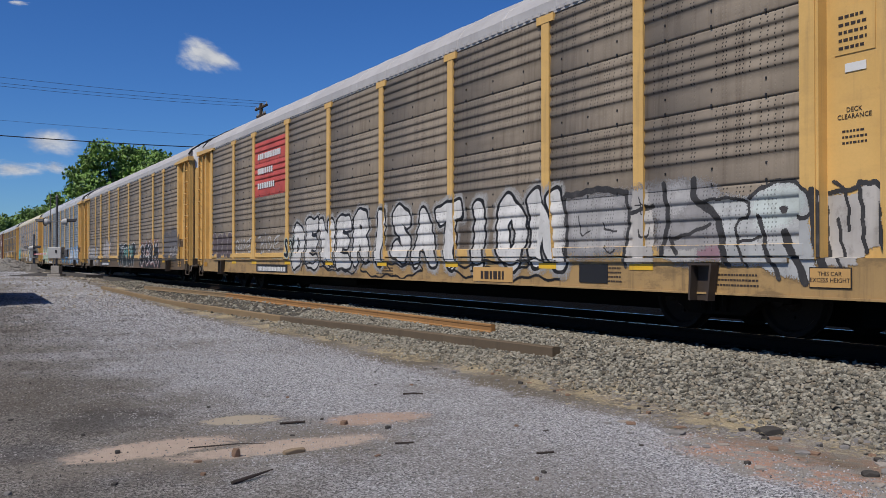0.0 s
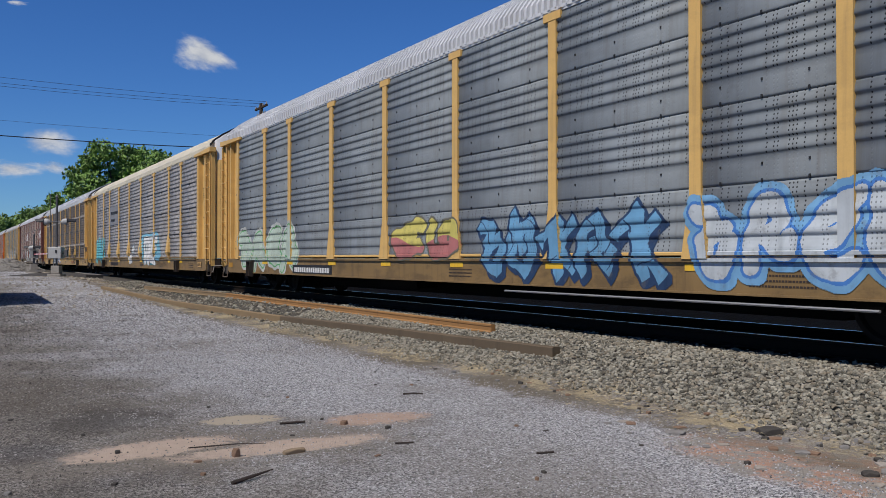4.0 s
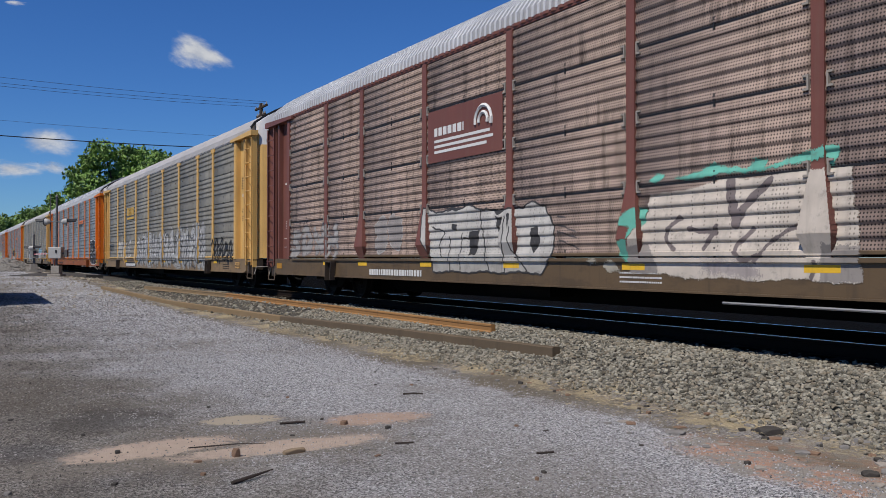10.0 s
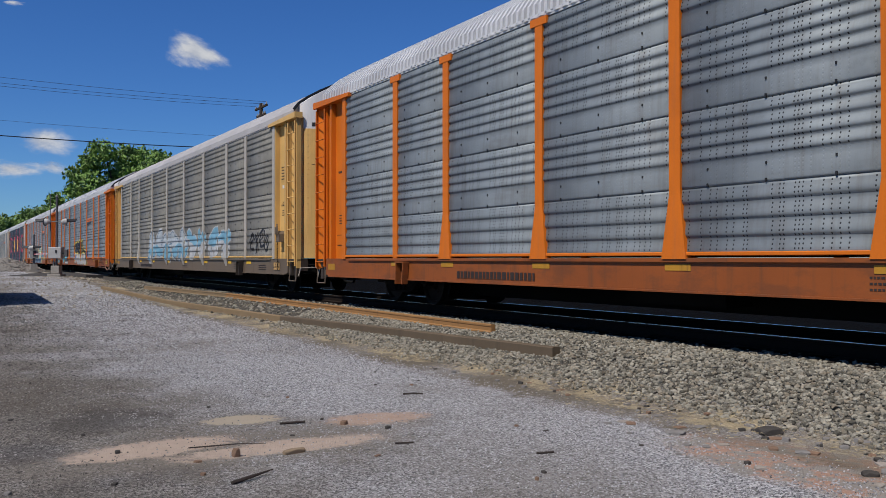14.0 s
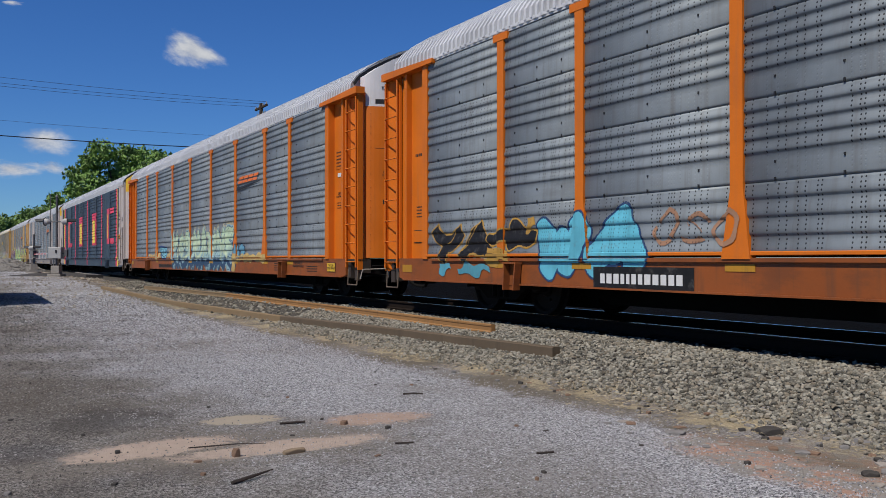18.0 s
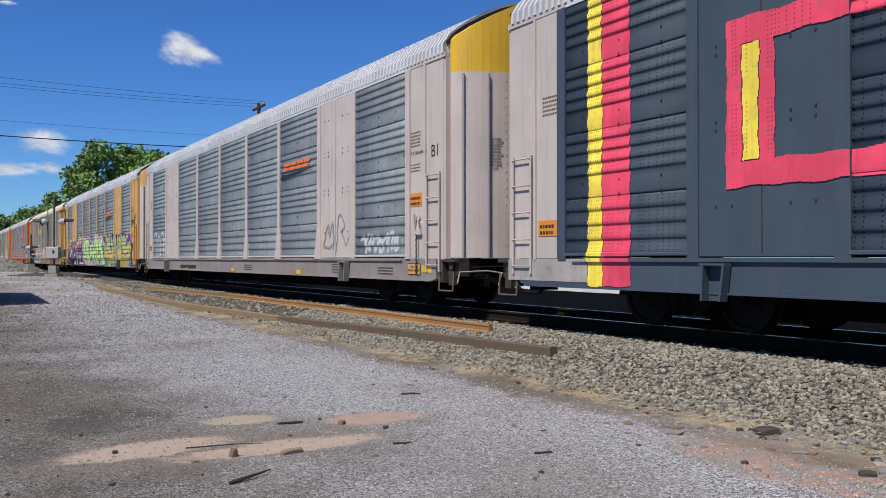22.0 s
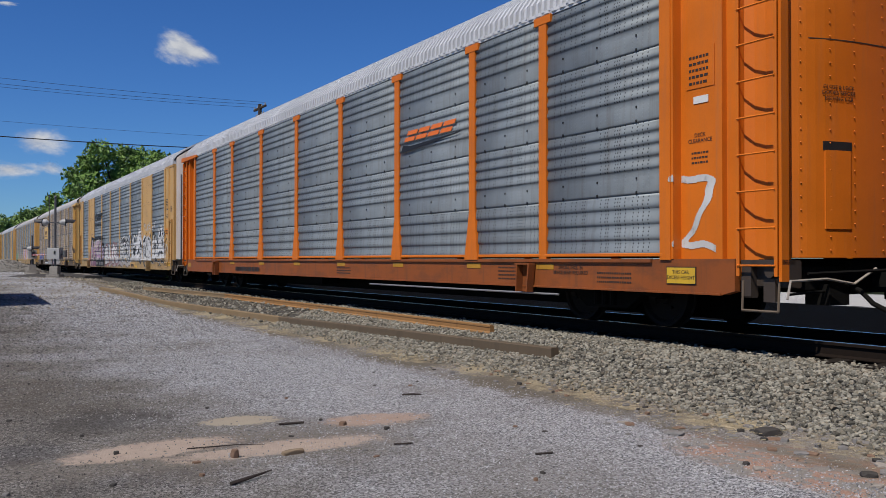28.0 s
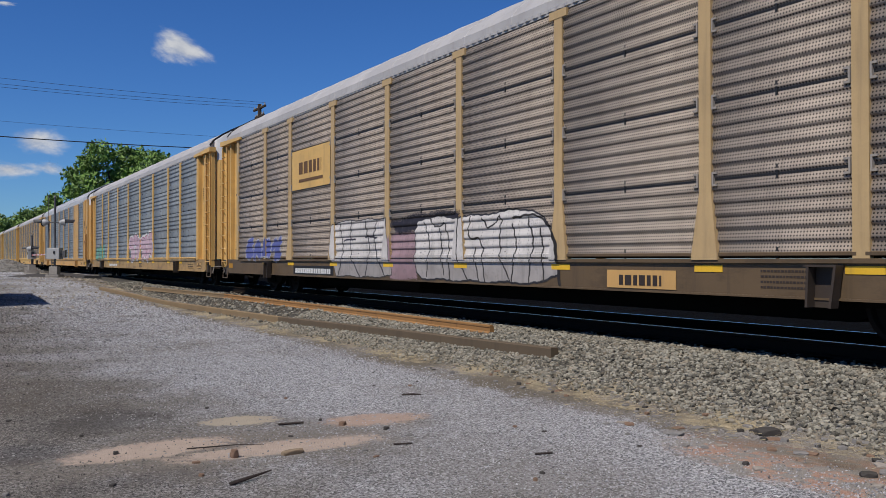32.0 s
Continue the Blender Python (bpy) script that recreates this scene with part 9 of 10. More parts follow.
m.area(PLUM, [(-10.63, 2.33), (-10.34, 1.89), (-10.12, 1.80), (-11.04, 1.56), (-10.37, 1.44), (-10.63, 1.07), (-10.95, 0.76), (-11.52, 0.96), (-11.61, 1.45), (-11.06, 1.84)], PALEP, 0.04, low=((1.66, (0.13, 0.022, 0.14)), (1.40, NAVY), (0.98, INKY)))
m.area(PLUM, [(-9.97, 2.17), (-9.19, 2.08), (-8.13, 2.14), (-8.36, 1.97), (-8.85, 1.78), (-9.28, 1.12), (-9.69, 0.96), (-9.64, 1.55), (-10.22, 1.69)], PALEP, 0.04, low=((1.66, (0.13, 0.022, 0.14)), (1.40, NAVY), (0.98, INKY)))
m.area(PLUM, [(-8.64, 2.32), (-8.05, 2.10), (-7.30, 2.10), (-7.47, 1.82), (-8.13, 1.79), (-7.61, 1.57), (-7.76, 1.38), (-8.52, 1.01), (-8.93, 1.06), (-8.85, 1.67), (-8.36, 1.97)], PALEP, 0.04, low=((1.66, (0.13, 0.022, 0.14)), (1.40, NAVY), (0.98, INKY)))
m.area(PLUM, [(-6.55, 2.34), (-6.39, 1.96), (-6.21, 1.95), (-6.33, 1.51), (-6.39, 0.95), (-6.82, 1.04), (-6.94, 1.49), (-7.20, 1.07), (-7.76, 1.15), (-7.07, 1.81)], PALEP, 0.04, low=((1.66, (0.13, 0.022, 0.14)), (1.40, NAVY), (0.98, INKY)))
m.area(PLUM, [(-6.01, 2.33), (-5.44, 1.96), (-5.40, 1.72), (-5.09, 2.34), (-4.84, 2.00), (-4.38, 1.82), (-4.66, 1.64), (-4.28, 1.52), (-4.33, 1.13), (-4.71, 0.80), (-4.91, 1.03), (-4.98, 1.52), (-5.27, 0.80), (-5.46, 1.43), (-5.67, 0.87), (-5.99, 1.33), (-6.30, 0.95), (-6.39, 1.51), (-6.13, 1.96)], PALEP, 0.04, low=((1.66, (0.13, 0.022, 0.14)), (1.40, NAVY), (0.98, INKY)))
m.area((0.42, 0.03, 0.10), [(-10.58, 2.22), (-10.74, 2.00), (-10.42, 1.92)], soft=0.04)
m.area((0.42, 0.03, 0.10), [(-6.55, 2.27), (-6.63, 2.05), (-6.45, 2.03)], soft=0.04)
m.area((0.42, 0.03, 0.10), [(-6.01, 2.28), (-5.93, 2.07), (-5.61, 2.04)], soft=0.04)
m.area((0.42, 0.03, 0.10), [(-5.09, 2.28), (-5.12, 2.11), (-4.95, 2.07)], soft=0.04)
m.area((0.42, 0.03, 0.10), [(-9.19, 2.06), (-8.36, 2.10), (-8.93, 1.94)], soft=0.04)
m.area(PALEP, [(-6.17, 2.30), (-6.03, 2.32), (-5.93, 2.11), (-6.07, 1.75), (-6.21, 1.74)])
m.area(PALEP, [(-5.24, 2.24), (-5.12, 2.32), (-5.16, 2.07), (-5.36, 1.68), (-5.41, 1.70)])
m.area(PALEP, [(-6.69, 2.14), (-6.55, 2.32), (-6.56, 2.08), (-6.94, 1.78), (-7.07, 1.80)])
m.area(PALEP, [(-10.22, 1.69), (-9.64, 1.55), (-10.07, 1.07), (-10.53, 1.07)])
m.area(PALEP, [(-8.36, 1.35), (-7.90, 1.20), (-8.52, 1.01)])
m.area(PALEP, [(-5.46, 1.43), (-5.31, 1.31), (-5.24, 0.82), (-5.39, 0.79)])
m.area(PALEP, [(-7.07, 1.27), (-6.91, 1.49), (-6.69, 0.56), (-6.94, 0.55)])
m.area(PALEP, [(-8.32, 0.61), (-7.94, 0.84), (-7.41, 0.56)])
m.area(PALEP, [(-5.99, 1.29), (-5.67, 0.87), (-5.94, 0.91), (-5.88, 0.56)])
m.lay()
m = Mural(CAR[13], -4.45, 4.85, 0.5, 2.75, 5)
m.area(ROSE, [(-4.12, 1.98), (-4.08, 2.33), (-3.71, 2.42), (-3.18, 2.29), (-2.56, 2.19), (-2.30, 2.34), (-2.04, 2.38), (-1.86, 2.27), (-1.68, 2.40), (-1.48, 2.25), (-1.18, 2.22), (-0.97, 2.14), (-1.02, 1.96), (-1.69, 1.89), (-3.72, 1.75)], soft=0.06, bend=1)
m.area(ROSE, [(-4.20, 1.42), (-3.11, 1.53), (-0.62, 1.42), (0.82, 0.95), (1.00, 0.55), (-1.24, 0.52), (-4.16, 0.65)], soft=0.06, bend=1)
m.area(ROSE, [(0.06, 1.85), (0.27, 2.38), (0.86, 2.53), (1.81, 2.35), (2.09, 2.24), (2.36, 2.10), (2.46, 2.24), (2.97, 2.37), (3.35, 2.14), (3.63, 1.95), (4.02, 1.82), (4.06, 1.49), (2.97, 1.42)], soft=0.06, bend=1)
m.area(ROSE, [(0.06, 0.56), (0.33, 0.96), (3.44, 1.02), (3.71, 0.63)], soft=0.06, bend=1)
m.area(LIME, [(-4.16, 1.90), (-3.56, 2.06), (-2.97, 2.20), (-2.04, 2.12), (-1.51, 1.92), (-1.24, 1.80), (-0.62, 1.85), (-0.20, 2.08), (-0.06, 2.25), (-0.13, 1.89), (0.11, 1.50), (0.59, 1.02), (0.82, 0.75), (0.71, 0.57), (0.21, 0.55), (-0.07, 0.88), (-0.48, 1.14), (-0.82, 1.03), (-0.93, 0.91), (-0.72, 0.83), (-1.46, 0.56), (-1.75, 0.57), (-2.05, 0.91), (-2.70, 0.96), (-3.96, 0.98), (-4.12, 1.42)], INKY, 0.03)
m.area(LIME, [(0.13, 1.71), (0.60, 2.29), (1.41, 2.58), (1.52, 2.09), (1.70, 1.96), (2.36, 1.92), (2.87, 2.05), (3.24, 2.02), (3.11, 1.84), (3.72, 1.67), (3.44, 1.46), (3.67, 1.12), (4.19, 0.96), (4.19, 0.61), (3.35, 0.57), (2.97, 0.90), (2.14, 0.87), (1.81, 0.59), (1.28, 0.61), (0.60, 1.10), (0.20, 1.37)], INKY, 0.03)
m.area(ROSE, [(-1.22, 0.54), (-1.03, 0.75), (-0.63, 0.91), (-0.25, 0.86), (0.02, 0.55)], INKY, 0.03, bend=1)
m.area(ROSE, [(1.81, 0.56), (2.03, 0.84), (2.62, 0.90), (3.06, 0.79), (3.21, 0.56)], INKY, 0.03, bend=1)
m.stroke(INKY, 0.13, [(-3.08, 1.81), (-3.19, 1.53), (-3.04, 1.33)], bands=(0.46, 0.46, 0.45))
m.stroke(INKY, 0.13, [(-2.17, 1.75), (-1.69, 1.59), (-1.24, 1.67)], bands=(0.46, 0.46, 0.45))
m.stroke(INKY, 0.12, [(-1.93, 1.39), (-1.75, 1.47), (-1.35, 1.58)], bands=(0.46, 0.46, 0.45))
m.stroke(INKY, 0.15, [(-0.82, 1.35), (-0.38, 1.68), (-0.16, 1.33)], bands=(0.46, 0.46, 0.45))
m.stroke(INKY, 0.18, [(-2.80, 1.28), (-2.70, 0.91), (-2.30, 0.62)], bands=(0.46, 0.46, 0.45))
m.stroke(INKY, 0.2, [(-1.46, 0.58), (-0.82, 0.87), (-0.53, 1.07), (-0.34, 1.03)], bands=(0.46, 0.46, 0.45))
m.stroke(INKY, 0.2, [(-0.34, 0.91), (-0.11, 0.84), (0.15, 0.59)], bands=(0.46, 0.46, 0.45))
m.stroke(INKY, 0.13, [(-3.96, 1.16), (-3.49, 1.25)], bands=(0.46, 0.46, 0.45))
m.stroke(INKY, 0.13, [(-3.96, 1.71), (-3.68, 1.60)], bands=(0.46, 0.46, 0.45))
m.stroke(INKY, 0.1, [(-3.26, 2.52), (-2.97, 2.32), (-2.76, 2.25)], bands=(0.46, 0.46, 0.45))
m.stroke(INKY, 0.16, [(0.53, 1.20), (0.85, 0.96), (1.22, 0.64)], bands=(0.46, 0.46, 0.45))
m.stroke(INKY, 0.17, [(1.98, 1.70), (1.92, 1.21), (2.46, 1.38), (2.82, 1.08), (2.87, 0.90)], bands=(0.46, 0.46, 0.45))
m.stroke(INKY, 0.14, [(0.33, 1.50), (0.85, 1.68), (1.10, 1.28)], bands=(0.46, 0.46, 0.45))
m.stroke(INKY, 0.13, [(2.97, 1.62), (3.44, 1.66), (3.85, 1.56)], bands=(0.46, 0.46, 0.45))
m.stroke(INKY, 0.16, [(3.44, 1.52), (3.71, 1.34), (4.06, 1.23)], bands=(0.46, 0.46, 0.45))
m.stroke(INKY, 0.17, [(2.82, 0.90), (3.21, 0.62)], bands=(0.46, 0.46, 0.45))
m.stroke(INKY, 0.1, [(1.44, 2.54), (1.32, 2.27)], bands=(0.46, 0.46, 0.45))
m.stroke(INKY, 0.022, [(-2.69, 1.97), (-2.56, 1.50), (-1.69, 1.17), (-1.24, 1.16), (-0.87, 1.07)], bend=1)
m.stroke(INKY, 0.022, [(-3.11, 2.19), (-2.90, 1.75), (-3.19, 1.15)], bend=1)
m.stroke(INKY, 0.022, [(-1.13, 1.20), (-0.62, 1.81)], bend=1)
m.stroke(INKY, 0.022, [(-0.34, 1.75), (-0.15, 2.11)], bend=1)
m.stroke(INKY, 0.05, [(0.19, 0.73), (0.39, 0.79), (0.59, 0.71), (0.55, 0.60), (0.35, 0.67)], bend=1)
m.lay()
m = Mural(CAR[13], 4.0, 12.1, 0.5, 2.75, 7)
m.area((0.022, 0.018, 0.026), [(4.19, 1.91), (4.27, 2.22), (4.87, 2.35), (5.52, 2.26), (6.17, 2.10), (6.41, 2.30), (7.14, 2.22), (7.65, 2.12), (7.98, 2.24), (8.33, 2.20), (8.60, 2.02), (8.61, 1.61), (4.31, 1.75)], soft=0.06, bend=1)
m.area((0.022, 0.018, 0.026), [(7.53, 2.02), (7.66, 2.21), (8.26, 2.16), (9.34, 2.23), (9.74, 2.26), (10.20, 2.19), (11.05, 2.12), (11.44, 1.98), (11.52, 1.77), (11.05, 1.64)], soft=0.06, bend=1)
m.area(VIOLET, [(11.05, 2.12), (11.85, 2.07), (11.87, 1.80), (11.29, 1.73)], soft=0.05)
SLAB = [(4.31, 0.60), (4.19, 1.01), (4.23, 1.80), (4.52, 1.76), (4.52, 2.33), (4.75, 2.36), (5.20, 1.99), (5.69, 2.29), (5.92, 2.26), (5.95, 1.75), (6.20, 1.75), (6.20, 2.21), (6.35, 2.24), (6.65, 1.83), (6.96, 2.13), (7.33, 2.18), (7.48, 2.08), (7.67, 2.10), (7.79, 1.67), (7.97, 1.34), (8.11, 2.23), (8.55, 1.93), (8.98, 2.23), (9.16, 2.25), (9.24, 1.91), (9.29, 2.18), (9.83, 2.05), (10.02, 2.23), (10.33, 1.84), (10.51, 2.16), (11.01, 2.29), (11.05, 1.69), (11.84, 1.82), (12.02, 1.59), (11.91, 1.05), (11.95, 0.55), (9.83, 0.50), (6.32, 0.50)]
m.area((0.40, 0.50, 0.09), SLAB, PALEP, 0.085, low=((1.38, (0.62, 0.48, 0.04)), (1.02, (0.40, 0.33, 0.05))))
m.stroke(VIOLET, 0.05, SLAB)
m.area(OCEAN, [(4.63, 1.88), (5.01, 1.81), (4.63, 1.65)], VIOLET, 0.03)
m.area(OCEAN, [(5.91, 1.66), (6.17, 1.69), (6.53, 1.62), (6.41, 1.36), (5.91, 1.47)], VIOLET, 0.03)
m.area(OCEAN, [(7.09, 1.80), (7.22, 1.88), (7.25, 1.58), (7.11, 1.57)], VIOLET, 0.03)
m.area(OCEAN, [(6.87, 1.39), (7.03, 1.42), (7.14, 1.04), (6.87, 1.04)], VIOLET, 0.03)
m.area(OCEAN, [(7.76, 1.47), (7.90, 1.39), (7.79, 1.23)], VIOLET, 0.03)
m.area(OCEAN, [(8.15, 1.22), (8.73, 0.59), (7.97, 0.56), (8.06, 0.95)], VIOLET, 0.03)
m.area(OCEAN, [(4.23, 1.01), (4.86, 0.96), (5.37, 0.57), (4.39, 0.59)], VIOLET, 0.03)
m.area(OCEAN, [(6.16, 0.59), (6.64, 0.78), (6.87, 0.57)], VIOLET, 0.03)
m.area(OCEAN, [(7.59, 0.55), (8.01, 0.80), (8.01, 0.54)], VIOLET, 0.03)
m.area(OCEAN, [(10.55, 1.88), (10.97, 1.99), (11.05, 1.69), (10.51, 1.61)], VIOLET, 0.03)
m.area(OCEAN, [(9.44, 1.63), (9.83, 1.29), (9.54, 1.18), (9.34, 1.43)], VIOLET, 0.03)
m.area(OCEAN, [(11.63, 1.35), (11.91, 1.37), (11.91, 0.60), (11.51, 0.61)], VIOLET, 0.03)
m.area(OCEAN, [(7.14, 0.74), (7.90, 0.69), (7.78, 0.55), (7.14, 0.57)], VIOLET, 0.03)
m.area(OCEAN, [(11.28, 0.63), (11.59, 0.84), (11.91, 0.80), (11.91, 0.57)], VIOLET, 0.03)
m.stroke(VIOLET, 0.06, [(4.55, 1.42), (5.23, 1.35), (5.78, 1.14), (6.41, 1.31)])
m.stroke(VIOLET, 0.05, [(5.23, 1.01), (5.78, 0.96), (6.53, 1.31), (6.64, 0.96)])
m.stroke(VIOLET, 0.05, [(5.23, 1.84), (5.72, 2.14)])
m.stroke(VIOLET, 0.04, [(5.79, 2.14), (5.78, 1.57), (5.37, 1.25)])
m.stroke(VIOLET, 0.05, [(6.35, 2.13), (6.65, 1.61), (7.09, 1.29), (7.30, 1.25), (7.45, 1.53), (7.74, 1.71)])
m.stroke(VIOLET, 0.07, [(7.19, 1.04), (7.45, 0.99), (7.74, 1.19), (8.15, 1.26)])
m.stroke(VIOLET, 0.05, [(7.35, 1.12), (7.44, 0.79)])
m.stroke(VIOLET, 0.05, [(8.15, 1.57), (8.57, 1.88), (8.77, 1.71)])
m.stroke(VIOLET, 0.05, [(8.19, 1.45), (8.45, 1.48), (8.73, 1.64)])
m.stroke(VIOLET, 0.04, [(7.74, 1.15), (8.01, 0.80)])
m.stroke(VIOLET, 0.04, [(4.87, 2.27), (5.09, 1.85), (6.04, 1.97)])
m.stroke(VIOLET, 0.04, [(9.83, 1.24), (10.55, 1.06), (11.29, 1.31), (11.81, 1.50)])
m.stroke(VIOLET, 0.04, [(7.15, 1.84), (7.78, 1.15), (8.14, 1.79), (8.82, 1.50), (8.98, 1.07)])
m.stroke(VIOLET, 0.04, [(10.11, 2.08), (10.38, 1.56), (11.29, 1.78)])
m.stroke(VIOLET, 0.05, [(9.24, 1.61), (9.73, 1.06), (11.05, 1.27)])
m.lay()

plate(CAR[13], "number_panel", -5.75, -3.45, 0.56, 0.78, SIDE + 0.05, P_BLACK, "black number panel")
bars(CAR[13], -5.6, -3.6, 0.60, 0.75, SIDE + 0.057, 1, P_LETTER, 13)
for x in (-4.32, -1.44, 1.44):
    plate(CAR[13], "post_reflector", x - 0.045, x + 0.045, 1.0, 1.5, SIDE + 0.075, P_REFLECT, "upright yellow reflector strip")
graffiti(CAR[13], "bfb", 11.9, 12.7, 2.5, 2.9, None, K, seed=48, weight=0.05, edge=0.03)
graffiti(CAR[14], "fdacecba", -11.7, -3.0, 0.66, 2.1, (0.50, 0.52, 0.42), K, halo=(0.52, 0.54, 0.48), fill2=(0.18, 0.40, 0.52), seed=49, weight=0.14, edge=0.09, spread=0.12)
graffiti(CAR[14], "dcbefbfdec", -2.0, 10.8, 0.75, 2.1, (0.46, 0.44, 0.42), (0.38, 0.16, 0.2), seed=50, patchy=0.2, fill2=(0.48, 0.45, 0.2))
bars(CAR[14], -3.9, -1.8, 3.1, 3.7, SIDE + 0.052, 1, MATS["gold_letter_paint"], 4)
graffiti(CAR[15], "Z", 11.95, 12.65, 1.05, 2.0, None, W, seed=51, weight=0.03, edge=0.022)
m = Mural(CAR[16], 0.4, 12.72, 0.5, 2.9, 17)
m.area((0.64, 0.64, 0.63), [(3.47, 1.86), (4.13, 1.96), (4.38, 1.82), (5.22, 1.96), (4.99, 1.66), (5.87, 1.74), (6.07, 1.97), (6.42, 2.35), (6.76, 2.32), (7.12, 2.06), (7.25, 1.78), (7.72, 2.07), (8.19, 1.93), (8.71, 1.97), (9.32, 1.80), (9.76, 2.00), (10.17, 1.83), (10.39, 1.69), (10.65, 1.96), (10.66, 2.26), (10.86, 2.15), (11.06, 2.33), (11.34, 2.26), (11.43, 2.01), (11.65, 2.22), (11.78, 2.05), (12.02, 2.06), (11.78, 1.82), (11.77, 1.64), (11.98, 1.59), (12.02, 0.99), (9.45, 0.96), (9.44, 0.87), (8.49, 0.89), (7.21, 0.91), (6.66, 0.86), (4.38, 0.91), (4.26, 0.65), (3.47, 0.63)], soft=0.05)
m.area(INKY, [(6.57, 2.30), (7.12, 2.04), (7.08, 1.57), (6.57, 1.42), (6.76, 1.75), (6.94, 1.85)], (0.64, 0.64, 0.63), 0.03)
m.area(INKY, [(7.30, 1.72), (7.88, 1.98), (8.12, 1.99), (7.96, 1.74), (7.55, 1.68)], (0.64, 0.64, 0.63), 0.03)
m.area(INKY, [(8.35, 1.82), (8.71, 1.94), (9.02, 1.82), (8.92, 1.59), (8.78, 1.74)], (0.64, 0.64, 0.63), 0.03)
m.area(INKY, [(9.12, 1.82), (9.32, 1.66), (9.19, 1.53), (9.02, 1.01), (9.32, 0.96), (8.85, 0.99), (9.06, 1.44)], (0.64, 0.64, 0.63), 0.03)
m.area(INKY, [(9.57, 1.60), (9.94, 1.76), (10.19, 1.57), (10.11, 1.27), (9.75, 1.08), (9.69, 1.19), (9.96, 1.36), (9.94, 1.63), (9.70, 1.37)], (0.64, 0.64, 0.63), 0.03)
m.area(INKY, [(10.68, 1.82), (10.93, 2.14), (11.13, 2.28), (11.10, 1.88), (10.91, 1.78)], (0.64, 0.64, 0.63), 0.03)
m.area(INKY, [(11.43, 2.05), (11.56, 1.77), (11.51, 1.54), (11.19, 1.48), (11.38, 1.66)], (0.64, 0.64, 0.63), 0.03)
m.area(INKY, [(11.56, 1.46), (11.81, 1.37), (11.69, 1.26), (11.86, 1.63), (11.98, 1.51), (11.98, 1.33)], (0.64, 0.64, 0.63), 0.03)
m.area(INKY, [(10.80, 1.33), (11.29, 1.33), (11.64, 1.15), (11.19, 1.16), (10.95, 1.20), (10.80, 1.04)], (0.64, 0.64, 0.63), 0.03)
m.area(INKY, [(10.39, 1.69), (10.65, 1.92), (10.60, 1.42), (10.44, 1.34)], (0.64, 0.64, 0.63), 0.03)
m.area(INKY, [(7.55, 1.18), (7.96, 1.28), (8.34, 0.97), (8.71, 0.92), (8.49, 0.89)], (0.64, 0.64, 0.63), 0.03)
m.area(INKY, [(3.47, 1.86), (4.13, 1.86), (4.26, 1.04), (3.74, 1.24)], (0.64, 0.64, 0.63), 0.03)
m.area(INKY, [(4.38, 1.82), (4.87, 1.35), (4.26, 1.10), (4.51, 1.49)], (0.64, 0.64, 0.63), 0.03)
m.area(INKY, [(4.99, 1.47), (5.76, 1.63), (5.65, 1.21), (5.21, 1.03)], (0.64, 0.64, 0.63), 0.03)
m.area(INKY, [(5.97, 1.09), (6.27, 1.49), (6.76, 1.25), (6.27, 1.20)], (0.64, 0.64, 0.63), 0.03)
m.stroke(INKY, 0.05, [(9.39, 1.75), (9.76, 1.93), (10.22, 1.81), (10.39, 1.71)], bend=1)
m.stroke(INKY, 0.05, [(11.77, 1.64), (11.73, 1.83), (12.02, 2.02)], bend=1)
m.stroke(INKY, 0.05, [(6.07, 1.91), (6.37, 2.00), (6.52, 2.34)], bend=1)
m.stroke(INKY, 0.028, [(7.25, 1.94), (7.55, 1.39), (7.47, 0.91)], bend=1)
m.stroke(INKY, 0.028, [(8.04, 1.74), (8.27, 1.47), (8.42, 1.56), (8.27, 1.67)], bend=1)
m.stroke(INKY, 0.028, [(7.80, 1.38), (8.11, 1.07), (8.64, 1.01)], bend=1)
m.stroke(INKY, 0.028, [(9.12, 1.30), (9.45, 0.96)], bend=1)
m.stroke(INKY, 0.028, [(11.05, 1.85), (11.20, 2.03), (11.15, 1.56), (11.81, 1.41)], bend=1)
m.stroke(INKY, 0.028, [(10.22, 1.00), (10.55, 1.30), (10.70, 1.21)], bend=1)
m.stroke(INKY, 0.028, [(6.85, 1.36), (7.12, 1.02), (6.75, 0.91)], bend=1)
m.stroke(INKY, 0.028, [(11.19, 1.28), (11.38, 1.04)], bend=1)
m.stroke(INKY, 0.028, [(9.32, 1.71), (9.45, 0.96)], bend=1)
m.stroke(INKY, 0.028, [(7.38, 1.29), (7.88, 1.07)], bend=1)
m.stroke(INKY, 0.028, [(10.81, 1.70), (10.65, 1.59), (10.55, 1.30)], bend=1)
m.area((0.03, 0.026, 0.024), [(9.93, 0.96), (10.16, 1.05), (10.54, 0.92), (11.00, 0.76), (11.00, 0.64), (10.65, 0.84), (9.93, 0.87)], (0.42, 0.41, 0.39), 0.02, bend=1)
m.area((0.03, 0.026, 0.024), [(11.10, 0.88), (11.38, 0.96), (11.81, 0.81), (12.01, 0.63), (11.93, 0.55), (11.64, 0.81), (11.10, 0.80)], (0.42, 0.41, 0.39), 0.02, bend=1)
m.area((0.03, 0.026, 0.024), [(6.37, 0.88), (7.03, 0.86), (6.85, 0.69)], (0.42, 0.41, 0.39), 0.02, bend=1)
m.area((0.03, 0.026, 0.024), [(7.29, 0.91), (7.72, 0.81), (8.04, 0.58), (7.72, 0.60)], (0.42, 0.41, 0.39), 0.02, bend=1)
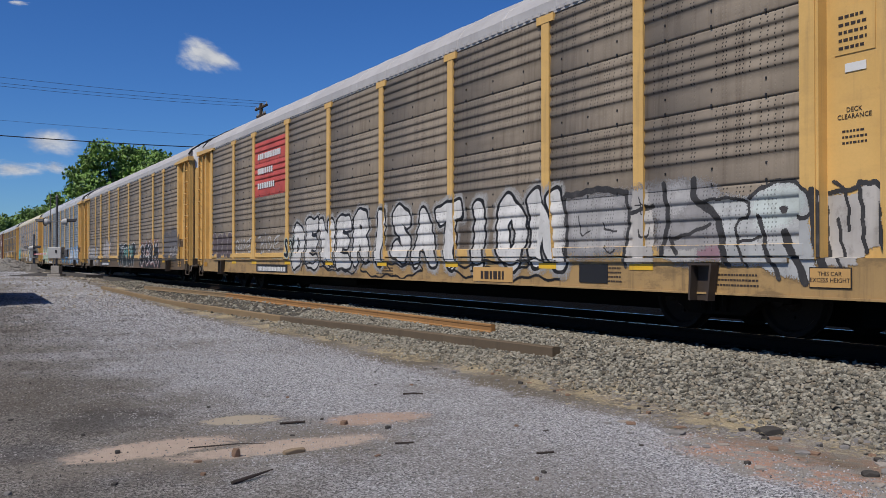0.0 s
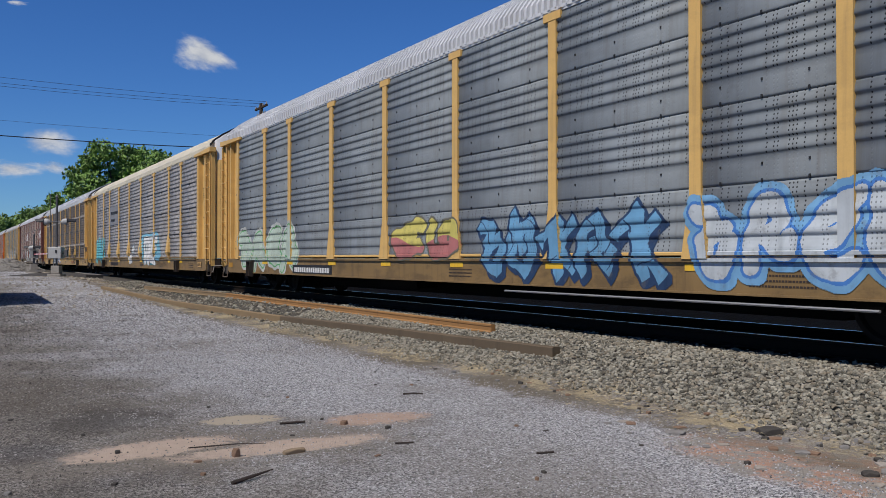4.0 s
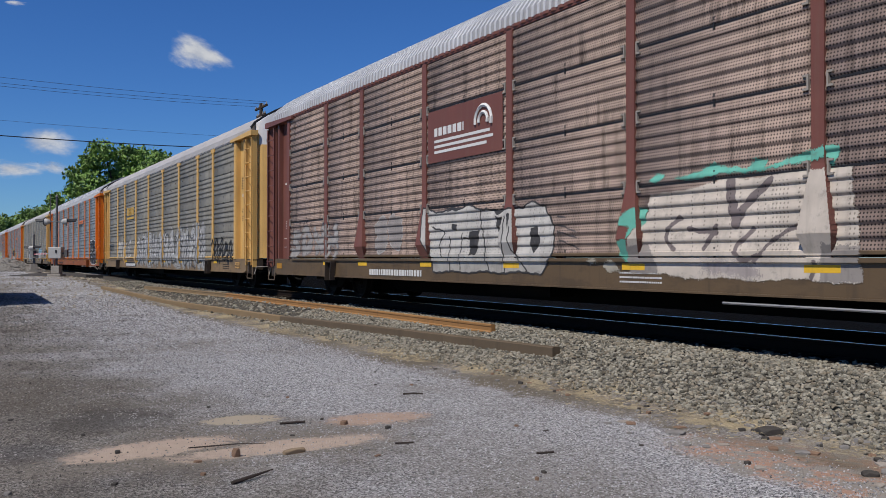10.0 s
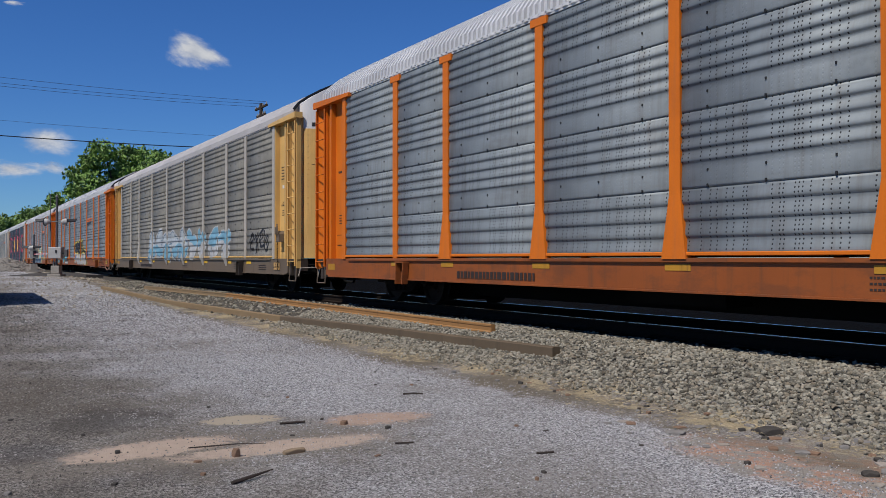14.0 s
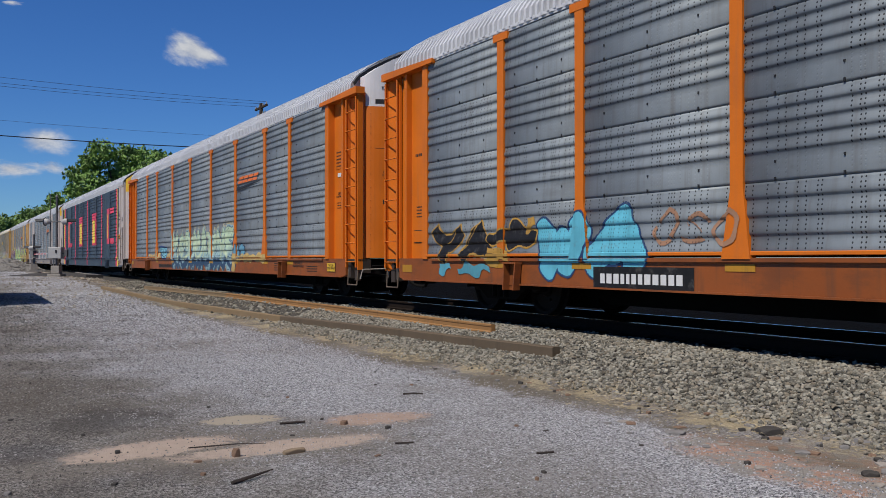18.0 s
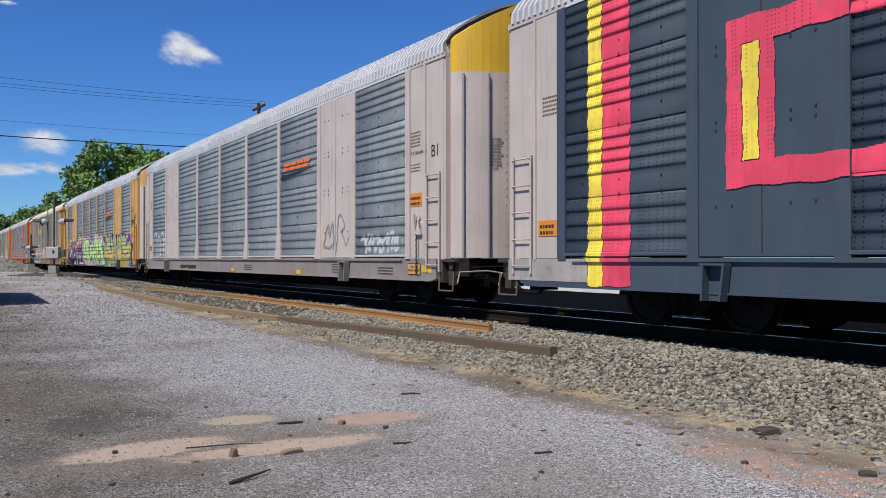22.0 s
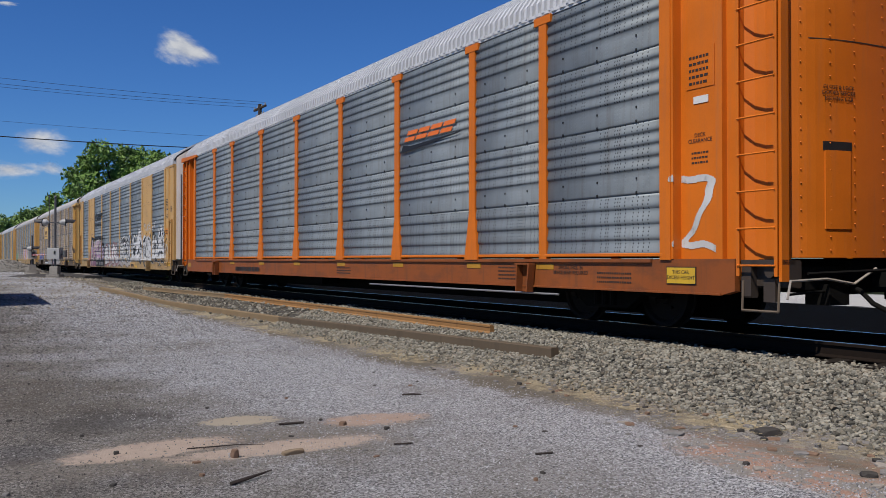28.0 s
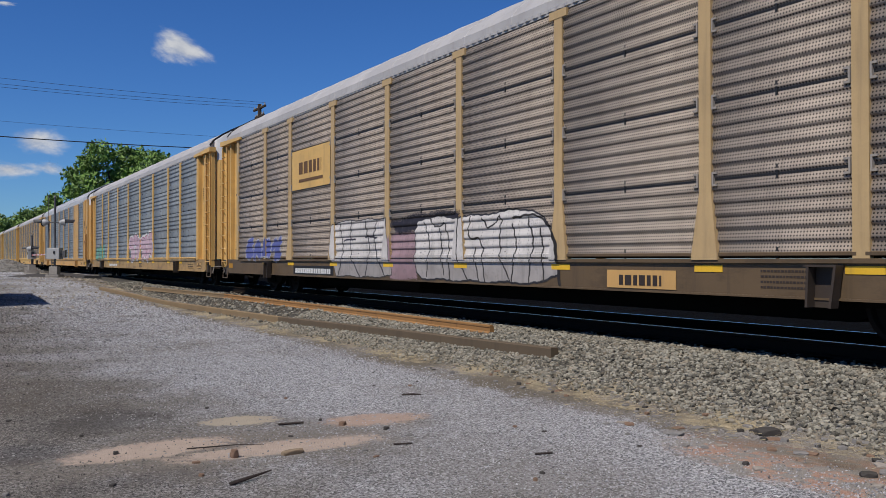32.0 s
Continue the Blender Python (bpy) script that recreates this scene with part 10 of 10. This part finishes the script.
m.area((0.03, 0.026, 0.024), [(8.99, 0.89), (9.44, 0.87), (9.75, 0.78), (9.44, 0.73)], (0.42, 0.41, 0.39), 0.02, bend=1)
m.stroke((0.64, 0.64, 0.63), 0.04, [(10.65, 1.96), (10.63, 2.24)])
m.stroke((0.64, 0.64, 0.63), 0.04, [(11.06, 2.29), (11.08, 2.39)])
m.stroke((0.64, 0.64, 0.63), 0.04, [(11.29, 2.26), (11.25, 2.39)])
m.stroke((0.64, 0.64, 0.63), 0.04, [(11.65, 2.10), (11.69, 2.35)])
m.stroke((0.64, 0.64, 0.63), 0.04, [(11.76, 2.05), (11.74, 2.28)])
m.stroke((0.64, 0.64, 0.63), 0.04, [(6.76, 2.32), (6.57, 2.39)])
m.stroke((0.64, 0.64, 0.63), 0.04, [(5.22, 2.02), (5.27, 2.30)])
m.stroke((0.64, 0.64, 0.63), 0.04, [(4.26, 1.89), (4.38, 2.20)])
m.stroke((0.64, 0.64, 0.63), 0.04, [(3.74, 1.92), (3.60, 2.19)])
m.stroke((0.64, 0.64, 0.63), 0.04, [(10.81, 2.12), (10.76, 2.22)])
m.stroke((0.64, 0.64, 0.63), 0.04, [(7.38, 1.99), (7.25, 2.24)])
rng = random.Random(41)
for k in range(72):
    x, z, h = 4.9 + 7.4 * rng.random(), rng.uniform(1.0, 1.95), rng.uniform(0.12, 0.36)
    q = rng.choice((-1, 1)) * h
    m.stroke(INKY if k % 2 else (0.64, 0.64, 0.63), rng.uniform(0.025, 0.085), [(x, z), (x + 0.7 * q, z + 0.8 * h), (x + 1.2 * q, z + 0.3 * h), (x + q, z - 0.5 * h)], bend=2)
m.lay()
graffiti(CAR[16], "WEMN", 1.1, 4.7, 0.9, 2.15, K, W, seed=53, sharp=True, weight=0.24, edge=0.05, drop=0.0)
graffiti(CAR[16], "eaOc", 1.2, 4.6, 0.6, 1.8, None, W, seed=54, weight=0.015, edge=0.026, drop=0.0)
graffiti(CAR[16], "fdbfd", 1.2, 4.6, 0.6, 2.0, None, W, seed=153, weight=0.01, edge=0.03, sharp=True, drop=0.0)
graffiti(CAR[16], "~~", -3.0, 4.4, 0.54, 0.92, (0.42, 0.38, 0.36), (0.06, 0.05, 0.05), seed=154, weight=0.25, edge=0.04, drop=0.0)
graffiti(CAR[16], "KUKBLAK", 7.7, 10.1, 2.22, 2.56, None, W, seed=54, weight=0.02, edge=0.012, rise=0.1)
graffiti(CAR[16], "BAOL", -3.1, 1.2, 0.66, 1.85, W, (0.06, 0.05, 0.05), halo=(0.35, 0.16, 0.18), seed=55)
graffiti(CAR[16], "AMEN", -8.35, -4.15, 0.92, 2.08, (0.47, 0.33, 0.42), (0.52, 0.50, 0.44), halo=K, fill2=(0.40, 0.24, 0.38), seed=56, weight=0.125, blocky=True, spread=0.22, edge=0.05)
graffiti(CAR[16], "I", -4.15, -3.5, 0.9, 1.75, (0.46, 0.31, 0.45), (0.52, 0.50, 0.44), halo=K, fill2=(0.40, 0.24, 0.38), seed=57, weight=0.26, spread=0.2, edge=0.06)
block(CAR[16], [(-8.7, -6.4, 0.54, 0.9)], (0.22, 0.10, 0.16), "dull purple spray paint along the sill", 0.04)
block(CAR[16], [(-8.6, -8.3, 0.6, 0.95), (-8.0, -7.7, 0.6, 0.93)], (0.45, 0.44, 0.36), "pale spray-painted strokes", 0.04)
block(CAR[16], [(-6.4, -3.2, 0.54, 0.92)], (0.028, 0.024, 0.022), "black grime-covered lower sill", 0.02)
block(CAR[16], [(-9.0, -8.55, 0.6, 1.05), (-8.75, -8.35, 0.85, 1.45)], (0.45, 0.12, 0.09), "patch of faded red paint", 0.05)
block(CAR[16], [(-9.3, -8.95, 0.85, 1.4)], (0.55, 0.42, 0.30), "patch of cream paint", 0.05)
dull = mat("dull_letter_paint", plain, (0.42, 0.40, 0.38), 0.7)
for x in (-6.2, -6.02, -5.84, -5.66, -5.12, -4.86, -4.6, -4.34, -4.08, -3.82):
    plate(CAR[16], "number_bar", x, x + (0.06 if x < -5.5 else 0.09), 0.65, 0.82, SIDE + 0.045, dull)
block(CAR[16], [(-8.25, -8.05, 1.0, 1.7), (-7.1, -6.95, 1.0, 1.85), (-6.15, -5.95, 1.35, 1.95), (-5.0, -4.85, 1.2, 2.0), (-4.6, -4.45, 1.0, 1.5),
                (-7.95, -7.3, 0.96, 1.08), (-6.0, -5.55, 0.96, 1.06)], (0.55, 0.51, 0.42), "cream highlights sprayed over the letters", 0.04)
block(CAR[16], [(-7.6, -7.45, 1.3, 1.75), (-6.6, -6.45, 1.05, 1.5), (-5.6, -5.4, 1.45, 1.8), (-4.45, -4.3, 1.3, 1.8)], (0.27, 0.13, 0.24), "darker plum shading in the letters", 0.05)
bars(CAR[16], -5.9, -4.3, 3.25, 3.7, SIDE + 0.052, 1, P_BLACK, 2, slant=0.3)
bars(CAR[16], -6.8, -4.5, 2.9, 3.05, SIDE + 0.052, 1, P_BLACK, 3, slant=0.3)
s = Shape()
for k in range(5):
    s.prism([(-6.75 + 0.04 * k, 3.22 + 0.08 * k), (-6.3 + 0.06 * k, 3.24 + 0.09 * k), (-6.28 + 0.06 * k, 3.29 + 0.09 * k), (-6.74 + 0.04 * k, 3.27 + 0.08 * k)], -SIDE - 0.055, -SIDE - 0.052, axis="y")
part("company_mark", s.mesh("company_mark", [P_BLACK]), CAR[16], "black company mark as plain bars")
graffiti(CAR[17], "cadf", -11.1, -7.9, 0.88, 1.65, (0.10, 0.12, 0.35), (0.35, 0.36, 0.42), seed=57)
m = Mural(CAR[17], -6.6, 4.7, 0.5, 2.4, 19)
m.area((0.34, 0.22, 0.24), [(-1.50, 1.32), (-0.98, 1.50), (-0.16, 1.44), (-0.16, 0.56), (-1.32, 0.53)], soft=0.05)
m.area((0.025, 0.022, 0.03), [(-1.33, 1.71), (-0.16, 1.81), (1.43, 1.81), (1.56, 1.53), (-0.98, 1.46)], soft=0.1)
m.area(WASH, [(-4.48, 1.10), (-4.36, 1.73), (-3.91, 1.81), (-1.50, 1.79), (-1.24, 0.61), (-2.25, 0.56), (-4.13, 0.57)], (0.035, 0.03, 0.035), 0.02, low=((0.93, (0.36, 0.33, 0.31)),))
m.area(WASH, [(-0.24, 1.63), (0.30, 1.76), (1.36, 1.68), (2.19, 1.71), (2.77, 1.71), (3.11, 1.76), (3.74, 1.70), (4.13, 1.42), (4.32, 1.16), (4.31, 0.59), (2.66, 0.56), (0.59, 0.57), (-0.16, 0.59), (-0.24, 1.00)], (0.035, 0.03, 0.03), 0.03, low=((0.93, (0.38, 0.35, 0.33)),), bend=1)
m.stroke((0.04, 0.036, 0.034), 0.034, [(0.15, 1.65), (0.37, 1.29), (0.22, 0.64)], bend=1)
m.stroke((0.04, 0.036, 0.034), 0.034, [(0.37, 1.72), (0.59, 1.50), (1.02, 1.62), (1.09, 0.58)], bend=1)
m.stroke((0.04, 0.036, 0.034), 0.034, [(1.43, 1.67), (1.36, 0.99), (1.69, 0.59)], bend=1)
m.stroke((0.04, 0.036, 0.034), 0.034, [(1.81, 1.66), (1.69, 1.26), (2.19, 1.32), (2.25, 0.57)], bend=1)
m.stroke((0.04, 0.036, 0.034), 0.034, [(2.19, 1.64), (2.43, 1.44), (2.83, 1.71), (2.66, 1.12), (3.00, 0.59)], bend=1)
m.stroke((0.04, 0.036, 0.034), 0.034, [(3.11, 1.51), (3.21, 1.11), (3.05, 0.59)], bend=1)
m.stroke((0.04, 0.036, 0.034), 0.034, [(3.53, 1.59), (3.68, 1.22), (3.53, 0.60)], bend=1)
m.stroke((0.04, 0.036, 0.034), 0.034, [(3.83, 1.40), (3.93, 0.99), (3.93, 0.61)], bend=1)
m.stroke((0.04, 0.036, 0.034), 0.034, [(0.74, 1.49), (0.88, 0.65)], bend=1)
m.stroke((0.04, 0.036, 0.034), 0.034, [(1.94, 1.12), (2.06, 0.57)], bend=1)
m.stroke((0.04, 0.036, 0.034), 0.034, [(3.11, 1.61), (3.63, 1.67), (4.03, 1.48)], bend=1)
m.stroke((0.04, 0.036, 0.045), 0.04, [(-3.91, 1.76), (-3.68, 1.10), (-4.01, 0.61)], bend=1)
m.stroke((0.04, 0.036, 0.045), 0.04, [(-3.26, 1.78), (-3.36, 1.10), (-2.84, 0.59)], bend=1)
m.stroke((0.04, 0.036, 0.045), 0.04, [(-2.54, 1.75), (-2.25, 1.09), (-2.54, 0.59)], bend=1)
m.stroke((0.04, 0.036, 0.045), 0.04, [(-1.96, 1.77), (-2.15, 1.33), (-1.59, 0.61)], bend=1)
m.stroke((0.04, 0.036, 0.045), 0.04, [(-3.68, 1.36), (-3.05, 1.39)], bend=1)
m.stroke((0.04, 0.036, 0.045), 0.04, [(-2.54, 1.42), (-1.96, 1.41)], bend=1)
m.stroke((0.022, 0.02, 0.022), 0.07, [(4.03, 1.48), (4.30, 1.16), (4.31, 0.59)], bend=1)
m.lay()
plate(CAR[17], "sign_plate", -7.0, -4.45, 2.72, 3.72, SIDE + 0.05, P_YELLOW, "faded yellow sign plate")
bars(CAR[17], -6.5, -5.0, 3.1, 3.5, SIDE + 0.058, 1, mat("brown_letter_paint", plain, (0.12, 0.06, 0.02), 0.6), 6)
plate(CAR[17], "underline", -6.5, -4.9, 2.9, 2.97, SIDE + 0.058, MATS["brown_letter_paint"])
for car_index, a, b in ((17, 5.4, 6.7), (0, 5.1, 6.3), (16, 4.3, 5.5)):
    plate(CAR[car_index], "owner_plate", a, b, 0.56, 0.80, SIDE + 0.034, P_TAN, "ochre owner plate")
    bars(CAR[car_index], a + 0.25, b - 0.25, 0.6, 0.78, SIDE + 0.042, 1, P_INK, 8)
plate(CAR[0], "test_plate", 8.0, 8.62, 0.60, 0.86, SIDE + 0.034, P_BLACK, "black consolidated stencil plate")
graffiti(CAR[18], "fbfa", -1.1, 4.3, 0.85, 2.2, (0.52, 0.36, 0.42), (0.4, 0.1, 0.2), halo=W, seed=60)
graffiti(CAR[18], "dfc", -11.4, -8.5, 0.85, 1.8, (0.15, 0.4, 0.3), (0.04, 0.15, 0.1), seed=61)
for index in (7, 9, 10, 12, 13, 15):
    swoosh(CAR[index])
disc = Shape().prism([(0.38 * math.cos(2 * math.pi * k / 24), 0.38 * math.sin(2 * math.pi * k / 24)) for k in range(24)], -0.004, 0.0, axis="y")
emb = part("round_emblem", disc.mesh("round_emblem", [mat("emblem_green", plain, (0.02, 0.06, 0.05), 0.5)]), CAR[1], "dark green round company emblem", pose(-12.3, -SIDE + 0.093, 3.9))
part("emblem_ring", Shape().prism([(0.15 * math.cos(2 * math.pi * k / 24), 0.15 * math.sin(2 * math.pi * k / 24)) for k in range(24)], -0.008, -0.005, axis="y").mesh("emblem_ring", [mat("emblem_blue", plain, (0.04, 0.14, 0.36), 0.5)]), emb)
part("emblem_cross", Shape().box(-0.05, 0.05, -0.012, -0.009, -0.25, 0.25).box(-0.25, -0.05, -0.012, -0.009, -0.05, 0.05).box(0.05, 0.25, -0.012, -0.009, -0.05, 0.05).mesh("emblem_cross", [P_LETTER]), emb)

# ---------------------------------------------------------------- what moves
PITCH = 28.6            # coupled length of one wagon


# slack in the couplings: small surges, in metres, at these seconds
SURGE_AT = (0, 1, 2, 3, 6, 7, 8, 9, 10, 11, 12, 13, 14, 16.5, 17, 17.3, 18, 19, 20, 21, 23, 24, 25, 28, 29, 30, 31, 32)
SURGE = (-0.05, 0.22, 0.02, 0.30, 0.15, 0.02, 0.13, 0.2, 0.08, 0.02, 0.14, -0.08, 0.15, 0.1, 0.42, 0.0, 0.05, -0.08, 0.12, 0.04, 0, -0.15, 0, -0.08, 0.16, 0, 0.3, 0.07)


def run(t):
    """Metres that the train has gone after t seconds; it gains a little speed."""
    return PITCH * (0.52255 * t + 0.0003785 * t * t) + float(np.interp(t, SURGE_AT, SURGE))


GAP_ZERO = -32.27        # where the gap behind the first wagon stands at the start


def motions():
    times = [0.5 * k for k in range(65)]
    for car, i in CARS:
        x0 = GAP_ZERO + PITCH * (0.5 - i)
        walk(car, [(t, pose(x0 + run(t), TRACK_Y, RAIL_TOP)) for t in times])
    for ob, right, up, tilt, drift in CLOUDS:
        rows = []
        for t in (0.0, 16.0, 32.0):
            p = Vector(EYE) + FWD * 1557 + RIGHT * (right + drift[0] * t / 32) + Vector((0, 0, up + drift[1] * t / 32))
            rows.append((t, pose(p.x, p.y, p.z, 0, 0, HEADING) @ pose(0, 0, 0, 0, tilt, 0)))
        walk(ob, rows)
    rows = {}
    for dx in (-0.89, 0.89):
        rows[dx] = [(k / FPS, pose(dx, 0, 0.457, 0, math.degrees(run(k / FPS) / 0.457) % 360.0, 0)) for k in range(961)]
    for w, dx in WHEELSETS:
        walk(w, rows[dx])


motions()
